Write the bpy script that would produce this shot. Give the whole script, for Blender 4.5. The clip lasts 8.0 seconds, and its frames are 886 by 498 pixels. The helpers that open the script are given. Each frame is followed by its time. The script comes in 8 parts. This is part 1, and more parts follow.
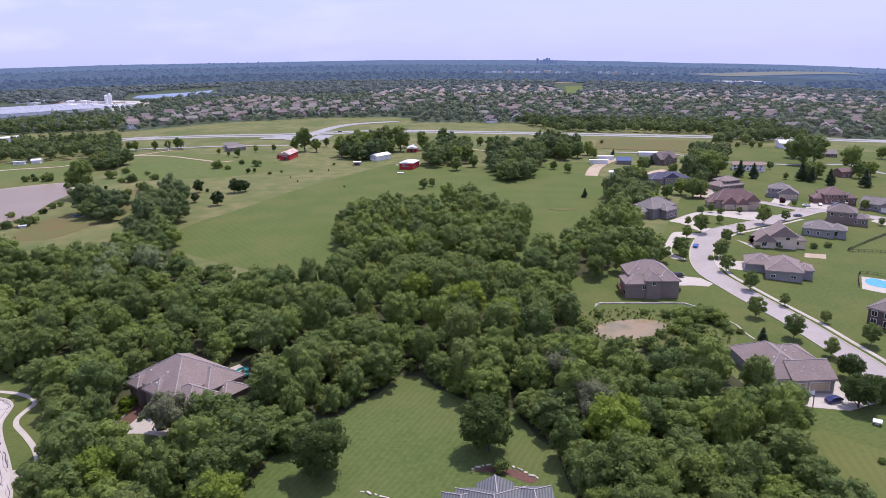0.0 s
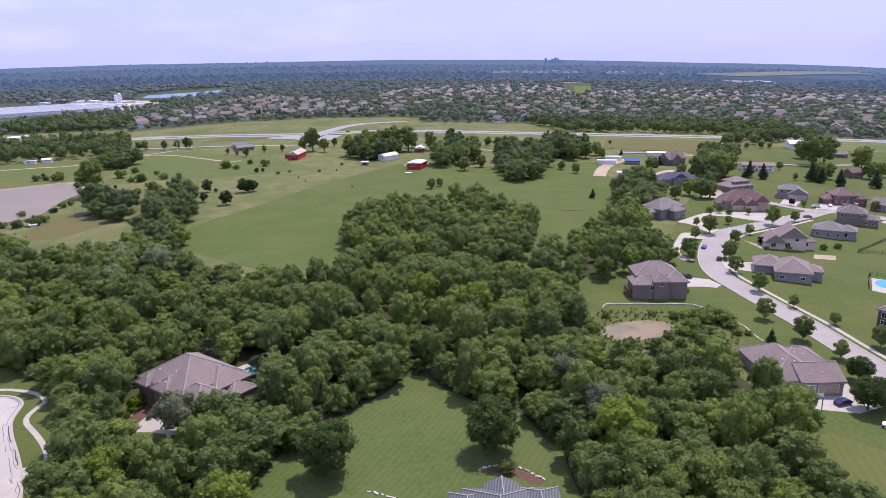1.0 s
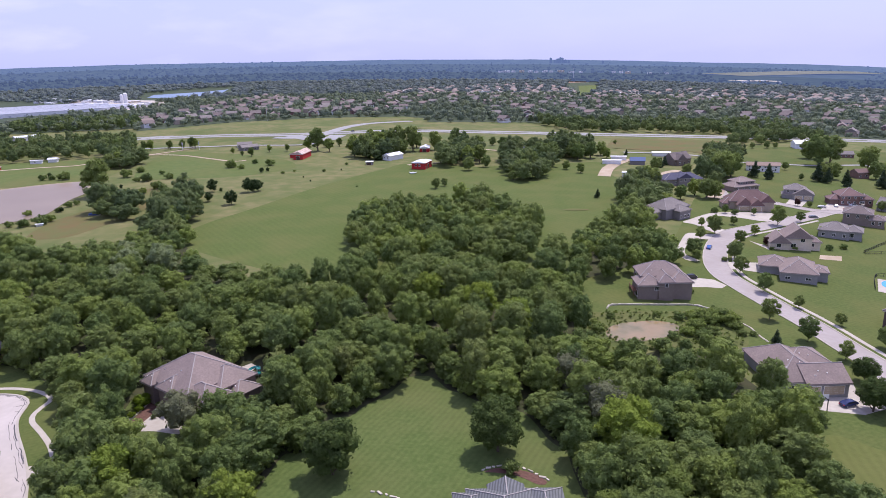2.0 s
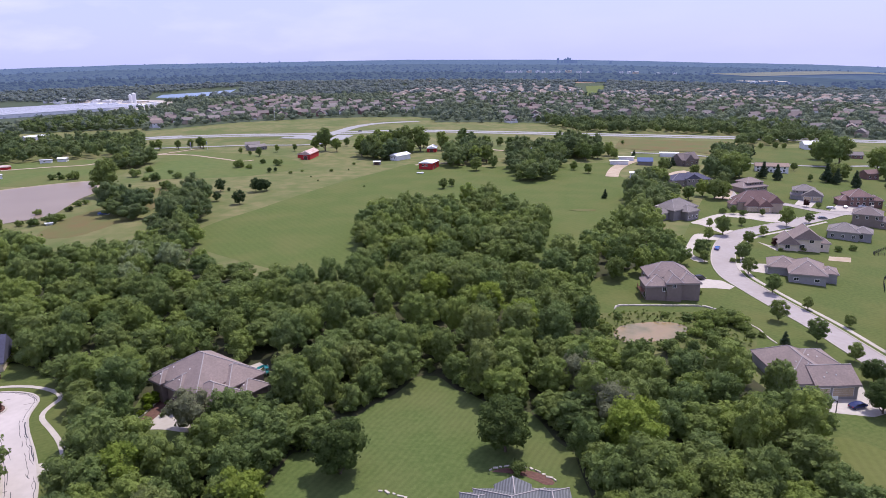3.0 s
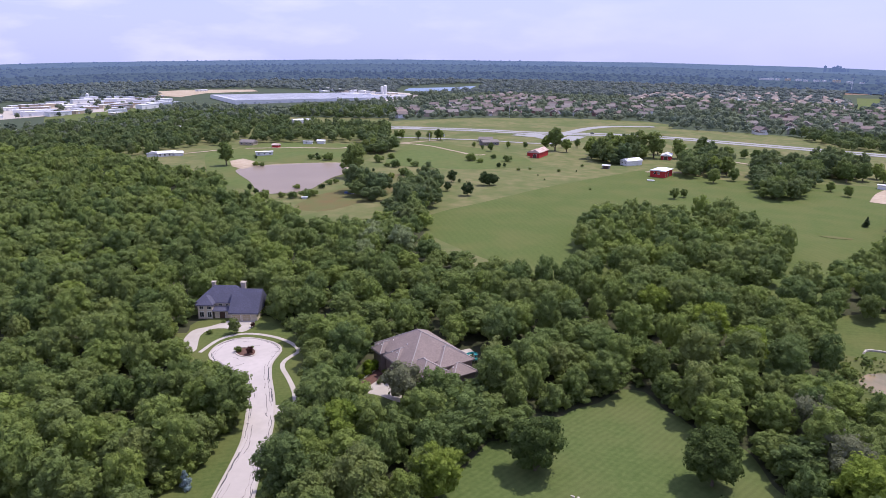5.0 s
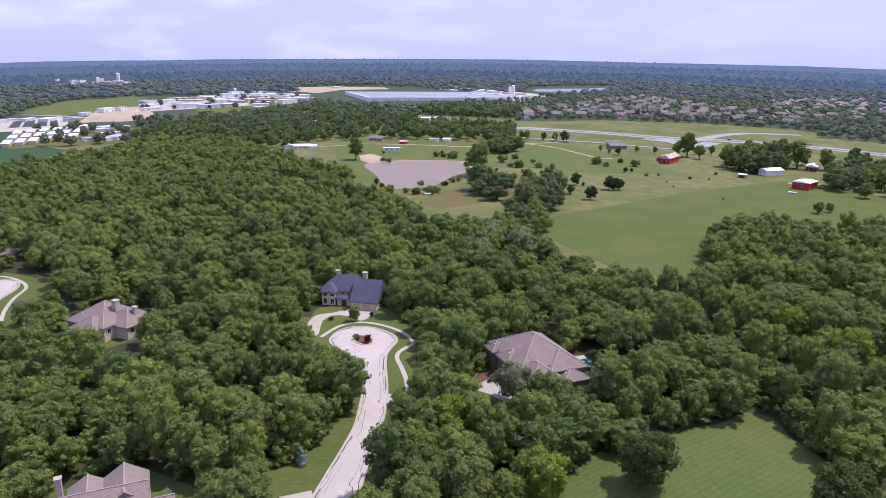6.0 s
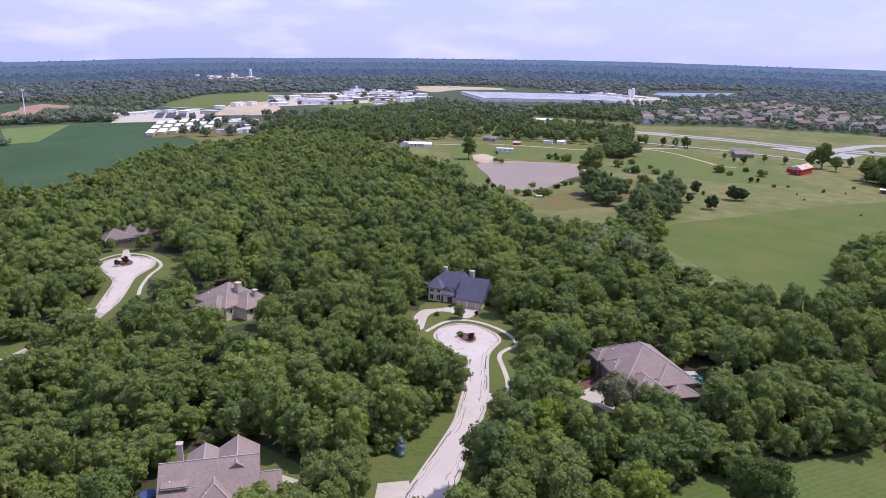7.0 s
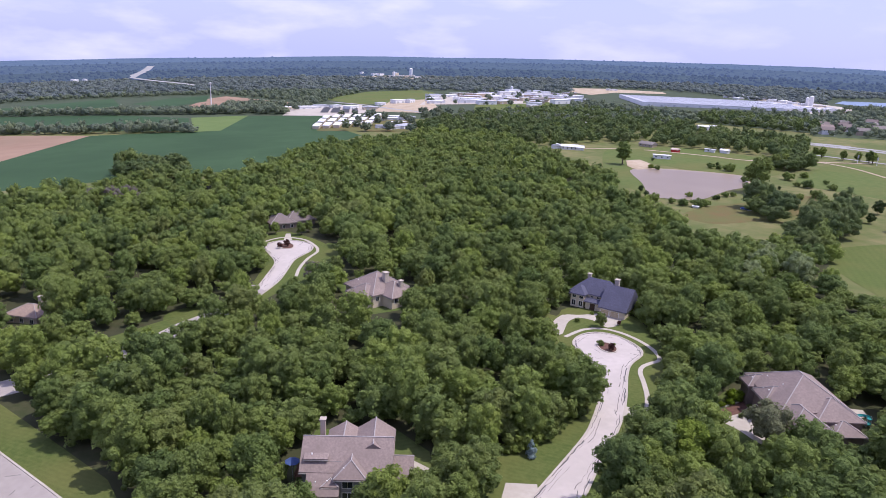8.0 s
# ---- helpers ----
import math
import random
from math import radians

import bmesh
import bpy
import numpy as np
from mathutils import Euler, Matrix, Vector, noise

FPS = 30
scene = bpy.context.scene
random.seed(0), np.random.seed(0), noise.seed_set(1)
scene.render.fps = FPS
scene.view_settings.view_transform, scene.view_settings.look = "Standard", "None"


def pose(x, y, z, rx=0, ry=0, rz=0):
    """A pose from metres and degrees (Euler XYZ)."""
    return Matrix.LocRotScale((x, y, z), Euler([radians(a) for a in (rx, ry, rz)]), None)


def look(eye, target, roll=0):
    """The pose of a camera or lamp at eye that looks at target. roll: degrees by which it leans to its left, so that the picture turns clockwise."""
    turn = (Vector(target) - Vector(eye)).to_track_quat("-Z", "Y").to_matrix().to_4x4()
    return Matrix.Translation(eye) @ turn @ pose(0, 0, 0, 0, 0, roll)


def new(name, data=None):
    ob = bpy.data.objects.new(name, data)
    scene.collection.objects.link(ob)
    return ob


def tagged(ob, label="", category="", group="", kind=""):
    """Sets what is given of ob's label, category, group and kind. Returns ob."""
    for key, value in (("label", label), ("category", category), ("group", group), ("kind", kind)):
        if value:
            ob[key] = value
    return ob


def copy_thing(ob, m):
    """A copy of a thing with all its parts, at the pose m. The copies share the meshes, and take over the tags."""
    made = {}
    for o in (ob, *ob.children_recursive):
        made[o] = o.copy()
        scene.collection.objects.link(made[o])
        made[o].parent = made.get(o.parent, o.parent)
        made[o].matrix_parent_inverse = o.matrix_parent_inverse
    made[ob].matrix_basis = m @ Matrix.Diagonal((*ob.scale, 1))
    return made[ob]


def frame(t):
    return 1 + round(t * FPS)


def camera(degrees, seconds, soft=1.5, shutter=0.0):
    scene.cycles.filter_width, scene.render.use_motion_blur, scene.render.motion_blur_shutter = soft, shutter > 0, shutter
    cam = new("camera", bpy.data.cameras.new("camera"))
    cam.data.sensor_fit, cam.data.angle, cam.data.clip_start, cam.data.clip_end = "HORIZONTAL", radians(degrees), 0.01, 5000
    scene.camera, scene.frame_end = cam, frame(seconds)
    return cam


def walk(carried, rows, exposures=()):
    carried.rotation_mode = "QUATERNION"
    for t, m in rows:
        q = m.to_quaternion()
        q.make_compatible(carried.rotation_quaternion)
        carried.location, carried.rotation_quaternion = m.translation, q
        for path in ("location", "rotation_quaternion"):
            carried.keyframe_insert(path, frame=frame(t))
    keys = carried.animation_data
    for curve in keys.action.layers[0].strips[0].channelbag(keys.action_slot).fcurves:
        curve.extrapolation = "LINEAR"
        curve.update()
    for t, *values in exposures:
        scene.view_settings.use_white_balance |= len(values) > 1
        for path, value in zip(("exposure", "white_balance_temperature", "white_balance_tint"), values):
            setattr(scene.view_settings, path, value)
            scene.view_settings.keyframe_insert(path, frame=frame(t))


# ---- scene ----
# A camera hovers 80 m over a wooded hill at the edge of a suburb and turns left.
cam = camera(66.10, 8.0, 0.8)
PATH = [
    (0.0, pose(0.00, 0.00, 80.00, 74.49, 1.41, -0.00)),
    (0.5, pose(0.05, -0.04, 80.18, 74.47, 1.45, 0.30)),
    (1.0, pose(0.06, -0.08, 80.21, 74.49, 1.42, 0.66)),
    (1.5, pose(0.17, -0.03, 80.24, 74.47, 1.43, 0.79)),
    (3.0, pose(-0.13, -0.32, 80.36, 74.50, 1.41, 1.64)),
    (3.5, pose(-0.67, -0.42, 80.26, 74.54, 1.29, 2.35)),
    (4.0, pose(-0.66, -0.54, 80.11, 74.63, 0.87, 7.52)),
    (4.5, pose(-0.57, -0.77, 80.11, 74.71, 0.32, 14.25)),
    (5.0, pose(-0.78, -1.10, 80.32, 74.70, -0.31, 20.87)),
    (6.5, pose(-0.65, -1.60, 80.24, 74.53, -1.26, 35.89)),
    (7.0, pose(-0.86, -1.91, 80.16, 74.42, -1.70, 40.87)),
    (7.5, pose(-0.61, -2.37, 80.29, 74.24, -2.14, 47.17)),
    (8.0, pose(-0.74, -2.50, 80.20, 74.01, -2.48, 53.59)),
]
walk(cam, PATH, [(0.0, 0.1, 6350, 17), (8.0, 0.1, 6350, 17)])

# ---- world, sun ----
SUN_AZ, SUN_EL = 35.0, 62.0            # degrees clockwise from +y; above the ground
world = bpy.data.worlds.new("sky")
scene.world = world
world.use_nodes = True
wn, wl = world.node_tree.nodes, world.node_tree.links
wn.clear()
w_out = wn.new("ShaderNodeOutputWorld")
w_bg = wn.new("ShaderNodeBackground")
w_sky = wn.new("ShaderNodeTexSky")
w_sky.sky_type = 'NISHITA'
w_sky.sun_disc = False
w_sky.sun_elevation = radians(SUN_EL)
w_sky.sun_rotation = radians(SUN_AZ)
w_sky.altitude = 300
w_sky.air_density, w_sky.dust_density, w_sky.ozone_density = 1.0, 2.0, 2.0
w_bg.inputs["Strength"].default_value = 0.122
# a thin high veil of cloud over the whole sky, with faint broken clouds
w_co = wn.new("ShaderNodeTexCoord")
w_map = wn.new("ShaderNodeMapping")
w_map.inputs["Scale"].default_value = (7.0, 7.0, 24.0)
w_noise = wn.new("ShaderNodeTexNoise")
w_noise.inputs["Scale"].default_value, w_noise.inputs["Detail"].default_value = 1.2, 6.0
w_range = wn.new("ShaderNodeMapRange")
w_range.inputs[1].default_value, w_range.inputs[2].default_value = 0.47, 0.95
w_veil = wn.new("ShaderNodeMix")
w_veil.data_type = 'RGBA'
w_veil.inputs[0].default_value = 0.80
w_veil.inputs[7].default_value = (5.0, 5.45, 9.4, 1.0)
w_cloud = wn.new("ShaderNodeMix")
w_cloud.data_type = 'RGBA'
w_cloud.inputs[7].default_value = (7.6, 7.6, 9.7, 1.0)
wl.new(w_co.outputs["Generated"], w_map.inputs[0])
wl.new(w_map.outputs[0], w_noise.inputs["Vector"])
wl.new(w_noise.outputs["Fac"], w_range.inputs[0])
wl.new(w_sky.outputs["Color"], w_veil.inputs[6])
wl.new(w_veil.outputs[2], w_cloud.inputs[6])
w_sep = wn.new("ShaderNodeSeparateXYZ")
w_west = wn.new("ShaderNodeMapRange")
w_west.inputs[1].default_value, w_west.inputs[2].default_value, w_west.inputs[3].default_value, w_west.inputs[4].default_value = 0.1, -0.9, 0.12, 1.0
w_mul = wn.new("ShaderNodeMath")
w_mul.operation = 'MULTIPLY'
wl.new(w_co.outputs["Generated"], w_sep.inputs[0])
wl.new(w_sep.outputs[0], w_west.inputs[0])
wl.new(w_range.outputs[0], w_mul.inputs[0])
wl.new(w_west.outputs[0], w_mul.inputs[1])
wl.new(w_mul.outputs[0], w_cloud.inputs[0])
wl.new(w_cloud.outputs[2], w_bg.inputs["Color"])
wl.new(w_bg.outputs[0], w_out.inputs[0])

sun_data = bpy.data.lights.new("sun", 'SUN')
sun_data.energy, sun_data.angle, sun_data.color = 4.0, radians(0.6), (1.0, 0.95, 0.88)
sun = new("sun", sun_data)
saz, sel = radians(SUN_AZ), radians(SUN_EL)
sdir = Vector((math.sin(saz) * math.cos(sel), math.cos(saz) * math.cos(sel), math.sin(sel)))
sun.matrix_world = look(sdir * 300, (0, 0, 0))

# ---- lie of the land: the hill falls gently away to both sides, a far ridge closes it ----
FALL = (-8.997e-06, -0.0004074, -0.0009625)


def gz(x, y):
    th, r = math.degrees(math.atan2(x, y)), math.hypot(x, y)
    if th > 150 or th < -170:
        th = -170
    th = max(-110.0, min(70.0, th))
    return r * (FALL[0] * th * th + FALL[1] * th + FALL[2] + 0.004) + 60 * max(0.0, (r - 2450) / 2450) ** 1.35


# ---- materials ----
def nodes_of(name):
    m = bpy.data.materials.new(name)
    m.use_nodes = True
    nt = m.node_tree
    return m, nt, nt.nodes["Principled BSDF"]


def rgb(c):
    return (c[0], c[1], c[2], 1.0)


def surface(name, a, b, scale=1.0, rough=0.8, big=None, bump=0.0, bump_scale=None, metal=0.0, detail=6.0, spec=0.3, rand=0.0, island=0.0):
    """Two tones mixed by fine noise in world metres, a third by broad noise."""
    m, nt, bs = nodes_of(name)
    n, l = nt.nodes, nt.links
    geo = n.new("ShaderNodeNewGeometry")
    t1 = n.new("ShaderNodeTexNoise")
    t1.inputs["Scale"].default_value, t1.inputs["Detail"].default_value = scale, detail
    l.new(geo.outputs["Position"], t1.inputs["Vector"])
    ramp = n.new("ShaderNodeMapRange")
    ramp.inputs[1].default_value, ramp.inputs[2].default_value = 0.32, 0.68
    l.new(t1.outputs["Fac"], ramp.inputs[0])
    mix = n.new("ShaderNodeMix")
    mix.data_type = 'RGBA'
    mix.inputs[6].default_value, mix.inputs[7].default_value = rgb(a), rgb(b)
    l.new(ramp.outputs[0], mix.inputs[0])
    col = mix.outputs[2]
    if big:
        c, s, amount = big
        t2 = n.new("ShaderNodeTexNoise")
        t2.inputs["Scale"].default_value, t2.inputs["Detail"].default_value = s, 4
        l.new(geo.outputs["Position"], t2.inputs["Vector"])
        r2 = n.new("ShaderNodeMapRange")
        r2.inputs[1].default_value, r2.inputs[2].default_value, r2.inputs[4].default_value = 0.42, 0.66, amount
        l.new(t2.outputs["Fac"], r2.inputs[0])
        mx = n.new("ShaderNodeMix")
        mx.data_type = 'RGBA'
        mx.inputs[7].default_value = rgb(c)
        l.new(r2.outputs[0], mx.inputs[0])
        l.new(col, mx.inputs[6])
        col = mx.outputs[2]
    if rand or island:
        hs = n.new("ShaderNodeHueSaturation")
        src = n.new("ShaderNodeObjectInfo").outputs["Random"] if rand else geo.outputs["Random Per Island"]
        amt = rand or island
        r3 = n.new("ShaderNodeMapRange")
        r3.inputs[3].default_value, r3.inputs[4].default_value = 1 - amt, 1 + amt
        l.new(src, r3.inputs[0])
        l.new(r3.outputs[0], hs.inputs["Value"])
        l.new(col, hs.inputs["Color"])
        col = hs.outputs[0]
    l.new(col, bs.inputs["Base Color"])
    bs.inputs["Roughness"].default_value, bs.inputs["Metallic"].default_value = rough, metal
    bs.inputs["Specular IOR Level"].default_value = spec
    if bump:
        bp = n.new("ShaderNodeBump")
        bp.inputs["Strength"].default_value, bp.inputs["Distance"].default_value = bump, 0.1
        if bump_scale:
            t3 = n.new("ShaderNodeTexNoise")
            t3.inputs["Scale"].default_value = bump_scale
            l.new(geo.outputs["Position"], t3.inputs["Vector"])
            l.new(t3.outputs["Fac"], bp.inputs["Height"])
        else:
            l.new(t1.outputs["Fac"], bp.inputs["Height"])
        l.new(bp.outputs[0], bs.inputs["Normal"])
    return m


def lawn_material(name, a, b, dry, angle=0.0, stripe=1.3, strength=0.25):
    """Mown grass: fine tone noise, dry patches and faint mower stripes."""
    m = surface(name, a, b, 0.9, 0.95, (dry, 0.045, 0.5), 0.4, 3.0, spec=0.1)
    nt = m.node_tree
    n, l = nt.nodes, nt.links
    bs = n["Principled BSDF"]
    col = bs.inputs["Base Color"].links[0].from_socket
    geo = n.new("ShaderNodeNewGeometry")
    rot = n.new("ShaderNodeVectorRotate")
    rot.rotation_type = 'Z_AXIS'
    rot.inputs["Angle"].default_value = radians(angle)
    l.new(geo.outputs["Position"], rot.inputs["Vector"])
    wv = n.new("ShaderNodeTexWave")
    wv.inputs["Scale"].default_value = 0.314 / stripe
    wv.inputs["Distortion"].default_value, wv.inputs["Detail"].default_value, wv.inputs["Detail Scale"].default_value = 5.0, 3, 0.25
    l.new(rot.outputs[0], wv.inputs["Vector"])
    r = n.new("ShaderNodeMapRange")
    r.inputs[3].default_value, r.inputs[4].default_value = 1 - strength, 1 + strength
    l.new(wv.outputs["Fac"], r.inputs[0])
    hs = n.new("ShaderNodeHueSaturation")
    l.new(col, hs.inputs["Color"])
    l.new(r.outputs[0], hs.inputs["Value"])
    l.new(hs.outputs[0], bs.inputs["Base Color"])
    return m


TINTS = ((0.0, (0.70, 0.78, 0.84)), (0.2, (0.86, 0.92, 0.92)), (0.5, (1.0, 1.0, 1.0)), (0.8, (1.10, 1.12, 1.0)), (0.95, (1.24, 1.24, 1.0)), (1.0, (1.06, 1.0, 1.06)))


def leaf_material(name, a, b, c, rand=0.12, objects=True, ragged=4.2, tints=1.0):
    """Leaves: two greens in clumps, a tint of its own for each tree, some light through."""
    m = surface(name, a, b, 1.1, 0.6, (c, 0.09 if not objects else 0.05, 0.5), spec=0.08, island=rand)
    nt = m.node_tree
    n, l = nt.nodes, nt.links
    bs = n["Principled BSDF"]
    out = n["Material Output"]
    col = bs.inputs["Base Color"].links[0].from_socket
    if objects:
        which = n.new("ShaderNodeObjectInfo").outputs["Random"]
    else:
        at = n.new("ShaderNodeAttribute")
        at.attribute_name = "stand"
        which = at.outputs["Fac"]
    ramp = n.new("ShaderNodeValToRGB")
    while len(ramp.color_ramp.elements) < len(TINTS):
        ramp.color_ramp.elements.new(0.5)
    for e, (u, t) in zip(ramp.color_ramp.elements, TINTS):
        e.position, e.color = u, rgb(t)
    l.new(which, ramp.inputs[0])
    mul = n.new("ShaderNodeMix")
    mul.data_type, mul.blend_type = 'RGBA', 'MULTIPLY'
    mul.inputs[0].default_value = tints
    l.new(col, mul.inputs[6])
    l.new(ramp.outputs[0], mul.inputs[7])
    l.new(mul.outputs[2], bs.inputs["Base Color"])
    tr = n.new("ShaderNodeBsdfTranslucent")
    l.new(mul.outputs[2], tr.inputs["Color"])
    relief = n.new("ShaderNodeTexNoise")
    relief.inputs["Scale"].default_value, relief.inputs["Detail"].default_value = ragged * 0.55, 3.0
    bump = n.new("ShaderNodeBump")
    bump.inputs["Strength"].default_value, bump.inputs["Distance"].default_value = 1.0, 2.1 / ragged
    mx = n.new("ShaderNodeMixShader")
    mx.inputs[0].default_value = 0.44
    l.new(bs.outputs[0], mx.inputs[1])
    l.new(tr.outputs[0], mx.inputs[2])
    geo = n.new("ShaderNodeNewGeometry")
    cut = n.new("ShaderNodeTexNoise")
    cut.inputs["Scale"].default_value, cut.inputs["Detail"].default_value = ragged, 1.0
    l.new(geo.outputs["Position"], cut.inputs["Vector"])
    l.new(geo.outputs["Position"], relief.inputs["Vector"])
    l.new(relief.outputs["Fac"], bump.inputs["Height"])
    l.new(bump.outputs[0], bs.inputs["Normal"])
    l.new(bump.outputs[0], tr.inputs["Normal"])
    hole = n.new("ShaderNodeMath")
    hole.operation = 'GREATER_THAN'
    hole.inputs[1].default_value = 0.575
    l.new(cut.outputs["Fac"], hole.inputs[0])
    clear = n.new("ShaderNodeBsdfTransparent")
    gap = n.new("ShaderNodeMixShader")
    l.new(hole.outputs[0], gap.inputs[0])
    l.new(mx.outputs[0], gap.inputs[1])
    l.new(clear.outputs[0], gap.inputs[2])
    l.new(gap.outputs[0], out.inputs[0])
    return m


M = {}
M["pasture"] = surface("pasture", (0.116, 0.136, 0.048), (0.192, 0.174, 0.080), 0.12, 0.95, ((0.082, 0.116, 0.034), 0.022, 0.7), 0.5, 0.8, spec=0.1)
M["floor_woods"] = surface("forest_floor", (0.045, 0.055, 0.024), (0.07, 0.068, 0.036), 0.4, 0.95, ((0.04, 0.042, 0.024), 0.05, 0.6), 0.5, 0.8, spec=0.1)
M["far_floor"] = surface("far_floor", (0.056, 0.074, 0.048), (0.070, 0.090, 0.056), 0.03, 0.95, ((0.065, 0.085, 0.045), 0.008, 0.5), spec=0.1)
# field colour for the far ridge, greyed to carry the haze over it
M["far_hazed"] = surface("haze_greyed_field", (0.13, 0.145, 0.125), (0.17, 0.175, 0.15), 0.006, 0.95, spec=0.1)
M["lawn"] = lawn_material("lawn", (0.072, 0.104, 0.029), (0.096, 0.128, 0.039), (0.128, 0.136, 0.050), 25, 1.4, 0.05)
M["lawn_lush"] = lawn_material("lawn_lush", (0.072, 0.100, 0.027), (0.100, 0.124, 0.037), (0.138, 0.134, 0.046), 60, 1.2, 0.03)
M["olive"] = lawn_material("olive_lawn", (0.098, 0.116, 0.032), (0.116, 0.130, 0.040), (0.135, 0.138, 0.048), 10, 2.0, 0.04)
M["hayfield"] = lawn_material("hayfield", (0.080, 0.110, 0.029), (0.098, 0.126, 0.036), (0.130, 0.134, 0.046), -35, 3.2, 0.03)
M["meadow"] = surface("meadow", (0.088, 0.124, 0.036), (0.114, 0.142, 0.045), 0.2, 0.95, ((0.140, 0.136, 0.050), 0.02, 0.6), 0.4, 0.8, spec=0.1)
M["crop_dark"] = surface("soy_crop", (0.040, 0.080, 0.036), (0.048, 0.092, 0.042), 0.05, 0.9, ((0.032, 0.066, 0.030), 0.008, 0.8), spec=0.1)
M["crop_bright"] = surface("young_crop", (0.105, 0.155, 0.05), (0.125, 0.175, 0.058), 0.05, 0.9, spec=0.1)
M["tilled"] = surface("tilled_soil", (0.26, 0.17, 0.12), (0.31, 0.21, 0.15), 0.03, 0.95, ((0.22, 0.16, 0.11), 0.01, 0.6), spec=0.1)
M["dirt"] = surface("bare_dirt", (0.38, 0.30, 0.215), (0.47, 0.39, 0.30), 0.3, 0.95, ((0.32, 0.25, 0.17), 0.06, 0.6), 0.4, spec=0.1)
M["brownfield"] = surface("dry_weeds", (0.15, 0.11, 0.05), (0.13, 0.125, 0.05), 0.15, 0.95, ((0.11, 0.13, 0.045), 0.04, 0.8), 0.5, 0.8, spec=0.1)
M["concrete"] = surface("concrete", (0.41, 0.365, 0.315), (0.47, 0.425, 0.37), 0.8, 0.85, ((0.36, 0.32, 0.275), 0.12, 0.5), 0.1, 12)
M["road"] = surface("pale_pavement", (0.325, 0.285, 0.268), (0.365, 0.325, 0.305), 0.6, 0.85, ((0.295, 0.258, 0.240), 0.08, 0.6), 0.1, 10)
M["road_new"] = surface("light_concrete_street", (0.45, 0.40, 0.37), (0.50, 0.445, 0.415), 0.6, 0.85, ((0.41, 0.365, 0.335), 0.08, 0.6), 0.1, 10)
M["highway"] = surface("highway_concrete", (0.27, 0.265, 0.26), (0.33, 0.325, 0.32), 0.1, 0.85)
M["tar"] = surface("tar_seal", (0.035, 0.035, 0.04), (0.06, 0.06, 0.065), 2, 0.7)
M["water_mud"] = surface("muddy_water", (0.225, 0.172, 0.126), (0.262, 0.202, 0.15), 0.02, 0.35, spec=0.15)
M["water_pond"] = surface("shallow_brown_water", (0.25, 0.175, 0.080), (0.30, 0.215, 0.105), 0.15, 0.2, ((0.14, 0.125, 0.045), 0.15, 0.9), spec=0.5)
M["water_lake"] = surface("lake_water", (0.17, 0.23, 0.34), (0.20, 0.26, 0.37), 0.01, 0.5, spec=0.08)
M["leaf"] = leaf_material("oak_leaves", (0.174, 0.228, 0.066), (0.208, 0.264, 0.082), (0.226, 0.268, 0.090), 0.14)
M["leaf_woods"] = leaf_material("woods_leaves", (0.174, 0.228, 0.066), (0.208, 0.264, 0.082), (0.226, 0.268, 0.090), 0.14, False)
M["leaf_yard"] = leaf_material("yard_leaves", (0.130, 0.178, 0.066), (0.160, 0.206, 0.082), (0.175, 0.206, 0.092), 0.14, False)
M["leaf_pale"] = leaf_material("sage_green_leaves", (0.245, 0.300, 0.140), (0.290, 0.340, 0.165), (0.28, 0.32, 0.15), 0.1, tints=0.3)
M["leaf_lime"] = leaf_material("lime_green_leaves", (0.215, 0.290, 0.050), (0.260, 0.330, 0.062), (0.26, 0.31, 0.06), 0.1, tints=0.3)
M["leaf_cedar"] = leaf_material("cedar_needles", (0.052, 0.086, 0.032), (0.075, 0.112, 0.042), (0.07, 0.10, 0.04), 0.1, tints=0.4)
M["leaf_bright"] = leaf_material("bright_shrub_leaves", (0.14, 0.22, 0.02), (0.20, 0.28, 0.03), (0.16, 0.22, 0.03), 0.1, tints=0.3)
M["leaf_blue"] = leaf_material("blue_spruce_needles", (0.28, 0.36, 0.38), (0.34, 0.43, 0.46), (0.28, 0.37, 0.40), 0.1, tints=0.2)
M["leaf_purple"] = leaf_material("purple_leaves", (0.07, 0.03, 0.03), (0.10, 0.05, 0.045), (0.08, 0.04, 0.03), 0.1, tints=0.2)
# far greens blued and paled: aerial haze is mixed into both leaf colours
M["leaf_far"] = leaf_material("haze_tinted_leaves", (0.176, 0.214, 0.146), (0.208, 0.246, 0.168), (0.214, 0.242, 0.174), 0.10, False, 0.9, 0.8)
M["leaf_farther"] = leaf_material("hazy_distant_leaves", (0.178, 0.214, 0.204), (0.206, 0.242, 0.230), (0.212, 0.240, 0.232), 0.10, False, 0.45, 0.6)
M["leaf_dark"] = leaf_material("dense_dark_leaves", (0.080, 0.122, 0.036), (0.115, 0.160, 0.048), (0.11, 0.15, 0.05), 0.1, tints=0.3)
M["leaf_weed"] = leaf_material("weed_leaves", (0.13, 0.185, 0.045), (0.19, 0.24, 0.065), (0.20, 0.21, 0.07), 0.2, False)
M["weeds"] = surface("rough_weeds", (0.075, 0.10, 0.028), (0.12, 0.135, 0.045), 0.5, 0.95, ((0.13, 0.12, 0.05), 0.08, 0.6), 0.5, 2.0, spec=0.1)
M["bark"] = surface("bark", (0.09, 0.07, 0.05), (0.15, 0.12, 0.09), 3, 0.95, bump=0.5)


# ---- mesh helpers ----
rng = np.random.default_rng(7)


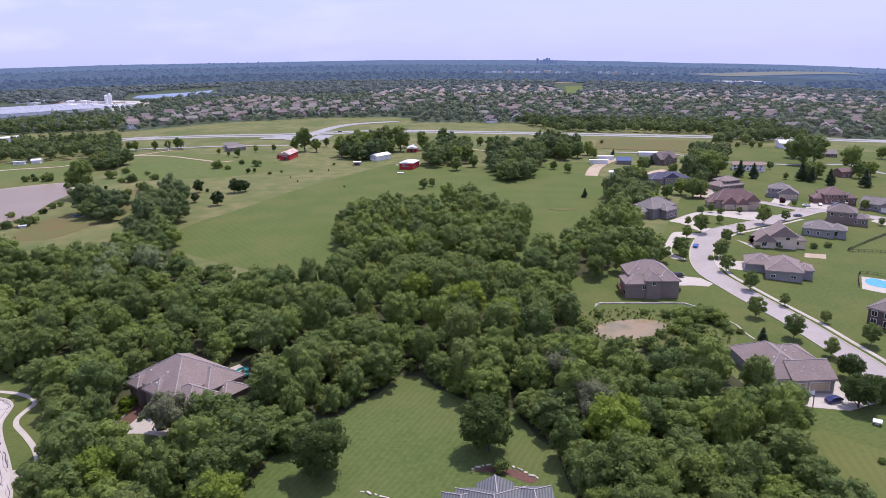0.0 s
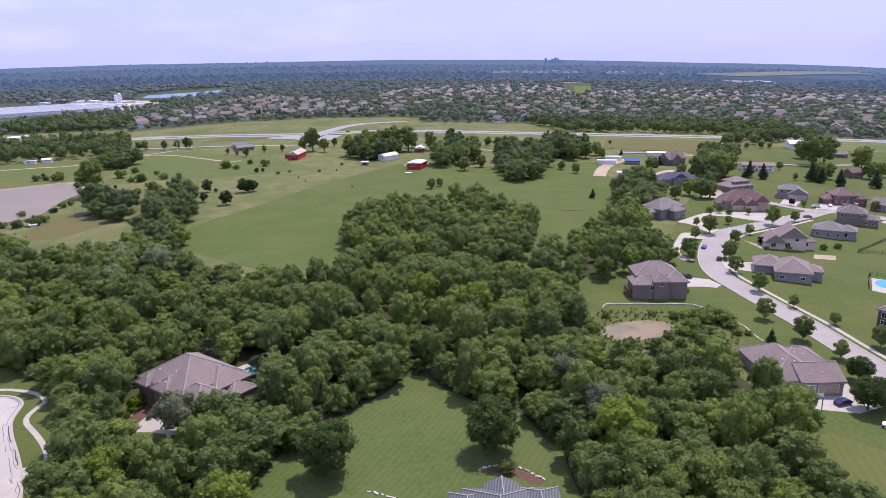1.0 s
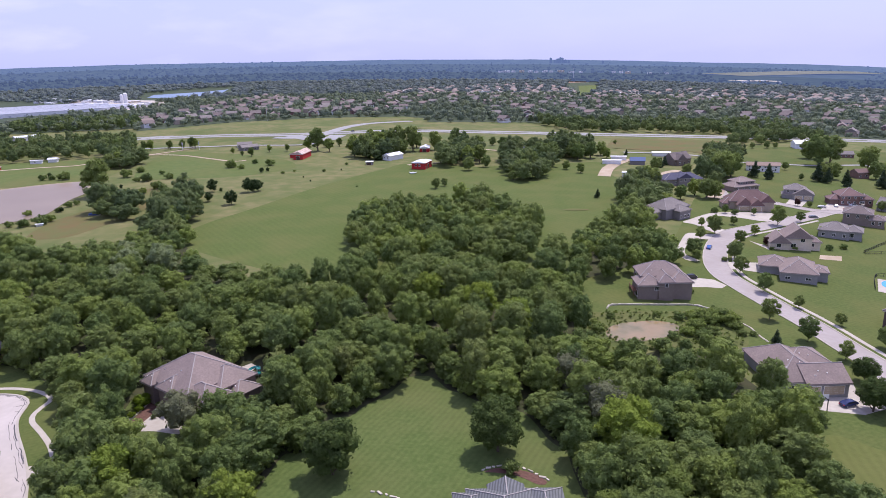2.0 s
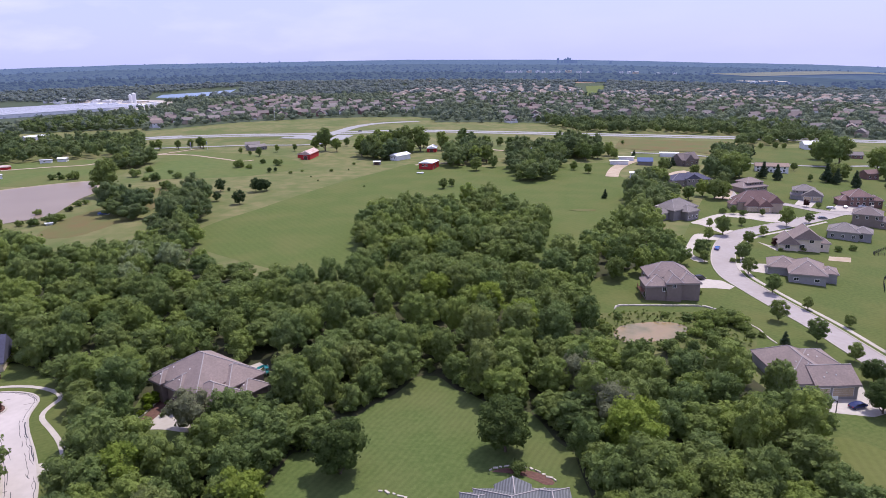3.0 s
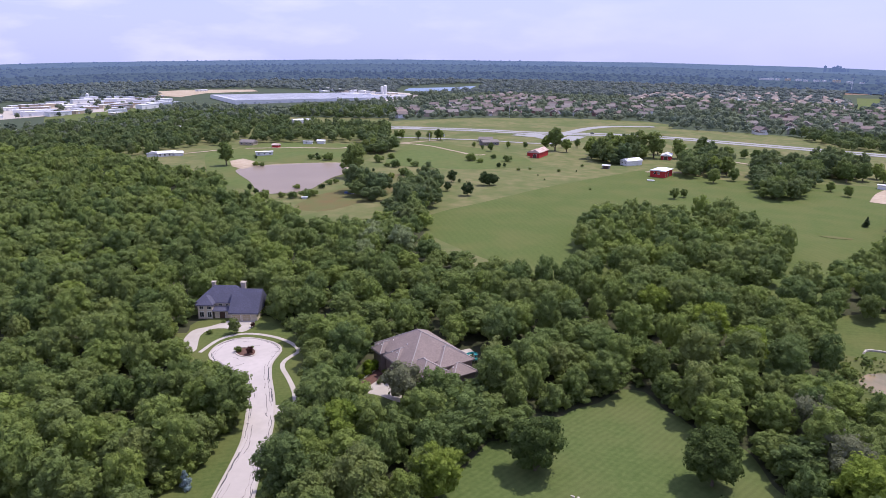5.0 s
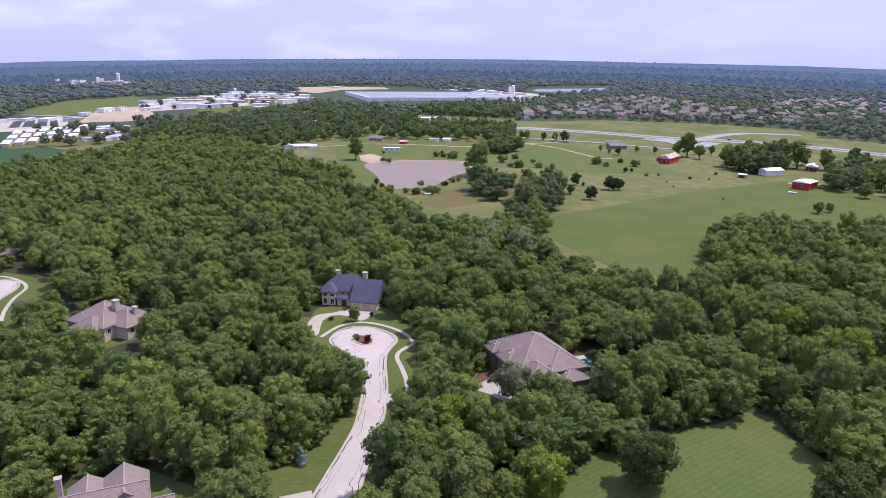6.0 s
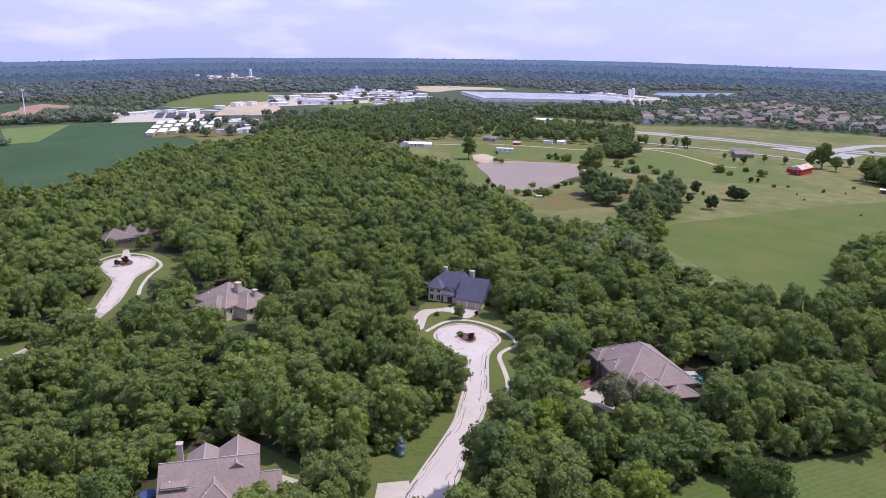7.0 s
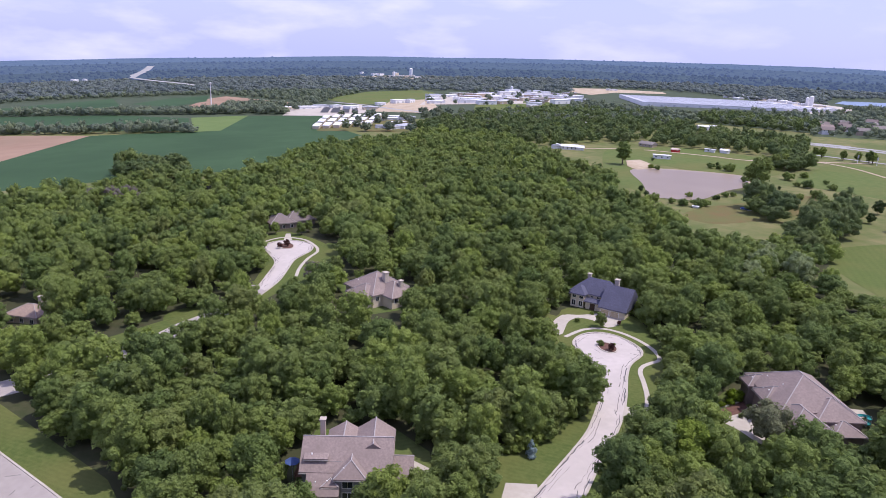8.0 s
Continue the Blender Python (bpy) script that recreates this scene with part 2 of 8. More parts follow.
def mesh_from(name, verts, tris, mats, mat_index=None, smooth=False):
    me = bpy.data.meshes.new(name)
    verts = np.asarray(verts, np.float32).reshape(-1, 3)
    tris = np.asarray(tris, np.int32).reshape(-1, 3)
    me.vertices.add(len(verts))
    me.vertices.foreach_set("co", verts.ravel())
    me.loops.add(tris.size)
    me.loops.foreach_set("vertex_index", tris.ravel())
    me.polygons.add(len(tris))
    me.polygons.foreach_set("loop_start", np.arange(0, tris.size, 3, dtype=np.int32))
    if smooth:
        me.polygons.foreach_set("use_smooth", np.ones(len(tris), bool))
    for m in mats:
        me.materials.append(m)
    if mat_index is not None:
        me.polygons.foreach_set("material_index", np.asarray(mat_index, np.int32))
    me.update(calc_edges=True)
    return me


def bm_object(name, bm, mat):
    me = bpy.data.meshes.new(name)
    bmesh.ops.recalc_face_normals(bm, faces=bm.faces)
    bm.to_mesh(me)
    bm.free()
    if mat:
        me.materials.append(mat)
    return new(name, me)


def part(name, bm, mat, parent, label=""):
    ob = bm_object(name, bm, mat)
    ob.parent = parent
    if label:
        tagged(ob, label)
    return ob


def box(bm, x0, y0, z0, x1, y1, z1):
    v = [bm.verts.new(p) for p in ((x0, y0, z0), (x1, y0, z0), (x1, y1, z0), (x0, y1, z0), (x0, y0, z1), (x1, y0, z1), (x1, y1, z1), (x0, y1, z1))]
    for f in ((3, 2, 1, 0), (4, 5, 6, 7), (0, 1, 5, 4), (1, 2, 6, 5), (2, 3, 7, 6), (3, 0, 4, 7)):
        bm.faces.new([v[i] for i in f])
    return v


def boxes(*rows):
    bm = bmesh.new()
    for r in rows:
        box(bm, *r)
    return bm


def inside(poly, x, y):
    """Even-odd test of points (arrays) in a polygon."""
    res = np.zeros(np.shape(x), bool)
    n = len(poly)
    for i in range(n):
        (xa, ya), (xb, yb) = poly[i], poly[(i + 1) % n]
        hit = (ya > y) != (yb > y)
        with np.errstate(divide='ignore', invalid='ignore'):
            res ^= hit & (x < (xb - xa) * (y - ya) / (yb - ya + 1e-12) + xa)
    return res


def smooth_line(pts, step=3.0, closed=False):
    """Catmull-Rom through the points, a point about every step metres."""
    p = [np.array(q, float) for q in pts]
    n = len(p)
    out = []
    rng = range(n if closed else n - 1)
    for i in rng:
        if closed:
            a, b, c, d = p[i - 1], p[i], p[(i + 1) % n], p[(i + 2) % n]
        else:
            a, b, c, d = p[max(i - 1, 0)], p[i], p[i + 1], p[min(i + 2, n - 1)]
        k = max(2, int(np.linalg.norm(c - b) / step))
        for j in range(k):
            t = j / k
            out.append(0.5 * (2 * b + (c - a) * t + (2 * a - 5 * b + 4 * c - d) * t * t + (3 * b - a - 3 * c + d) * t ** 3))
    if not closed:
        out.append(p[-1])
    return out


def patch(name, pts, mat, lift, label="", category="", smooth=0.0, kind="structure"):
    """A piece of ground cover laid on the lie of the land."""
    if smooth:
        pts = [tuple(q) for q in smooth_line(pts, smooth, True)]
    bm = bmesh.new()
    f = bm.faces.new([bm.verts.new((x, y, 0)) for x, y in pts])
    bmesh.ops.triangulate(bm, faces=[f])
    th = [math.degrees(math.atan2(x, y)) for x, y in pts]
    for k in range(math.ceil(min(th)), math.floor(max(th)) + 1):
        a = radians(k)
        bmesh.ops.bisect_plane(bm, geom=bm.verts[:] + bm.edges[:] + bm.faces[:], plane_co=(0, 0, 0), plane_no=(math.cos(a), -math.sin(a), 0))
    for v in bm.verts:
        v.co.z = gz(v.co.x, v.co.y) + lift * (1 + math.hypot(v.co.x, v.co.y) / 900)
    ob = bm_object(name, bm, mat)
    me = ob.data
    if me.polygons and sum(p.normal.z for p in me.polygons) < 0:
        me.flip_normals()
    return tagged(ob, label, category, kind=kind)


def ribbon(name, line, half, mat, lift, thick=0.0, label="", category="", side=0.0, kind="structure"):
    """A strip along a line; half: half its width; side: how far beside the line; thick: how far it stands up."""
    P = [np.array(q, float) for q in line]
    n = len(P)
    bm = bmesh.new()
    rows = []
    for i in range(n):
        d = P[min(i + 1, n - 1)] - P[max(i - 1, 0)]
        d = d / (np.linalg.norm(d) + 1e-9)
        nrm = np.array((-d[1], d[0]))
        a, b = P[i] + nrm * (side + half), P[i] + nrm * (side - half)
        up = lift * (1 + math.hypot(*P[i]) / 900)
        za, zb = gz(*a) + up, gz(*b) + up
        rows.append([bm.verts.new((a[0], a[1], za + thick)), bm.verts.new((b[0], b[1], zb + thick))]
                    + ([bm.verts.new((b[0], b[1], zb - 0.05)), bm.verts.new((a[0], a[1], za - 0.05))] if thick else []))
    for r, s in zip(rows, rows[1:]):
        m = len(r)
        for k in range(m if thick else 1):
            bm.faces.new((r[k], r[(k + 1) % m], s[(k + 1) % m], s[k]))
    if thick:
        bm.faces.new(rows[0]), bm.faces.new(rows[-1])
    ob = bm_object(name, bm, mat)
    if not thick and sum(p.normal.z for p in ob.data.polygons) < 0:
        ob.data.flip_normals()
    return tagged(ob, label, category, kind=kind)


# ---- ground: one sheet to the horizon ----
def build_ground():
    radii = [0, 30, 60, 100, 150, 220, 300, 400, 520, 680, 880, 1150, 1500, 2000, 2450, 2700, 3000, 3300, 3600, 4000, 4450, 4900]
    verts, tris = [(0, 0, 0)], []
    n = 360
    for r in radii[1:]:
        for k in range(n):
            a = radians(k)
            x, y = r * math.sin(a), r * math.cos(a)
            verts.append((x, y, gz(x, y) - 16 * max(0.0, min(1.0, (r - 2450) / 600))))
    for k in range(n):
        tris.append((0, 1 + (k + 1) % n, 1 + k))
    for j in range(len(radii) - 2):
        for k in range(n):
            a, b = 1 + j * n + k, 1 + j * n + (k + 1) % n
            c, d = a + n, b + n
            tris += [(a, b, d), (a, d, c)]
    me = mesh_from("ground", verts, tris, [M["pasture"]])
    if sum(p.normal.z for p in me.polygons) < 0:
        me.flip_normals()
    return tagged(new("ground", me), "olive green rough pasture and meadow ground", "ground", kind="structure")


build_ground()

ROAD_GRASS = [(-141.5, 151.0), (-144.8, 159.7), (-131.1, 171.7), (-117.4, 166.9), (-104.6, 156.5), (-92.7, 140.3), (-83.5, 133.2), (-80.2, 126.3), (-71.8, 98.1), (-65.8, 83.1), (-64.9, 69.6), (-71.4, 60.4), (-90.5, 77.5), (-95.0, 88.0), (-98.5, 101.5), (-100.0, 111.5), (-106.0, 119.0), (-118.0, 126.5), (-134.0, 134.0), (-148.0, 148.0)]
FOREST = [(-459.1, -14.5), (-456.5, 24.4), (-447.9, 57.7), (-461.0, 94.8), (-432.5, 111.2), (-437.8, 163.5), (-474.9, 203.7), (-533.2, 259.9), (-534.0, 310.4), (-570.5, 404.4), (-511.0, 443.9), (-361.4, 382.8), (-301.0, 357.6), (-248.2, 313.3), (-212.8, 290.0), (-175.0, 266.9), (-162.7, 267.6), (-146.9, 265.0), (-142.2, 302.3), (-142.4, 331.5), (-124.5, 306.3), (-115.4, 266.6), (-112.9, 261.9), (-97.5, 250.2), (-68.4, 230.2), (-40.2, 229.0), (-42.7, 259.4), (-48.7, 328.5), (-42.0, 356.9), (-15.3, 367.3), (13.1, 384.2), (24.1, 356.0), (38.0, 321.2), (34.0, 286.8), (20.1, 250.3), (26.0, 235.3), (38.0, 263.2), (42.8, 250.8), (51.2, 287.3), (66.9, 316.1), (91.9, 351.2), (90.8, 305.6), (89.9, 270.1), (83.7, 263.0), (66.2, 247.5), (43.3, 240.0), (37.8, 203.0), (35.9, 183.1), (42.4, 171.8), (64.0, 186.0), (76.6, 188.7), (72.6, 173.0), (76.2, 156.7), (75.7, 144.1), (67.5, 122.2), (95.0, 40.0), (20.0, 62.0), (-20.0, 60.0), (-70.0, 20.0), (-85.0, -40.0)]
CLEARING = [(-40.0, 110.4), (-38.5, 122.3), (-37.4, 126.1), (-33.4, 127.2), (-31.0, 134.0), (-29.4, 141.0), (-26.0, 141.5), (-24.2, 145.1), (-21.6, 148.6), (-18.5, 152.0), (-15.5, 158.0), (-13.6, 161.8), (-8.4, 162.4), (-5.4, 158.5), (-3.2, 154.8), (0.3, 152.7), (4.3, 148.4), (10.6, 144.0), (14.1, 144.1), (16.8, 138.5), (18.6, 132.5), (20.4, 129.6), (22.0, 127.0), (22.2, 120.9), (24.0, 100.0), (26.0, 80.0), (-42.0, 80.0)]
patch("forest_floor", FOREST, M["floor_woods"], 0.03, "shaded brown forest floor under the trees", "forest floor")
patch("lawn", CLEARING, M["lawn"], 0.07, "mown green back lawn in the clearing", "lawn", 4)

# farm and suburb grass
patch("olive_lawn", [(75.6, 142.8), (73.4, 137.2), (84.2, 137.1), (89.4, 132.7), (93.4, 129.7), (100.4, 127.0), (88.7, 109.9), (64.7, 108.7), (67.5, 122.2)], M["olive"], 0.08, "olive green mown field beside the woods", "lawn", 4)
patch("hayfield", [(-129.0, 299.3), (-130.3, 331.1), (-115.7, 368.8), (-91.0, 434.5), (-57.9, 500.9), (-37.0, 533.5), (17.8, 515.5), (45.1, 533.1), (76.3, 534.2), (113.5, 542.4), (109.4, 482.7), (114.5, 439.0), (93.8, 369.3), (61.7, 301.4), (40.6, 236.6), (-18.7, 227.1), (-76.1, 255.5)], M["hayfield"], 0.05, "mown dark green hay field with faint tracks", "field", 8)
patch("meadow", [(-242.4, 505.6), (-259.6, 611.6), (-198.7, 599.5), (-146.1, 562.5), (-125.5, 518.1), (-151.5, 482.0), (-184.2, 474.0), (-220.8, 474.3)], M["meadow"], 0.05, "bright green meadow beside the farm track", "meadow", 8)
patch("brown_weeds", [(-210.2, 316.7), (-214.9, 350.6), (-211.3, 377.7), (-212.1, 418.5), (-200.7, 439.5), (-177.7, 414.9), (-176.1, 375.9), (-182.5, 330.7), (-191.5, 310.8)], M["brownfield"], 0.05, "dry brown weedy slope beside the pond", "field", 8)
patch("suburb_lawn", [(40.1, 239.9), (68.7, 262.2), (100.1, 308.5), (158.3, 442.9), (189.9, 515.8), (284.6, 672.3), (445.4, 690.3), (391.3, 551.1), (89.3, 110.7), (58.6, 109.3), (75.4, 142.8), (80.2, 180.8), (74.2, 206.8), (34.9, 191.5)], M["lawn_lush"], 0.05, "mown green lawns round the suburban houses", "lawn")
patch("farm_lawn", [(-403.7, 479.9), (-399.0, 513.4), (-393.3, 563.0), (-312.1, 575.5), (-261.0, 518.2), (-259.2, 466.6), (-285.1, 453.8), (-334.2, 454.1), (-338.0, 432.4), (-255.1, 348.3), (-280.6, 356.2), (-317.2, 379.0)], M["meadow"], 0.05, "green grass bank round the pond", "grass", 6)

patch("verge_lawn", ROAD_GRASS, M["lawn_lush"], 0.06, "mown green verge round the turning circle", "lawn", 3)
patch("verge_lawn", [(-196.0, -4.2), (-181.6, 2.0), (-163.6, 7.2), (-147.7, 11.7), (-131.6, 16.3), (-120.5, 16.5), (-114.7, 9.4), (-127.8, -7.1)], M["lawn_lush"], 0.06, "mown green verge beside the street", "lawn")
patch("verge_lawn", [(-215.2, 74.3), (-227.0, 82.9), (-254.0, 99.3), (-280.1, 107.4), (-292.7, 123.6), (-269.4, 129.5), (-253.9, 127.2), (-235.3, 111.5), (-220.7, 96.4), (-209.9, 81.2), (-200.2, 60.5), (-198.7, 48.1), (-215.2, 49.2), (-218.3, 57.3)], M["lawn_lush"], 0.06, "mown green verge round the far turning circle", "lawn", 3)
patch("verge_lawn", [(-206.5, 24.0), (-215.5, 68.0), (-200.0, 62.0), (-191.0, 46.0), (-190.0, 24.0)], M["lawn_lush"], 0.05, "mown green verge beside the winding street", "lawn")
patch("verge_lawn", [(-262.0, 131.0), (-256.0, 137.0), (-232.0, 122.0), (-212.0, 105.0), (-204.0, 90.0), (-226.0, 99.0), (-241.0, 113.0)], M["lawn_lush"], 0.05, "mown green lawn beside the far turning circle", "lawn")
patch("house_lawn", [(-212.1, 108.0), (-196.5, 129.8), (-173.2, 117.7), (-176.8, 99.6)], M["lawn"], 0.06, "shaded lawn round the house in the woods", "lawn")
patch("house_lawn", [(-80.0, 138.0), (-81.5, 150.0), (-77.0, 153.5), (-62.0, 143.0), (-57.0, 134.0), (-64.0, 126.0)], M["lawn"], 0.06, "shaded lawn before the large house", "lawn")
patch("house_lawn", [(-112.6, 47.1), (-123.6, 57.5), (-113.2, 71.7), (-101.5, 72.6), (-91.3, 66.8), (-84.9, 56.0), (-95.6, 41.5)], M["lawn"], 0.06, "shaded lawn round the house in the woods", "lawn")

# water
POND = [(-320.8, 410.8), (-319.0, 432.7), (-308.1, 444.7), (-280.9, 462.7), (-259.2, 466.6), (-239.8, 431.5), (-237.2, 402.7), (-229.1, 361.6), (-239.4, 347.7), (-252.0, 343.9), (-281.8, 374.6)]
patch("pond", POND, M["water_mud"], 0.14, "still muddy brown farm pond", "pond", 5)
ribbon("pond_bank", smooth_line(POND[1:6], 5), 1.0, M["dirt"], 0.16, 0, "bare muddy rim on the far side of the pond", "bank")
patch("small_pond", [(43.8, 191.7), (47.1, 198.5), (54.7, 202.1), (62.2, 203.4), (67.7, 200.7), (66.7, 194.7), (60.0, 189.6), (52.5, 186.8), (45.8, 186.6)], M["water_pond"], 0.12, "small shallow brown pond among weeds", "pond", 2)
patch("lake", [(-708.4, 1582.2), (-744.0, 1698.3), (-661.1, 1815.4), (-636.1, 1938.7), (-593.1, 1758.9), (-597.7, 1600.3), (-644.9, 1536.5)], M["water_lake"], 0.2, "distant blue grey lake beyond the houses", "lake")

# crops beyond the woods
patch("crop_field", [(-506.3, 9.1), (-655.6, 15.4), (-651.2, 38.0), (-794.8, 129.6), (-757.6, 226.2), (-785.9, 263.7), (-899.6, 341.1), (-846.1, 422.8), (-704.8, 365.9), (-613.0, 350.1), (-473.6, 181.1), (-492.0, 90.2)], M["crop_dark"], 0.06, "wide flat dark green soy field", "field")
patch("crop_field", [(-753.2, 223.1), (-927.5, 273.4), (-908.0, 344.3), (-744.3, 249.4)], M["crop_bright"], 0.12, "bright yellow green field corner", "field")
patch("crop_field", [(-611.6, 13.5), (-895.7, 25.7), (-875.6, 55.2), (-794.8, 129.6), (-651.2, 38.0)], M["tilled"], 0.12, "bare reddish brown tilled field", "field")
patch("crop_field", [(-912.0, 58.0), (-840.0, 137.0), (-768.0, 222.0), (-925.0, 270.0), (-1046.0, 202.0), (-1158.0, 77.0)], M["crop_dark"], 0.11, "dark green crop strip between hedgerows", "field")
patch("crop_field", [(-1292.0, 57.2), (-1355.5, 92.0), (-1446.8, 283.5), (-1209.8, 248.2), (-1127.4, 188.0), (-1193.0, 79.5)], M["crop_dark"], 0.12, "dark green crop strip between hedgerows", "field")
patch("crop_field", [(-1268.4, 274.2), (-1371.7, 367.7), (-1403.7, 453.3), (-1237.1, 393.7), (-1146.7, 306.1)], M["crop_dark"], 0.12, "dark green crop strip between hedgerows", "field")
patch("crop_field", [(-1033.2, 275.0), (-1313.1, 423.6), (-1359.7, 472.3), (-1105.5, 500.3), (-1015.7, 449.8), (-1026.0, 337.9)], M["tilled"], 0.12, "bare brown field behind the hedgerow", "field")
patch("crop_field", [(-1158.2, 580.0), (-1331.0, 776.6), (-1335.6, 922.9), (-1223.3, 882.5), (-1029.1, 729.9), (-991.6, 567.5)], M["meadow"], 0.12, "bright green field beside the road", "field")
patch("crop_field", [(-816.8, 661.3), (-990.7, 810.9), (-943.7, 930.6), (-804.8, 833.3), (-755.4, 746.2)], M["meadow"], 0.12, "bright green field behind the works", "field")

# ---- roads ----
def road(name, pts, half, mat, label, kerb=True, lift=0.10, step=2.5):
    line = smooth_line(pts, step)
    ribbon(name, line, half, mat, lift, 0, label, "road")
    if kerb:
        for s in (-1, 1):
            ribbon("kerb", line, 0.22, M["concrete"], lift, 0.12, "pale rounded concrete kerb", "kerb", s * (half + 0.2))
    return line


STREET = [(115.1, 159.1), (115.1, 173.8), (113.3, 187.7), (111.0, 205.2), (107.4, 221.4), (104.2, 239.0), (102.5, 254.5), (106.5, 274.0), (117.2, 299.7), (130.2, 319.2), (149.0, 333.3), (169.6, 347.5), (192.3, 364.4), (208.8, 376.2), (222.7, 369.7), (237.8, 358.7), (251.4, 347.2)]
street_line = road("street", STREET, 4.6, M["road"], "pale grey curving residential street")
road("street", [(208.0, 374.7), (198.5, 379.2), (190.7, 388.7), (184.2, 395.7), (172.6, 400.9), (162.5, 408.1), (166.9, 434.0), (172.7, 461.1)], 3.6, M["road"], "pale grey side street behind the houses")
CIRCLE = [(-72.8, 67.9), (-77.5, 78.8), (-86.3, 102.3), (-90.7, 110.8), (-96.8, 120.3), (-102.2, 127.5), (-107.4, 132.3), (-113.6, 135.0), (-119.2, 136.7), (-124.3, 140.3), (-126.5, 146.3), (-125.2, 151.4), (-121.0, 154.3), (-114.7, 154.4), (-109.8, 152.8), (-106.9, 149.7), (-105.7, 145.4), (-104.3, 141.2), (-100.3, 135.1), (-93.5, 126.4), (-88.0, 118.5), (-82.3, 108.3), (-78.0, 99.0), (-71.8, 87.1), (-67.2, 76.0)]
cul_edge = smooth_line(CIRCLE, 1.5)
patch("street", [tuple(q) for q in cul_edge], M["road_new"], 0.10, "pale cracked street ending in a turning circle", "road")
ribbon("kerb", cul_edge, 0.24, M["concrete"], 0.10, 0.12, "pale rounded concrete kerb", "kerb")

CIRCLE_FAR = [(-222.8, 83.3), (-233.2, 90.7), (-247.4, 100.4), (-260.9, 103.6), (-272.2, 105.8), (-277.4, 111.0), (-276.8, 118.0), (-270.5, 123.2), (-262.7, 124.3), (-254.9, 120.0), (-250.2, 113.6), (-245.6, 107.8), (-234.8, 100.0), (-224.2, 91.8), (-218.1, 84.5)]
far_edge = smooth_line(CIRCLE_FAR, 1.5)
patch("street", [tuple(q) for q in far_edge], M["road_new"], 0.10, "pale street ending in a far turning circle", "road")
ribbon("kerb", far_edge, 0.22, M["concrete"], 0.10, 0.12, "pale rounded concrete kerb", "kerb")
road("street", [(-224.3, 85.4), (-213.1, 72.5), (-203.7, 59.9), (-201.4, 53.1), (-196.5, 44.3), (-194.1, 35.9), (-194.3, 28.5), (-191.5, 18.2), (-190.0, 7.6), (-190.6, -4.4)], 4.4, M["road"], "pale street winding through the woods")
edge_street = road("street", [(-178.0, -11.4), (-158.5, -5.9), (-143.0, -1.2), (-129.4, 2.9), (-112.0, 7.6)], 5.0, M["road"], "pale cracked street at the wood's edge")
WALKS = [([(-84.6, 122.3), (-90.0, 130.0), (-95.8, 136.1), (-100.6, 140.7), (-102.3, 144.4), (-102.2, 148.6), (-102.3, 151.5), (-106.6, 155.0), (-113.9, 157.4), (-121.4, 157.4), (-126.3, 155.1), (-128.9, 149.9), (-128.1, 140.9)], "pale winding concrete sidewalk round the circle"),
         ([(-226.3, 99.9), (-235.2, 105.4), (-245.1, 113.7), (-252.5, 121.7), (-262.3, 124.9), (-274.0, 124.9), (-282.2, 119.0), (-279.4, 108.4), (-268.7, 100.3)], "pale concrete sidewalk round the far circle")]
for pts, lab in WALKS:
    ribbon("sidewalk", smooth_line(pts, 2), 0.62, M["concrete"], 0.09, 0.03, lab, "sidewalk")
ribbon("sidewalk", street_line[:90], 0.8, M["concrete"], 0.08, 0.03, "pale concrete sidewalk along the street", "sidewalk", -7.4)
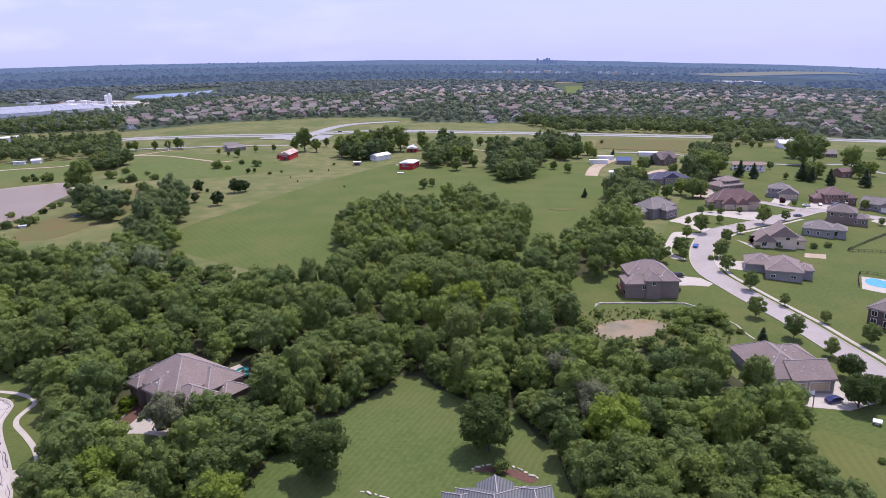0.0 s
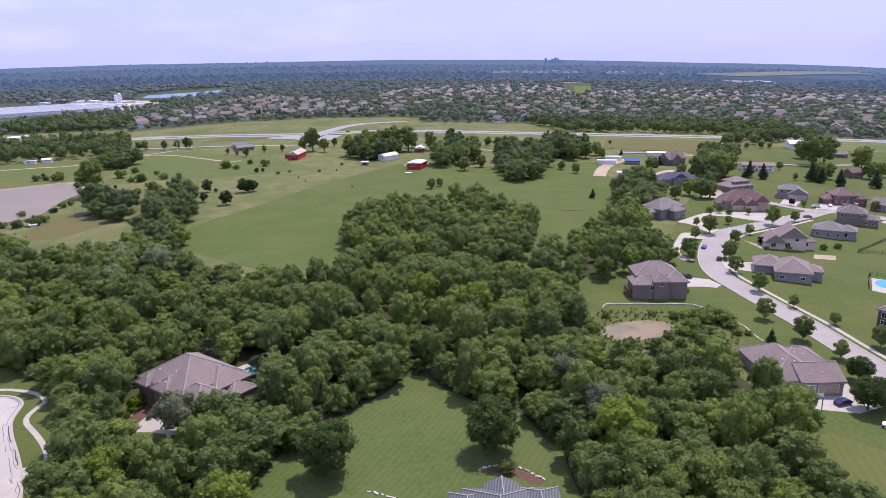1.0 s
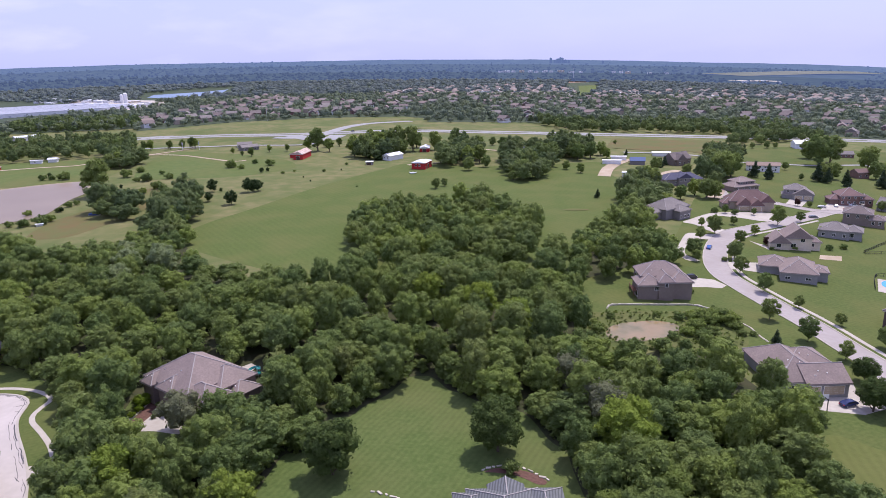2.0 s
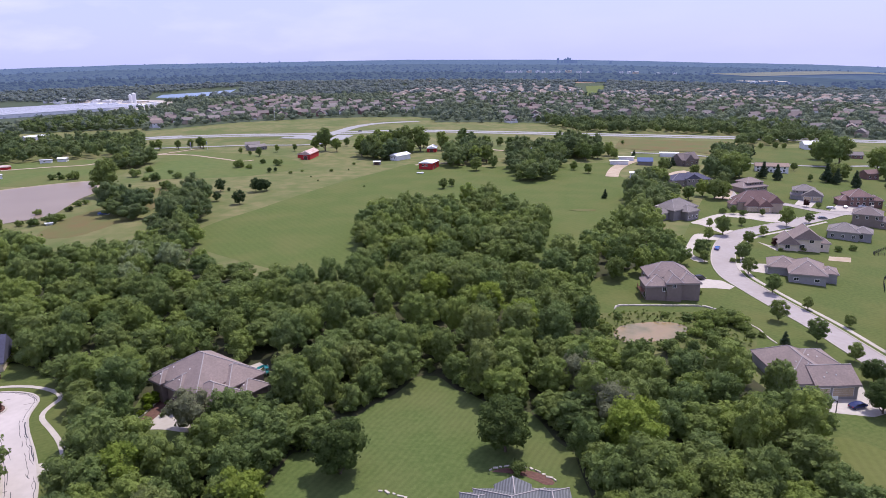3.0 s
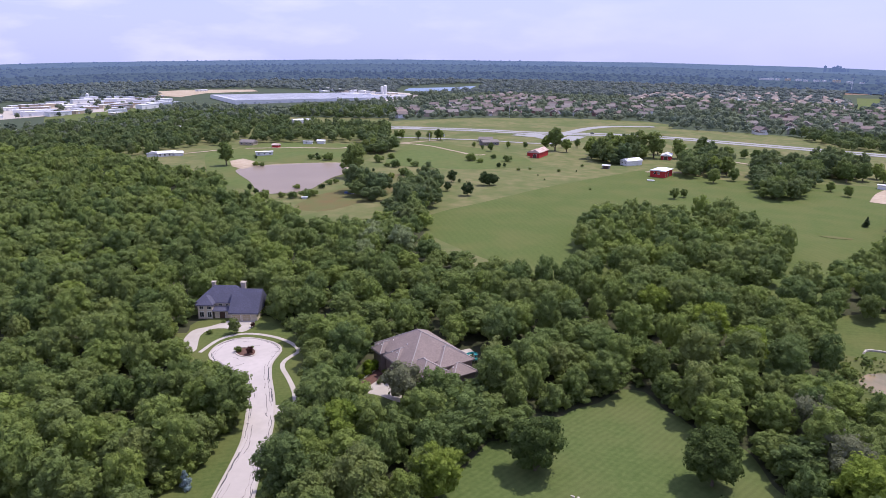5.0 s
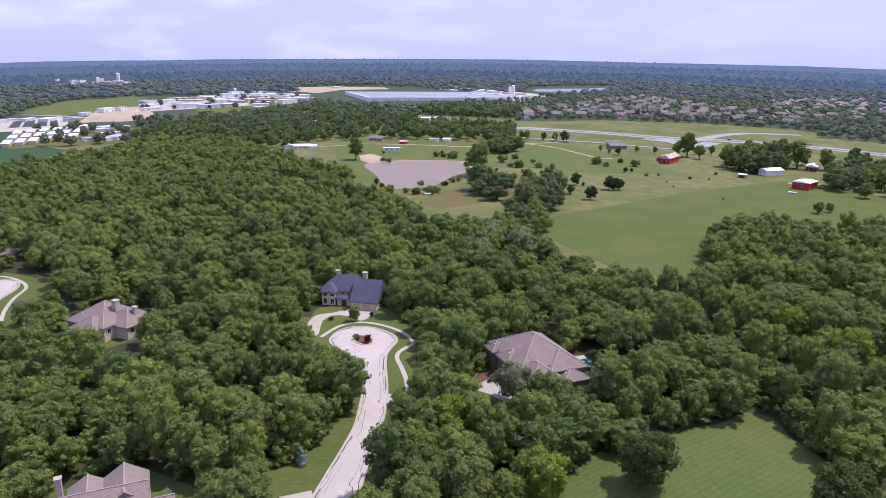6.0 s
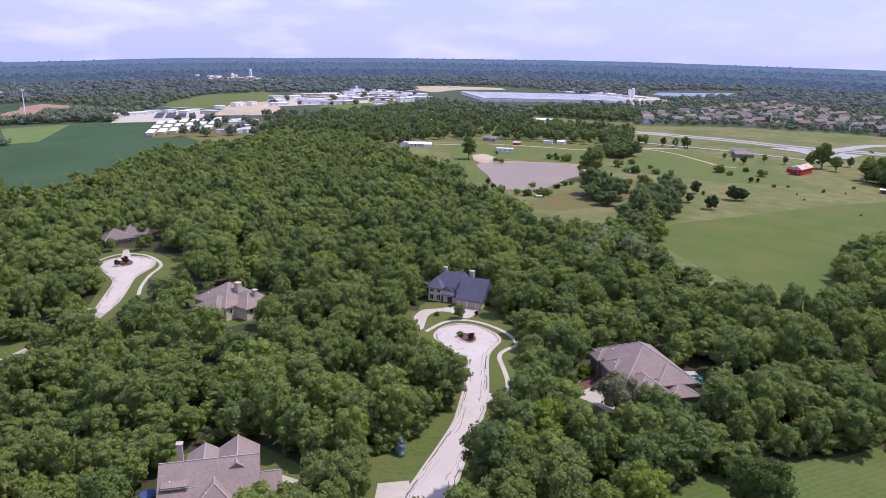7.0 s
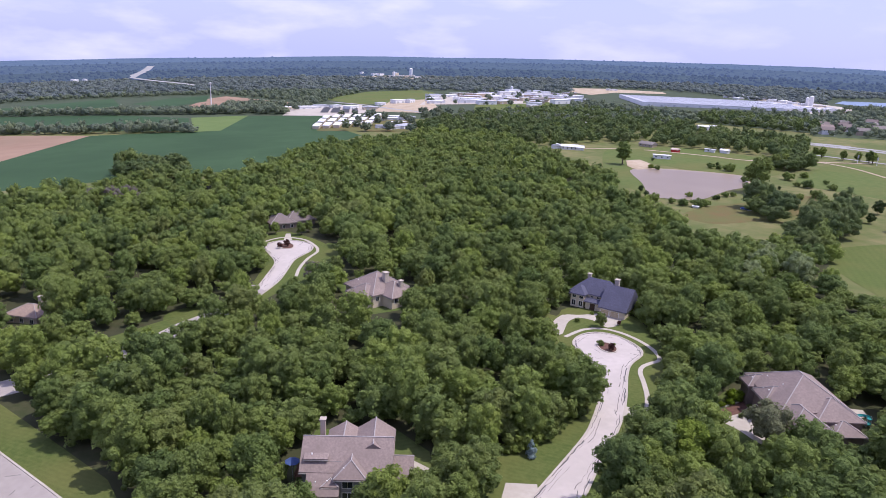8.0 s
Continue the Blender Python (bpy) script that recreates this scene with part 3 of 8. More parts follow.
DRIVES = [([(-90.9, 122.4), (-85.6, 123.9), (-84.2, 125.5), (-82.4, 124.3), (-82.8, 121.7), (-82.2, 119.3), (-88.0, 118.5)], "short concrete driveway apron"),
          ([(-131.6, 140.9), (-137.9, 145.4), (-141.1, 153.3), (-138.1, 158.0), (-135.6, 164.2), (-134.5, 167.6), (-129.9, 168.5), (-125.6, 162.3), (-126.0, 157.2), (-131.1, 158.2), (-135.9, 156.4), (-136.2, 151.1), (-130.2, 141.9)], "curving concrete driveway to the slate-roofed house"),
          ([(-75.6, 136.1), (-75.3, 140.7), (-73.5, 142.7), (-74.7, 148.0), (-74.4, 150.1), (-72.0, 146.3), (-69.0, 143.8), (-63.1, 143.7), (-60.4, 137.7), (-62.9, 134.3), (-69.4, 135.6)], "concrete driveway and path at the large house"),
          ([(-57.1, 160.3), (-59.5, 168.4), (-57.5, 170.5), (-55.3, 168.3), (-56.5, 164.2), (-54.4, 159.9)], "pale pool deck beside the large house"),
          ([(-101.2, 62.6), (-101.0, 68.0), (-95.1, 69.5), (-90.1, 68.5), (-93.0, 61.3)], "concrete driveway beside the house"), ([(-80.1, 73.6), (-84.1, 78.5), (-80.2, 83.2), (-75.3, 79.1)], "concrete driveway by the street"),
          ([(-276.5, 116.8), (-287.9, 123.1), (-286.6, 124.8), (-274.1, 120.0)], "concrete driveway beyond the far circle"),
          ([(84.6, 245.7), (90.8, 248.8), (96.2, 247.1), (98.5, 240.6), (95.5, 237.2), (90.5, 238.1), (82.0, 237.6)], "pale concrete driveway"), ([(107.7, 270.8), (115.7, 271.4), (125.3, 271.3), (125.3, 261.3), (124.8, 255.4), (118.1, 257.8), (111.5, 261.0), (105.5, 261.3)], "pale concrete driveway"),
          ([(81.2, 154.0), (84.3, 157.1), (97.3, 158.5), (102.0, 163.8), (100.2, 158.1), (101.0, 153.7), (108.6, 155.6), (106.4, 152.1), (95.7, 147.0), (87.5, 148.1), (82.1, 150.0)], "pale concrete driveway with basketball hoop"),
          ([(156.2, 368.7), (173.0, 367.7), (176.5, 357.3), (159.6, 347.7), (148.0, 354.3), (136.3, 357.2), (128.3, 347.3), (127.4, 332.5), (131.9, 323.8), (125.1, 318.8), (120.9, 326.2), (118.8, 336.6), (114.5, 341.2), (121.6, 349.3), (133.1, 360.9), (141.0, 365.8)], "pale looping concrete driveway"),
          ([(100.2, 300.5), (108.9, 317.6), (115.3, 318.0), (124.4, 315.5), (117.0, 307.7), (108.9, 307.1), (102.1, 296.7), (96.7, 281.8), (99.4, 271.8), (93.9, 273.1), (94.9, 287.0)], "pale curving concrete driveway"),
          ([(190.5, 393.3), (201.8, 411.0), (209.5, 405.4), (196.8, 386.4)], "white concrete driveway"), ([(136.7, 301.4), (141.7, 298.0), (136.5, 291.9), (133.9, 307.0)], "pale concrete driveway"),
          ([(198.0, 372.0), (221.7, 403.7), (231.5, 395.6), (214.9, 372.8)], "pale driveway with parked cars"), ([(164.8, 447.6), (168.0, 443.9), (161.6, 415.0), (154.0, 405.6), (157.7, 423.6)], "pale gravel building drive"),
          ([(225.3, 353.2), (238.0, 363.9), (240.3, 357.8), (228.5, 343.9)], "pale concrete patio")]
for pts, lab in DRIVES:
    patch("driveway", pts, M["concrete"], 0.085, lab if len(lab.split()) > 3 else lab + " beside a house", "driveway", 1.5 if "curving" in lab or "looping" in lab or "path" in lab else 0)

# tar seals on the old paving
def seals(name, edge, inset, n, length, poly):
    """Wandering dark crack seals: along the edge and across the slab."""
    bm = bmesh.new()
    r = random.Random(n)

    def crack(p, a, total, w):
        pts, d = [], 0
        while d < total:
            pts.append(tuple(p))
            st = r.uniform(0.5, 1.2)
            a += r.uniform(-0.45, 0.45)
            p = (p[0] + math.cos(a) * st, p[1] + math.sin(a) * st)
            if not inside(poly, np.array(p[0]), np.array(p[1])):
                break
            d += st
        rows = []
        for k, q in enumerate(pts):
            u = pts[min(k + 1, len(pts) - 1)]
            v = pts[max(k - 1, 0)]
            dx, dy = u[0] - v[0], u[1] - v[1]
            m = math.hypot(dx, dy) + 1e-9
            ww = w * r.uniform(0.5, 1.3)
            z = lambda a, b: gz(a, b) + 0.108 * (1 + math.hypot(a, b) / 900)
            a1, b1 = (q[0] - dy / m * ww, q[1] + dx / m * ww), (q[0] + dy / m * ww, q[1] - dx / m * ww)
            rows.append((bm.verts.new((*a1, z(*a1))), bm.verts.new((*b1, z(*b1)))))
        for s, t in zip(rows, rows[1:]):
            bm.faces.new((s[0], s[1], t[1], t[0]))

    xs, ys = [p[0] for p in poly], [p[1] for p in poly]
    made = 0
    while made < n:
        p = (r.uniform(min(xs), max(xs)), r.uniform(min(ys), max(ys)))
        if inside(poly, np.array(p[0]), np.array(p[1])):
            crack(p, r.choice((0.6, 2.2, 3.7, 5.3)) + r.uniform(-0.3, 0.3), r.uniform(0.4, 1) * length, 0.075)
            made += 1
    ob = bm_object(name, bm, M["tar"])
    tagged(ob, "dark wandering tar crack seals on the street", "crack seals", kind="stuff")


cracks = random.Random(5)
for edge in (cul_edge, far_edge):
    for off, width in ((0.5, 0.10), (0.95, 0.05), (1.7, 0.04)):
        k = cracks.randrange(6)
        while k < len(edge) - 4:
            n = cracks.randrange(4, 16 if off < 1 else 9)
            wob = [np.array(q) + rng.normal(0, 0.14, 2) for q in edge[k:k + n]]
            ribbon("crack_seal", wob, width * cracks.uniform(0.5, 1.4), M["tar"], 0.107, 0, "dark tar seal along the kerb of the street", "crack seal", -off, "stuff")
            k += n + cracks.randrange(1, 5 if off < 1 else 22)
seals("crack_seal", cul_edge, 0.9, 24, 5, [tuple(q) for q in cul_edge])
seals("crack_seal", far_edge, 0.9, 5, 5, [tuple(q) for q in far_edge])
seals("crack_seal", edge_street, 0.9, 16, 5, [(q[0] + 1.3, q[1] - 4.4) for q in edge_street] + [(q[0] - 1.3, q[1] + 4.4) for q in edge_street[::-1]])

# ---- trees ----


def ico(sub):
    bm = bmesh.new()
    bmesh.ops.create_icosphere(bm, subdivisions=sub, radius=1.0)
    v = np.array([q.co[:] for q in bm.verts])
    f = np.array([[q.index for q in p.verts] for p in bm.faces])
    bm.free()
    return v, f


ICO1, ICO2 = ico(1), ico(2)


def turned(normal, spread):
    """Random unit axes leaning from each normal."""
    d = normal + rng.normal(0, spread, normal.shape)
    return d / np.linalg.norm(d, axis=1, keepdims=True)


def crown_arrays(height, width, base, lobes, cards, card, sub, shape="round", core=False):
    """A crown of uneven lobes, thick with leaf sprays that stand off them every way. Returns verts and triangles."""
    V, F, n0 = [], [], 0
    centres, radii, axes = [], [], []
    ch = height - base
    if shape == "cone":
        for i in range(lobes):
            u = (i + 0.5) / lobes
            a = i * 2.399963 + rng.uniform(-0.5, 0.5)
            ring = width * 0.31 * (1 - u) * rng.uniform(0.7, 1.12)
            r = width * (0.10 + 0.22 * (1 - u))
            centres.append((ring * math.cos(a), ring * math.sin(a), base + ch * (0.06 + 0.84 * u)))
            radii.append(r), axes.append((r, r, r * 0.85))
    else:
        # lobes half sunk in a domed core, thickest above
        for i in range(lobes):
            t = -0.85 + 1.8 * (i + 0.5) / lobes
            a = i * 2.399963 + rng.uniform(-0.4, 0.4)
            q = math.sqrt(max(0.02, 1 - min(0.98, abs(t)) ** 2)) * rng.uniform(0.82, 1.06)
            r = width * rng.uniform(0.095, 0.185) * (1.0 if lobes > 14 else 1.12)
            centres.append((width * 0.37 * q * math.cos(a), width * 0.37 * q * math.sin(a), base + ch * (0.48 + 0.36 * t + rng.uniform(-0.04, 0.04))))
            radii.append(r), axes.append((r, r, r * 0.85))
        if core or lobes > 3:
            centres.append((0, 0, base + ch * 0.47))
            radii.append(width * 0.36), axes.append((width * 0.38, width * 0.38, ch * 0.41))
    base_v, base_f = ICO2 if sub == 2 else ICO1
    for c, r in zip(centres, axes):
        v = base_v * (1 + rng.normal(0, 0.10, (len(base_v), 1)))
        v = v * np.array(r) * 0.86 + np.array(c)
        V.append(v), F.append(base_f + n0)
        n0 += len(v)
    w = np.array(radii) ** 2
    pick = rng.choice(len(radii), cards, p=w / w.sum())
    nrm = turned(np.zeros((cards, 3)), 1.0)
    nrm[:, 2] = np.where(nrm[:, 2] < -0.45, -nrm[:, 2], nrm[:, 2])
    C, R = np.array(centres)[pick], np.array(axes)[pick]
    pos = C + nrm * R * (0.86 + 0.26 * rng.uniform(0, 1, (cards, 1)) ** 1.6)
    face = turned(nrm * 0.9 + np.array((0, 0, 0.35)), 0.55)
    side = np.cross(face, turned(np.zeros((cards, 3)), 1.0))
    side /= np.linalg.norm(side, axis=1, keepdims=True) + 1e-9
    fwd = np.cross(face, side)
    s = card * rng.uniform(0.55, 1.45, (cards, 1))
    quad = np.stack([pos - fwd * s, pos + side * s * 0.75 + face * s * 0.15, pos + fwd * s - face * s * 0.2, pos - side * s * 0.75 + face * s * 0.15], 1).reshape(-1, 3)
    k = np.arange(cards)[:, None] * 4 + n0
    V.append(quad)
    F.append(np.concatenate([k + np.array((0, 1, 2)), k + np.array((0, 2, 3))], 1).reshape(-1, 3))
    return np.concatenate(V), np.concatenate(F)


def trunk_bmesh(height, radius, crown_base, limbs=5, seed=0):
    r = random.Random(seed)
    bm = bmesh.new()

    def limb(a, b, ra, rb):
        a, b = Vector(a), Vector(b)
        q = (b - a).to_track_quat('Z', 'Y').to_matrix()
        rows = []
        for p, rad in ((a, ra), ((a + b) / 2 + q @ Vector((ra * 0.4, 0, 0)), (ra + rb) / 2), (b, rb)):
            rows.append([bm.verts.new(p + q @ Vector((rad * math.cos(t * math.tau / 6), rad * math.sin(t * math.tau / 6), 0))) for t in range(6)])
        for s, t in zip(rows, rows[1:]):
            for k in range(6):
                bm.faces.new((s[k], s[(k + 1) % 6], t[(k + 1) % 6], t[k]))
        bm.faces.new(rows[-1])

    limb((0, 0, -0.6), (0, 0, height * 0.72), radius, radius * 0.3)
    for i in range(limbs):
        z = crown_base + (height - crown_base) * (0.02 + 0.1 * i)
        a = i * 2.4 + r.uniform(0, 0.6)
        d = height * r.uniform(0.2, 0.3)
        limb((0, 0, z), (d * math.cos(a), d * math.sin(a), z + d * r.uniform(0.5, 0.9)), radius * 0.45, radius * 0.12)
    return bm


def tree(height, width, base, mat, label, name="tree", shape="round", lobes=26, cards=1350, card=0.355, group="", category="tree", trunk=0.28, sub=1):
    """A tree with its trunk and crown, standing at the origin."""
    t = new(name)
    tagged(t, label, category, group)
    part("trunk", trunk_bmesh(height, trunk, base, seed=int(height * 10)), M["bark"], t)
    v, f = crown_arrays(height, width, base, lobes, cards, card, sub, shape)
    c = new("crown", mesh_from("crown", v, f, [mat]))
    c.parent = t
    return t


def place(ob, x, y, turn=0.0, s=1.0, sz=None, sink=0.0):
    """The pose of a thing on the ground at x, y."""
    return Matrix.Translation((x, y, gz(x, y) - sink)) @ Matrix.Rotation(turn, 4, 'Z') @ Matrix.Diagonal((s, s, sz or s, 1))


def keep_apart(poly, gap, holes=(), tries=60000, margin=0.0):
    """Random stems in a polygon, no two nearer than gap, none in a hole."""
    xs, ys = [p[0] for p in poly], [p[1] for p in poly]
    x = rng.uniform(min(xs), max(xs), tries)
    y = rng.uniform(min(ys), max(ys), tries)
    ok = inside(poly, x, y)
    for h in holes:
        ok &= ~inside(h, x, y)
        for k in range(6 if margin else 0):
            ok &= ~inside(h, x + margin * math.cos(k * math.tau / 6), y + margin * math.sin(k * math.tau / 6))
    x, y = x[ok], y[ok]
    cells, out = {}, []
    for a, b in zip(x, y):
        i, j = int(a // gap), int(b // gap)
        if any((a - p) ** 2 + (b - q) ** 2 < gap * gap for u in (-1, 0, 1) for w in (-1, 0, 1) for p, q in cells.get((i + u, j + w), ())):
            continue
        cells.setdefault((i, j), []).append((a, b))
        out.append((a, b))
    return np.array(out)


def woods(name, pts, templates, mat, label, lo=0.8, hi=1.2, sink=0.0, smooth=False):
    """Many trees in one mesh, each a turned and stretched copy of a pattern."""
    V, F, S, n0 = [], [], [], 0
    for x, y in pts:
        v, f = templates[rng.integers(len(templates))]
        a, s, sz = rng.uniform(0, math.tau), rng.uniform(lo, hi), rng.uniform(lo, hi)
        c, d = math.cos(a), math.sin(a)
        w = np.empty_like(v)
        w[:, 0] = (v[:, 0] * c - v[:, 1] * d) * s + x
        w[:, 1] = (v[:, 0] * d + v[:, 1] * c) * s + y
        w[:, 2] = v[:, 2] * sz + gz(x, y) - sink
        V.append(w), F.append(f + n0), S.append(np.full(len(v), rng.uniform(), np.float32))
        n0 += len(v)
    ob = new(name, mesh_from(name, np.concatenate(V), np.concatenate(F), [mat], smooth=smooth))
    ob.data.attributes.new("stand", 'FLOAT', 'POINT').data.foreach_set("value", np.concatenate(S))
    return tagged(ob, label, "trees", kind="stuff")


ROAD_HOLE = [(-144.0, 149.0), (-149.0, 159.6), (-129.4, 170.6), (-116.0, 165.0), (-105.0, 155.8), (-86.3, 134.2), (-78.6, 120.5), (-77.8, 111.8), (-73.0, 94.8), (-67.5, 82.2), (-61.5, 69.3), (-68.8, 59.6), (-80.0, 68.1), (-86.6, 75.9), (-89.7, 85.0), (-89.2, 98.0), (-93.8, 112.4), (-96.8, 117.8), (-106.5, 123.6), (-119.5, 127.4), (-133.0, 137.0)]
HOLES = [CLEARING, ROAD_HOLE,
         [(-81.0, 154.0), (-70.0, 169.0), (-60.0, 163.5), (-57.0, 171.0), (-51.5, 167.0), (-52.0, 153.0), (-53.0, 139.4), (-55.7, 135.1), (-57.5, 121.6), (-61.5, 117.2), (-78.9, 137.8), (-81.0, 148.0)],
         [(-117.8, 49.5), (-123.6, 57.5), (-111.2, 70.4), (-89.0, 73.2), (-82.3, 58.7), (-82.9, 54.4), (-90.0, 40.9), (-97.6, 38.2)],
         [(-139.0, 154.8), (-155.2, 169.2), (-143.2, 188.1), (-128.4, 171.2)], 
         [(-187.2, 98.1), (-210.9, 109.7), (-196.5, 129.8), (-176.4, 117.6), (-158.4, 98.4), (-163.2, 91.6)],
         [(-229.7, 84.5), (-252.2, 99.1), (-274.5, 105.7), (-303.9, 123.3), (-296.2, 142.8), (-262.1, 131.4), (-241.6, 115.8), (-228.7, 102.4), (-194.1, 78.7), (-195.4, 72.7)],
         [(-205.6, 50.1), (-211.5, 57.0), (-223.6, 77.4), (-236.2, 86.9), (-226.2, 84.0), (-215.2, 74.3), (-201.7, 54.9)],
         [(-247.1, 7.1), (-265.6, 8.5), (-253.7, 22.4), (-238.8, 20.4), (-216.8, 13.8), (-216.0, 5.4)],
         [(-192.3, -4.3), (-164.2, 7.3), (-147.7, 11.7), (-129.9, 16.9), (-112.0, 15.5), (-100.0, 9.0), (-106.0, -12.0), (-133.2, -9.0)],
         [(-208.0, 24.0), (-216.5, 68.0), (-200.0, 62.0), (-182.0, 46.0), (-176.0, 24.0)], [(-198.0, -2.0), (-198.0, 8.0), (-170.0, 4.0), (-168.0, -8.0)],
         [(-97.0, 37.0), (-83.0, 56.0), (-75.0, 52.0), (-84.0, 31.0)],
         [(-58.4, 164.8), (-61.1, 170.7), (-56.6, 174.2), (-49.0, 156.0), (-47.0, 144.0), (-51.0, 139.0)], [(78.0, 176.0), (80.0, 152.0), (77.0, 146.0), (74.0, 154.0), (73.0, 170.0)],
         [(-262.1, 131.4), (-256.0, 137.0), (-232.0, 122.0), (-214.0, 105.0), (-204.0, 90.0), (-228.7, 102.4), (-241.6, 115.8)],
         [(34.0, 188.0), (80.0, 192.0), (75.0, 168.0), (60.0, 158.0), (38.0, 162.0)],
         [(-51.2, 265.8), (-42.6, 240.2), (-38.9, 243.4), (-44.3, 265.6)]]
far_side = keep_apart(FOREST, 7.9, HOLES, 90000, 2.2)
stems = keep_apart(FOREST, 5.9, HOLES, 80000, 1.2)
stems = np.concatenate([stems[np.hypot(stems[:, 0], stems[:, 1]) < 170], far_side[np.hypot(far_side[:, 0], far_side[:, 1]) >= 172]])
dist = np.hypot(stems[:, 0], stems[:, 1])
order = np.argsort(dist)
near, rest = stems[order[:180]], stems[order[180:]]
oaks = [tree(h, w, b, M["leaf"], lab, group="woods trees")
        for h, w, b, lab in ((14, 11, 1.2, "broad leafy green oak in the woods"), (12, 10, 0.8, "rounded leafy green maple in the woods"),
                             (15.5, 10, 2, "tall leafy green hickory in the woods"), (11, 9.5, 0.5, "low spreading green tree in the woods"))]
kinds = rng.integers(4, size=len(near))
for k in range(4):
    spots = near[kinds == k]
    for i in range(len(spots) - 1, -1, -1):
        m = place(None, *spots[i], rng.uniform(0, 6.28), rng.uniform(0.68, 1.14))
        if i:
            copy_thing(oaks[k], m)
        else:
            oaks[k].matrix_basis = m
MID = [crown_arrays(h, w, 0.3, 18, 440, 0.52, 1) for h, w in ((13, 12), (11.5, 11), (14.5, 12), (12, 13.5), (10, 10))]
BACK = [crown_arrays(h, w, 0.3, 12, 112, 0.78, 1) for h, w in ((13, 13), (11.5, 12), (14.5, 13), (12, 14.5), (10, 11))]
LIGHT = [crown_arrays(h, w, 0.3, 7, 70, 1.0, 1) for h, w in ((13, 12), (11.5, 11), (14.5, 12), (12, 13.5), (10, 10))]
NEXT = [crown_arrays(h, w, 0.6, 22, 500, 0.48, 1) for h, w in ((13, 11), (11.5, 10.5), (14.5, 11), (12, 12), (10, 9.5))]
rr = np.hypot(rest[:, 0], rest[:, 1])
woods("woodland", rest[rr < 170], NEXT, M["leaf_woods"], "dense green broadleaf woods round the clearing", 0.62, 1.18)
woods("woodland", rest[(rr >= 170) & (rr < 270)], MID, M["leaf_woods"], "dense green broadleaf woods over the hill", 0.62, 1.18)
woods("woodland", rest[rr >= 400], LIGHT, M["leaf_woods"], "dense green broadleaf woods at the crop fields", 0.62, 1.18)
woods("woodland", rest[(rr >= 270) & (rr < 400)], BACK, M["leaf_woods"], "dense green broadleaf woods on the far slope", 0.62, 1.18)
YOUNG = [(-195.0, 26.0), (-198.0, 36.0), (-190.0, 52.0), (-180.0, 46.0), (-174.0, 24.0), (-184.0, 20.0)]
POND_FRONT = [(34.0, 186.0), (43.0, 176.0), (64.0, 182.0), (76.0, 186.0), (75.0, 168.0), (60.0, 158.0), (38.0, 162.0)]
UNDER = [crown_arrays(h, w, 0, 4, 34, 0.62, 1) for h, w in ((6.0, 7.0), (5.0, 6.4), (7.0, 7.2))]
low = keep_apart(FOREST, 6.6, HOLES, 60000, 1.5)
woods("understory", low[np.hypot(low[:, 0], low[:, 1]) < 240], UNDER, M["leaf_woods"], "lower leafy trees filling the woods", 0.7, 1.25)
woods("young_growth", keep_apart(POND_FRONT, 4.6, [], 3000), NEXT, M["leaf_woods"], "low young trees before the small pond", 0.3, 0.5)
woods("young_growth", keep_apart(YOUNG, 4.6, [], 3000), NEXT, M["leaf_woods"], "low young trees beside the winding street", 0.34, 0.52)

SHRUB = [crown_arrays(h, w, 0, 5, 70, 0.42, 1) for h, w in ((3.2, 4.2), (2.4, 3.6), (4.2, 4.4))]


def edge_line(poly, out, step):
    """Points just outside a polygon's edge."""
    c = np.array(smooth_line(poly, step, True))
    mid = np.mean(c, 0)
    res = []
    for p, q in zip(c, np.roll(c, -1, 0)):
        d = q - p
        nrm = np.array((d[1], -d[0])) / (np.linalg.norm(d) + 1e-9)
        w = p + nrm * out
        if inside(poly, w[0], w[1]):
            w = p - nrm * out
        w = w + rng.normal(0, 0.8, 2)
        if not inside(poly, w[0], w[1]) and inside(FOREST, w[0], w[1]):
            res.append(w)
    return np.array(res)


woods("undergrowth", np.concatenate([edge_line(CLEARING, 2.2, 2.4), edge_line(ROAD_HOLE, 2.0, 2.6), edge_line(CLEARING, 4.5, 3.0)]), SHRUB, M["leaf_woods"], "leafy undergrowth at the edge of the woods", 0.7, 1.3)
WEED = [crown_arrays(h, w, 0, 3, 22, 0.3, 1) for h, w in ((1.2, 2.0), (0.8, 1.6), (1.8, 2.4))]
WEEDS = [(38.3, 205.5), (49.5, 210.9), (83.0, 210.8), (87.1, 193.6), (76.5, 177.6), (63.0, 183.1), (42.3, 178.5), (35.3, 182.3)]
PONDLET = [(43.8, 191.7), (47.1, 198.5), (54.7, 202.1), (62.2, 203.4), (67.7, 200.7), (66.7, 194.7), (60.0, 189.6), (52.5, 186.8), (45.8, 186.6)]
patch("weedy_bank", WEEDS, M["weeds"], 0.08, "rough green weeds round the small pond", "weeds", 3)
woods("weeds", keep_apart(WEEDS, 2.2, [PONDLET], 6000), WEED, M["leaf_weed"], "tall rough weeds round the small pond", 0.6, 1.3)

# ---- houses ----
def wall_mat(name, c):
    return surface(name, c, tuple(v * 1.12 for v in c), 1.2, 0.85, (tuple(v * 0.85 for v in c), 0.2, 0.5), 0.15, 6)


def shingle_mat(name, c):
    return surface(name, tuple(v * 0.85 for v in c), tuple(v * 1.15 for v in c), 2.2, 0.9, (tuple(v * 0.8 for v in c), 0.25, 0.6), 0.3, 9)


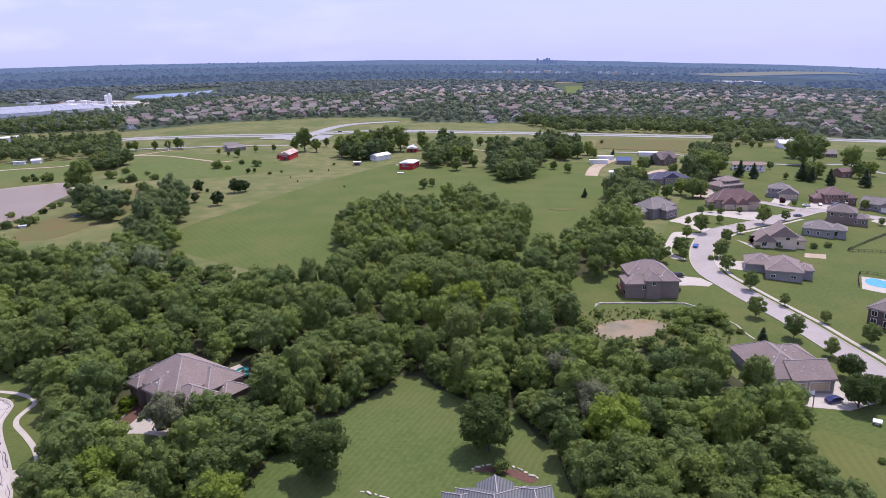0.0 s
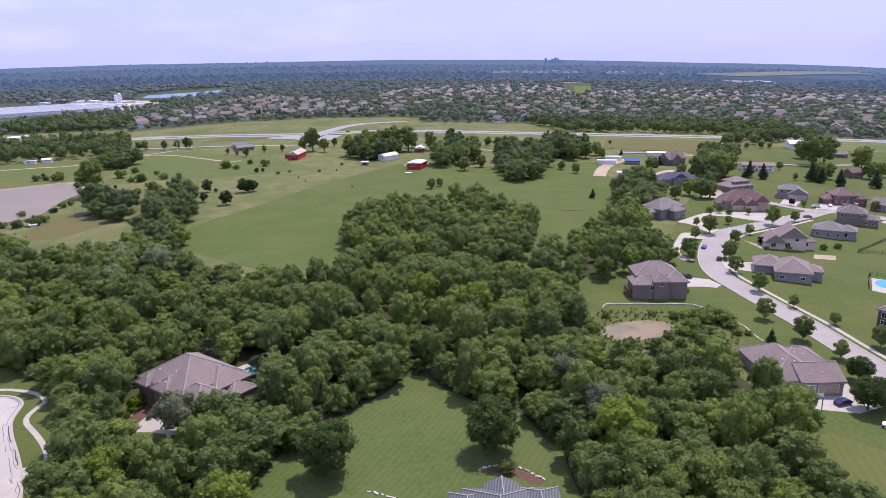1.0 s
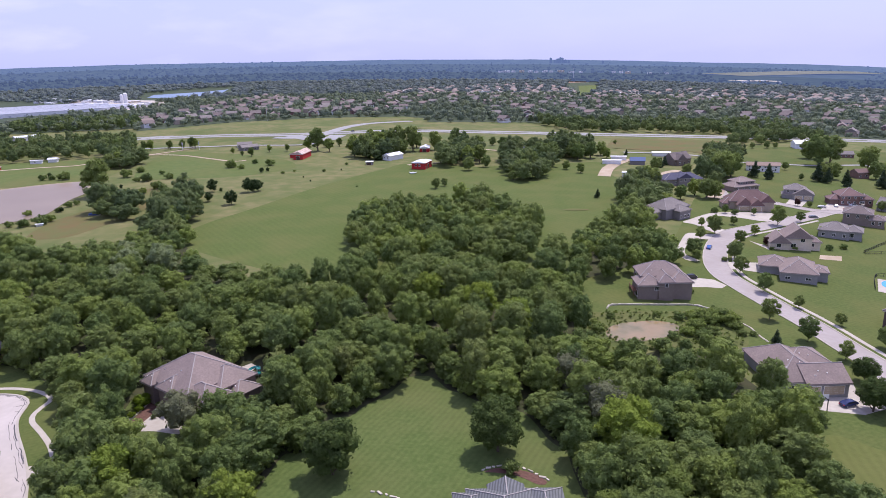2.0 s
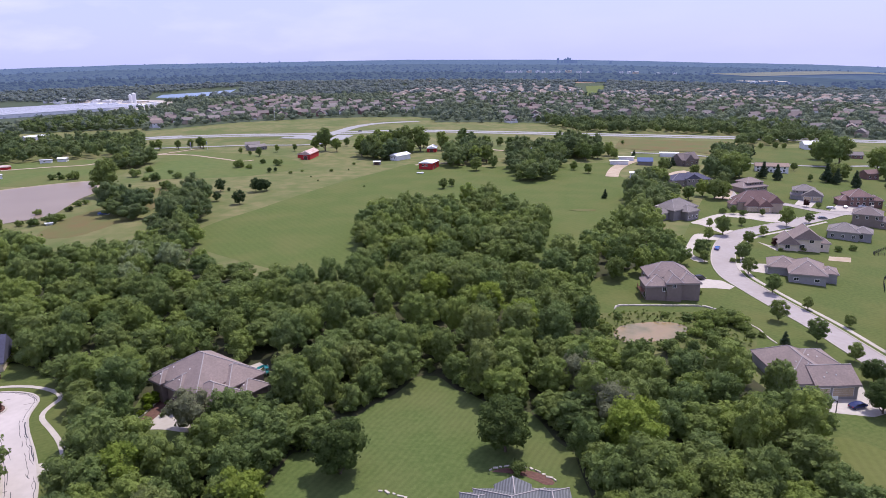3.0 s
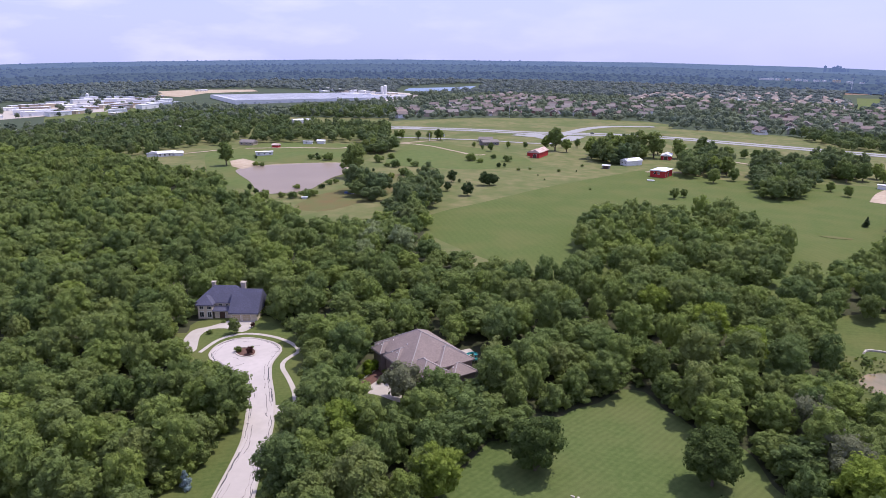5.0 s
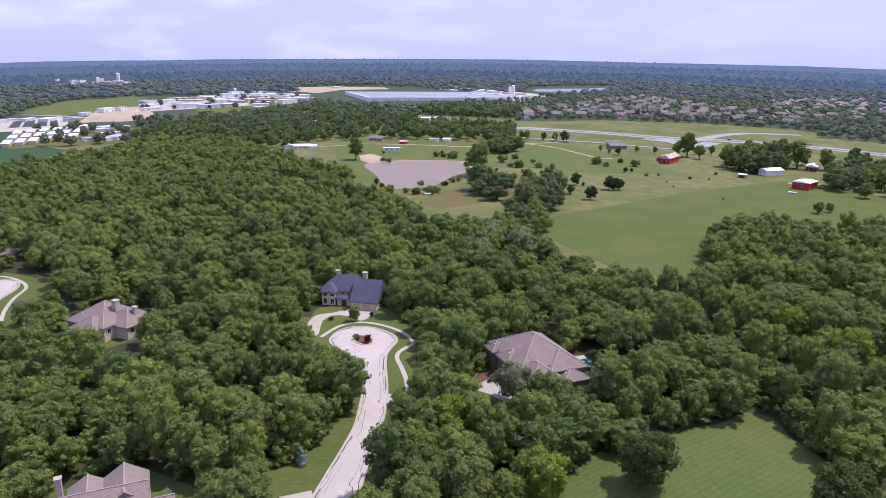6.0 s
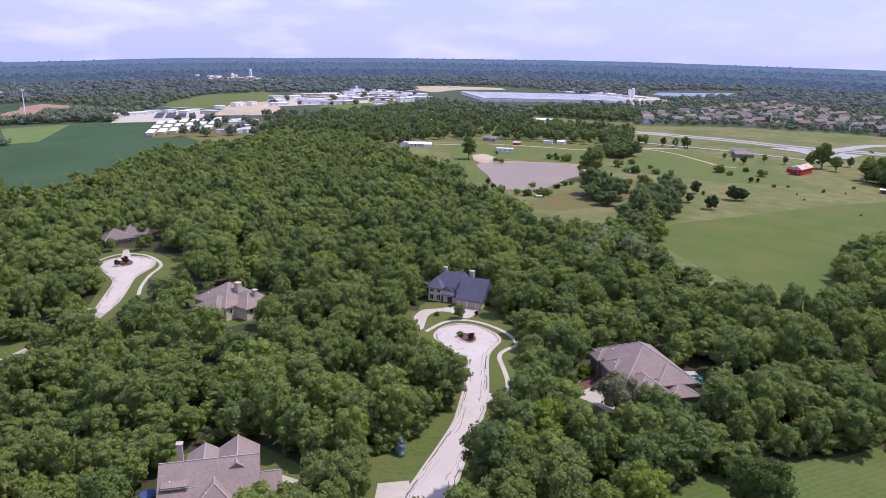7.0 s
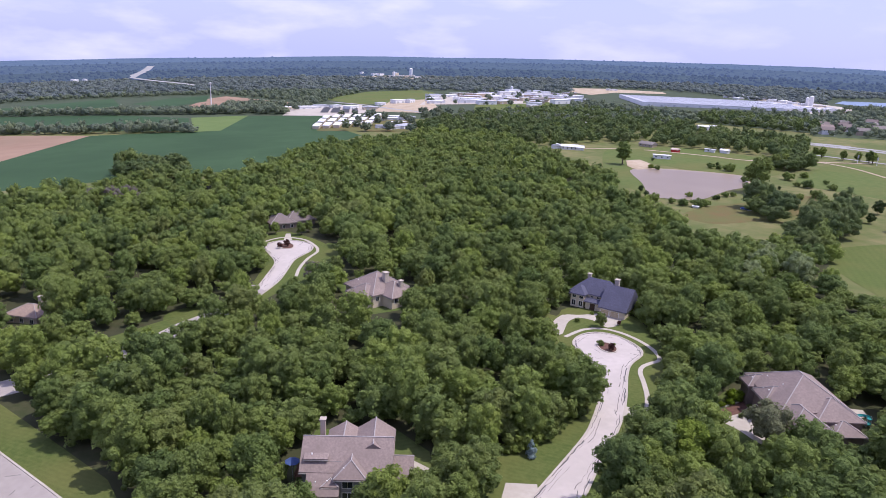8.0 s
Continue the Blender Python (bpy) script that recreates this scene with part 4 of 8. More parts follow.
WALL = {"brown": wall_mat("brown_siding", (0.205, 0.165, 0.14)), "grey": wall_mat("grey_siding", (0.265, 0.258, 0.255)), "cream": wall_mat("cream_stucco", (0.56, 0.48, 0.37)),
        "tan": wall_mat("tan_stucco", (0.38, 0.31, 0.24)), "white": wall_mat("white_siding", (0.72, 0.72, 0.72)), "stone": wall_mat("pale_stone", (0.42, 0.36, 0.30)),
        "slate": wall_mat("slate_siding", (0.20, 0.185, 0.18)), "red": wall_mat("red_barn_boards", (0.42, 0.035, 0.035)), "dark": wall_mat("dark_brown_brick", (0.105, 0.075, 0.068)), "brick": wall_mat("red_brown_brick", (0.195, 0.118, 0.098)), "greenish": wall_mat("sage_siding", (0.30, 0.30, 0.24))}
ROOF = {"mauve": shingle_mat("weathered_mauve_shingles", (0.248, 0.194, 0.174)), "grey": shingle_mat("grey_shingles", (0.215, 0.19, 0.178)), "brown": shingle_mat("brown_shingles", (0.185, 0.15, 0.14)),
        "blue": shingle_mat("blue_slate", (0.086, 0.086, 0.128)), "red": shingle_mat("red_brown_shingles", (0.185, 0.118, 0.108)), "white": surface("white_metal_roof", (0.70, 0.70, 0.72), (0.78, 0.78, 0.8), 0.6, 0.45, spec=0.5),
        "rust": surface("rusty_metal_roof", (0.50, 0.36, 0.32), (0.62, 0.52, 0.48), 0.4, 0.6, ((0.36, 0.2, 0.14), 0.25, 0.8)), "tile": lawn_material("grey_concrete_tiles", (0.125, 0.13, 0.135), (0.15, 0.155, 0.16), (0.11, 0.112, 0.115), 8, 0.55, 0.28), "tanroof": shingle_mat("tan_shingles", (0.30, 0.22, 0.175))}
M["ridge"] = surface("pale_ridge_shingles", (0.30, 0.27, 0.26), (0.36, 0.33, 0.32), 2, 0.9)
M["trim"] = surface("white_trim", (0.72, 0.70, 0.67), (0.78, 0.76, 0.73), 1, 0.6)
M["gutter"] = surface("taupe_gutter", (0.30, 0.27, 0.25), (0.34, 0.31, 0.29), 1, 0.6)
M["glass"] = surface("dark_window_glass", (0.02, 0.025, 0.03), (0.03, 0.035, 0.04), 1, 0.08, spec=0.6)
M["garage"] = surface("tan_garage_door", (0.46, 0.36, 0.24), (0.52, 0.42, 0.29), 1, 0.6)
M["garage_white"] = surface("white_garage_door", (0.66, 0.64, 0.6), (0.72, 0.7, 0.66), 1, 0.6)
M["door"] = surface("dark_brown_door", (0.07, 0.04, 0.03), (0.1, 0.06, 0.045), 3, 0.5)
M["stone_chimney"] = WALL["stone"]
M["timber"] = surface("red_brown_deck_wood", (0.16, 0.07, 0.05), (0.2, 0.1, 0.07), 2, 0.8)
M["blue_cloth"] = surface("blue_cloth", (0.05, 0.085, 0.20), (0.06, 0.10, 0.24), 2, 0.7)
M["pool"] = surface("turquoise_pool_water", (0.03, 0.30, 0.60), (0.05, 0.36, 0.66), 0.5, 0.08, spec=0.5)
M["teal"] = surface("teal_plastic", (0.02, 0.24, 0.24), (0.03, 0.3, 0.28), 2, 0.4)
M["black_iron"] = surface("black_iron", (0.02, 0.02, 0.02), (0.03, 0.03, 0.03), 3, 0.5)
M["grey_metal"] = surface("galvanised_metal", (0.42, 0.43, 0.45), (0.5, 0.51, 0.53), 2, 0.45, metal=0.3)
M["mulch"] = surface("brown_mulch", (0.10, 0.05, 0.04), (0.15, 0.08, 0.06), 2, 0.95)
M["limestone"] = surface("pale_limestone", (0.42, 0.375, 0.31), (0.54, 0.49, 0.42), 1.5, 0.9, bump=0.4, rand=0.12)


def roof_block(bm, caps, x0, y0, x1, y1, eave, pitch, kind, over=0.5, cap=True):
    """The solid of one hip or gable roof over a rectangle, and its ridge lines."""
    x0, y0, x1, y1 = x0 - over, y0 - over, x1 + over, y1 + over
    w, d = x1 - x0, y1 - y0
    zb, ze = eave - 0.28 - over * pitch * 0.5, eave - over * pitch * 0.5
    mx, my = (x0 + x1) / 2, (y0 + y1) / 2
    if kind == "gx" or (kind == "hip" and w >= d):
        h = pitch * d / 2
        k = d / 2 if kind == "hip" else 0.0
        r0, r1 = (x0 + k, my, ze + h), (x1 - k, my, ze + h)
    else:
        h = pitch * w / 2
        k = w / 2 if kind == "hip" else 0.0
        r0, r1 = (mx, y0 + k, ze + h), (mx, y1 - k, ze + h)
    b = [bm.verts.new(p) for p in ((x0, y0, zb), (x1, y0, zb), (x1, y1, zb), (x0, y1, zb))]
    t = [bm.verts.new(p) for p in ((x0, y0, ze), (x1, y0, ze), (x1, y1, ze), (x0, y1, ze))]
    a, c = bm.verts.new(r0), bm.verts.new(r1)
    bm.faces.new(b[::-1])
    for i in range(4):
        bm.faces.new((b[i], b[(i + 1) % 4], t[(i + 1) % 4], t[i]))
    if kind == "gx" or (kind == "hip" and w >= d):
        fs = ((t[0], t[1], c, a), (t[2], t[3], a, c), (t[3], t[0], a), (t[1], t[2], c))
        ends = ((3, 0), (1, 2))
    else:
        fs = ((t[1], t[2], c, a), (t[3], t[0], a, c), (t[0], t[1], a), (t[2], t[3], c))
        ends = ((0, 1), (2, 3))
    for f in fs:
        bm.faces.new(f)
    if cap:
        caps.append((r0, r1))
        if kind == "hip":
            for r, e in ((r0, ends[0]), (r1, ends[1])):
                for i in e:
                    caps.append((r, tuple(t[i].co)))
    return h


def strip(bm, a, b, r):
    """A thin square bar from a to b."""
    a, b = Vector(a), Vector(b)
    if (b - a).length < 0.2:
        return
    q = (b - a).to_track_quat('Z', 'Y').to_matrix()
    rows = [[bm.verts.new(p + q @ Vector((r * u, r * w, 0))) for u, w in ((1, 1), (-1, 1), (-1, -1), (1, -1))] for p in (a, b)]
    for k in range(4):
        bm.faces.new((rows[0][k], rows[0][(k + 1) % 4], rows[1][(k + 1) % 4], rows[1][k]))
    bm.faces.new(rows[0][::-1]), bm.faces.new(rows[1])


def on_face(blk, face, u, z, w, h, out):
    x0, y0, x1, y1 = blk[:4]
    if face == "f":
        return (x0 + u, y0 - out, z, x0 + u + w, y0 + 0.08, z + h)
    if face == "b":
        return (x0 + u, y1 - 0.08, z, x0 + u + w, y1 + out, z + h)
    if face == "l":
        return (x0 - out, y0 + u, z, x0 + 0.08, y0 + u + w, z + h)
    return (x1 - 0.08, y0 + u, z, x1 + out, y0 + u + w, z + h)


def house(x, y, yaw, label, blocks, wall, roof, fits=(), chimneys=(), name="house", category="house", group="", caps=True, vents=0, base=-1.2, plain=False):
    """A house whose front left corner stands at x, y. blocks: x0, y0, x1, y1, eave, pitch, kind. fits: kind, block, face, along, up, wide, high."""
    t = new(name)
    tagged(t, label, category, group)
    t.matrix_basis = place(None, x, y, radians(yaw))
    for blk in blocks:
        x0, y0, x1, y1, eave, pitch, kind = blk
        bm = boxes((x0, y0, base, x1, y1, eave - 0.02))
        if kind == "gx":
            h = pitch * (y1 - y0) / 2
            for xe in (x0, x1):
                s = 0.1 if xe == x0 else -0.1
                v = [bm.verts.new(p) for p in ((xe, y0, eave - 0.02), (xe, y1, eave - 0.02), (xe, (y0 + y1) / 2, eave + h - 0.05), (xe + s, y0, eave - 0.02), (xe + s, y1, eave - 0.02), (xe + s, (y0 + y1) / 2, eave + h - 0.05))]
                for f in ((0, 1, 2), (5, 4, 3), (0, 2, 5, 3), (2, 1, 4, 5)):
                    bm.faces.new([v[i] for i in f])
        if kind == "gy":
            h = pitch * (x1 - x0) / 2
            for ye in (y0, y1):
                s = 0.1 if ye == y0 else -0.1
                v = [bm.verts.new(p) for p in ((x0, ye, eave - 0.02), (x1, ye, eave - 0.02), ((x0 + x1) / 2, ye, eave + h - 0.05), (x0, ye + s, eave - 0.02), (x1, ye + s, eave - 0.02), ((x0 + x1) / 2, ye + s, eave + h - 0.05))]
                for f in ((0, 1, 2), (5, 4, 3), (0, 2, 5, 3), (2, 1, 4, 5)):
                    bm.faces.new([v[i] for i in f])
        part("wall", bm, wall, t)
        bm, lines = bmesh.new(), []
        h = roof_block(bm, lines, x0, y0, x1, y1, eave, pitch, kind, 0.5, caps)
        r = part("roof", bm, roof, t)
        if lines:
            bm = bmesh.new()
            for a, b in lines:
                strip(bm, a, b, 0.10)
            part("ridge_cap", bm, M["ridge"], r, "paler ridge shingles")
        if plain:
            continue
        bm = boxes((x0 - 0.58, y0 - 0.58, eave - 0.42 - pitch * 0.25, x1 + 0.58, y0 - 0.48, eave - 0.22 - pitch * 0.25), (x0 - 0.58, y1 + 0.48, eave - 0.42 - pitch * 0.25, x1 + 0.58, y1 + 0.58, eave - 0.22 - pitch * 0.25))
        part("gutter", bm, M["gutter"], r, "taupe gutter")
        for k in range(vents):
            a, b = 0.25 + 0.5 * ((k * 0.618) % 1), 0.28 + 0.1 * (k % 3)
            vx, vy = x0 + (x1 - x0) * a, y0 + (y1 - y0) * b * 0.6
            vz = eave + pitch * min(vy - y0, y1 - vy, (vx - x0 if kind == "hip" else 99), (x1 - vx if kind == "hip" else 99))
            part("roof_vent", boxes((vx - 0.13, vy - 0.13, vz - 0.3, vx + 0.13, vy + 0.13, vz + 0.3)), M["trim"], r, "small white roof vent")
    for kind, bi, face, u, z, w, h in fits:
        blk = blocks[bi]
        if kind == "window":
            wdw = part("window", boxes(on_face(blk, face, u - 0.12, z - 0.12, w + 0.24, h + 0.24, 0.06)), M["trim"], t)
            if plain:
                part("pane", boxes(on_face(blk, face, u, z, w, h, 0.09)), M["glass"], wdw)
                continue
            part("pane", boxes(on_face(blk, face, u, z, w / 2 - 0.04, h, 0.09)), M["glass"], wdw)
            part("pane", boxes(on_face(blk, face, u + w / 2 + 0.04, z, w / 2 - 0.04, h, 0.09)), M["glass"], wdw)
        elif kind in ("garage", "garage_white"):
            g = part("garage_door", boxes(on_face(blk, face, u - 0.15, z, w + 0.3, h + 0.15, 0.05)), M["trim"], t)
            rows = 1 if plain else 4
            for k in range(rows):
                part("panel", boxes(on_face(blk, face, u, z + h * k / rows + 0.03, w, h / rows - 0.04, 0.09)), M[kind], g)
        elif kind == "door":
            dd = part("door", boxes(on_face(blk, face, u - 0.1, z, w + 0.2, h + 0.1, 0.05)), M["trim"], t)
            part("leaf", boxes(on_face(blk, face, u, z, w, h, 0.09)), M["door"], dd)
    for cx, cy, cw, cz in chimneys:
        c = part("chimney", boxes((cx - cw, cy - cw, 0, cx + cw, cy + cw, cz)), M["stone_chimney"], t)
        part("chimney_cap", boxes((cx - cw - 0.15, cy - cw - 0.15, cz, cx + cw + 0.15, cy + cw + 0.15, cz + 0.25)), M["stone_chimney"], c)
    return t


def spread(bi, face, length, z, n, w=1.1, h=1.4):
    """n windows evenly along a face."""
    return [("window", bi, face, length * (k + 0.5) / n - w / 2, z, w, h) for k in range(n)]


# the big hip-roofed house in the woods
house(-77.9, 152.2, -36.0, "large house with hipped mauve shingle roof among trees", [(0, 0, 18, 16, 6, 0.6, "hip"), (11, 7, 20.5, 17, 5.2, 0.6, "hip"), (1.2, -1.6, 5.2, 4, 5.6, 0.8, "hip"), (13.5, -0.8, 24.2, 8.2, 4.6, 0.62, "hip"), (7.2, -1.2, 12.8, 6, 5.6, 0.7, "hip"), (18, 9, 24, 15.5, 3.6, 0.55, "hip")],
      WALL["brown"], ROOF["mauve"], spread(0, "f", 18, 3.4, 3) + spread(0, "l", 16, 3.2, 4) + spread(0, "f", 18, 0.6, 3, 1.4, 1.6) + [("door", 4, "f", 2.0, 0, 1.6, 2.4), ("garage", 3, "f", 1, 0, 3, 2.3), ("garage", 3, "f", 5.4, 0, 3, 2.3)], vents=2)

# the house by the street's near end, half hidden by trees
house(-102.0, 43.5, 55.4, "two-storey house with mauve roof and stone chimney", [(0, 2, 16.5, 13, 5.6, 0.68, "gx"), (4, 7, 10, 15, 6.3, 0.6, "gy"), (9.5, 6, 16.6, 15, 6.7, 0.66, "gy"), (6.6, 0, 11.8, 8, 5.5, 0.7, "hip"), (16.3, 2.5, 20.5, 11, 3.3, 0.6, "gx"), (1.5, -1.6, 6.8, 8.4, 3.0, 0.69, "gx"), (0.7, 3.4, 4.3, 8.4, 7.4, 0.12, "gx"), (4.4, -0.4, 6.7, 3, 4.1, 0.5, "hip")],
      WALL["grey"], ROOF["mauve"], [("window", 3, "f", 1.2, 3.3, 1.9, 1.7), ("window", 3, "f", 1.2, 0.5, 1.9, 1.7), ("door", 5, "f", 3.2, 0, 1.4, 2.3), ("window", 6, "f", 0.5, 6.5, 0.8, 0.6), ("window", 6, "f", 1.6, 6.5, 0.8, 0.6), ("window", 0, "f", 12.6, 3.4, 1.5, 1.5), ("window", 0, "f", 12.6, 0.5, 1.5, 1.5)], [(2.6, 12.5, 0.5, 10.2)], vents=1)


def deck(x, y, yaw, w, d, h, label):
    """A raised timber deck with rails and a closed sunshade."""
    t = new("deck")
    tagged(t, label, "deck")
    t.matrix_basis = place(None, x, y, radians(yaw))
    for k in range(int(d / 0.25)):
        part("plank", boxes((0, k * 0.25, h - 0.05, w, k * 0.25 + 0.23, h)), M["timber"], t)
    for px in (0.1, w - 0.1):
        for py in (0.1, d - 0.1):
            part("post", boxes((px - 0.08, py - 0.08, -0.5, px + 0.08, py + 0.08, h + 1.0)), M["timber"], t)
    for a, b in (((0, 0), (w, 0)), ((0, 0), (0, d)), ((w, 0), (w, d))):
        bm = bmesh.new()
        for z in (0.2, 0.6, 1.0):
            strip(bm, (*a, h + z), (*b, h + z), 0.04)
        part("rail", bm, M["timber"], t)


deck(*(-107.0, 44.7), 54, 4, 4, 2.2, "red-brown timber deck beside the house")
deck(*(60.1, 225.0), -1, 4, 6, 2.6, "dark timber deck beside the brown house")


def parasol(x, y, h, cloth, label):
    t = new("parasol")
    tagged(t, label, "parasol")
    t.matrix_basis = place(None, x, y)
    part("pole", boxes((-0.03, -0.03, -0.2, 0.03, 0.03, h)), M["grey_metal"], t)
    bm = bmesh.new()
    bmesh.ops.create_cone(bm, segments=8, radius1=1.5, radius2=0.05, depth=0.7, cap_ends=True, matrix=Matrix.Translation((0, 0, h)))
    part("canopy", bm, cloth, t)


parasol(*(-109.2, 45.3), 4.6, M["blue_cloth"], "blue cloth parasol on the deck")
# the slate-roofed house at the turning circle
house(-146.0, 161.6, 20.3, "stone house with blue slate roof and two chimneys", [(-1.0, 3, 15, 12, 5.0, 0.85, "hip"), (0.0, 0.4, 4.6, 6, 5.0, 0.8, "hip"), (11.0, -1.8, 19.5, 11, 3.2, 0.86, "gx"), (5.2, 0.6, 10.4, 4, 3.0, 0.3, "gx")],
      WALL["cream"], ROOF["blue"], spread(1, "f", 4.9, 0.7, 2, 1.2, 1.7) + spread(1, "f", 4.9, 3.3, 2, 1.2, 1.4) + spread(0, "f", 15, 3.6, 7, 0.9, 1.1) + [("door", 3, "f", 1.6, 0, 1.8, 2.4)] + [("garage", 2, "f", 0.6, 0, 2.6, 2.3), ("garage", 2, "f", 3.8, 0, 2.6, 2.3)], [(2.6, 9.5, 0.55, 9.4), (12.5, 9.0, 0.7, 9.5)], caps=False)
# house in the woods between the two circles
house(-195.4, 104.0, 7.1, "house in the woods with mauve hipped roof", [(0, 0, 15, 15, 5.2, 0.62, "hip"), (5, -3, 14, 6, 4.6, 0.62, "hip"), (9, 4, 20, 14, 4.8, 0.62, "hip")], WALL["cream"], ROOF["mauve"],
      spread(1, "f", 9, 0.8, 3, 1.2, 1.5) + spread(0, "r", 15, 2.8, 4) + spread(2, "r", 10, 2.6, 3, 1.2, 1.6), [(11.5, 8, 0.8, 10.4), (17, 10, 0.6, 8.6)], vents=1)
# house beyond the far circle
house(-297.0, 119.9, 85.6, "low brown-roofed house among trees", [(0, 0, 12, 11, 3.4, 0.6, "hip"), (8, 1, 22, 12, 3.8, 0.62, "hip")], WALL["brown"], ROOF["brown"], spread(0, "f", 12, 0.8, 3) + spread(1, "f", 14, 0.8, 3), [(11, 8, 0.5, 8)])
house(-241.8, 8.5, 42.7, "low tan-roofed house half hidden by trees", [(0, 0, 11, 9, 3.2, 0.5, "hip"), (7, 2, 15, 12, 3.6, 0.6, "hip")], WALL["tan"], ROOF["tanroof"], spread(0, "f", 11, 0.8, 3), [(8, 6, 0.55, 7.6), (10, 6.4, 0.45, 7.2)])
# tiled roof under the camera's edge
house(-5.6, 95.6, 0.2, "house with dark grey tiled roof and roof windows", [(6.5, 0, 19, 14, 3.0, 0.46, "hip"), (-2, 5, 4.5, 11.5, 2.7, 0.55, "hip"), (4, 3, 10, 13.0, 2.9, 0.5, "hip"), (10.5, 6, 16.5, 15.0, 3.2, 0.5, "gy"), (17, 2, 23.5, 14.2, 2.9, 0.5, "hip")], WALL["stone"], ROOF["tile"], spread(0, "b", 12, 1, 3, 1.4, 1.7), vents=3)

# ---- the suburb ----
house(*(62.0, 223.4), -1, "two-storey brown house with mauve hip roofs", [(1.5, 5, 16.5, 16, 7.2, 0.62, "hip"), (-0.5, 0, 8.0, 9, 5.4, 0.55, "hip"), (6.4, -0.5, 11.4, 9, 6.6, 0.8, "hip"), (10.6, 1.0, 18, 10, 6.0, 0.6, "hip")], WALL["brown"], ROOF["mauve"],
      [("window", 2, "f", 2.0, 4.7, 1.0, 1.2), ("window", 1, "f", 5.6, 3.2, 1.2, 1.5), ("window", 1, "l", 1, 0.8, 2.0, 1.8), ("window", 0, "l", 7, 0.8, 2.0, 1.8), ("window", 0, "l", 7, 4.4, 1.6, 1.4)], vents=1)
house(*(122.2, 248.3), -21, "grey ranch house with broad mauve hip roof", [(-0.5, 0, 12, 17, 3.7, 0.55, "hip"), (-7.5, 8, 3, 20, 3.5, 0.5, "hip"), (10, 5, 16, 13, 3.3, 0.45, "hip")], WALL["grey"], ROOF["mauve"],
      [("window", 0, "f", 1.6, 1.0, 1.6, 0.9), ("window", 0, "f", 8.6, 1.0, 1.6, 0.9), ("garage_white", 1, "l", 3, 0, 5, 2.3), ("window", 2, "r", 1.5, 0.8, 1.8, 1.8)], vents=2)
house(*(78.8, 155.6), 2, "grey ranch house with mauve roof and tan garage doors", [(0.5, 0.5, 13, 20.5, 3.5, 0.62, "hip"), (7, -0.6, 17.5, 9.5, 3.4, 0.55, "gx"), (8, 11, 19, 20, 3.4, 0.5, "hip")], WALL["grey"], ROOF["mauve"],
      [("garage", 1, "f", 0.6, 0, 2.8, 2.3), ("garage", 1, "f", 4.3, 0, 5.0, 2.3), ("window", 0, "f", 3.2, 1.1, 1.1, 1.2)], vents=3)
house(133.8, 204.1, -54.4, "dark brick two-storey house with tall windows", [(0, 0, 15, 12, 6, 0.5, "hip")], WALL["dark"], ROOF["brown"], spread(0, "f", 15, 3.4, 4, 1.6, 1.6) + spread(0, "f", 15, 0.5, 4, 1.6, 1.9))
house(137.9, 293.9, -12.4, "cream stucco house with steep mauve gables", [(0, 0, 8, 10, 3.2, 0.8, "gy"), (6, 1, 17, 12, 5.4, 0.75, "gy"), (15, 3, 21, 10, 3.2, 0.6, "hip")], WALL["cream"], ROOF["mauve"], [("window", 0, "f", 2.6, 0.9, 1.8, 1.6), ("window", 1, "f", 2.5, 0.8, 2.0, 1.7), ("window", 1, "f", 6.4, 3.4, 1.6, 1.5), ("window", 2, "f", 1.6, 0.9, 1.8, 1.4)], vents=1)
house(171.7, 319.0, -31.1, "grey house with mauve hip roof and white porch", [(0, 0, 13, 12, 3.8, 0.5, "hip"), (10, 2, 18, 11, 3.6, 0.5, "hip")], WALL["grey"], ROOF["grey"], spread(0, "f", 13, 0.8, 3) + [("window", 1, "f", 2, 0.6, 2.6, 2.0)], vents=1)
house(199.2, 348.5, -31.5, "dark brown house with brown hip roof", [(0, 0, 13, 12, 6, 0.5, "hip"), (12, -0.5, 18.5, 8, 3.4, 0.5, "hip")], WALL["brown"], ROOF["brown"], spread(0, "f", 13, 3.6, 3) + spread(1, "f", 6, 0.8, 2), [(8, 7, 0.6, 9.4)])
house(107.9, 343.2, 36.0, "grey two-storey house with hip roofs and turret", [(0, 2, 19, 15, 5.6, 0.6, "hip"), (6, -2, 15, 6, 4.6, 0.6, "hip"), (-6, 5, 1, 11, 4.4, 0.6, "hip")], WALL["slate"], ROOF["grey"], spread(1, "f", 9, 0.8, 3) + spread(0, "r", 13, 3.2, 3), [(-5, 9, 0.6, 7.5)])
house(151.3, 373.9, -5.2, "large brown house with many steep red-brown gables", [(0, 2, 22, 14, 4.8, 0.85, "hip"), (3, -2, 10.5, 7, 3.4, 0.95, "gy"), (-3.5, 3, 4, 10, 3.4, 0.7, "hip"), (15.5, -1, 22.5, 9, 4.8, 0.95, "gy"), (9.5, -3, 16.5, 7, 3.2, 0.9, "gy")], WALL["tan"], ROOF["red"],
      [("garage", 1, "f", 1.2, 0, 4.8, 2.3), ("garage", 4, "f", 1.2, 0, 4.6, 2.3), ("window", 3, "f", 2.6, 4.4, 1.6, 1.5), ("window", 1, "f", 2.9, 3.8, 1.5, 1.4)] + spread(2, "f", 7, 0.8, 2))
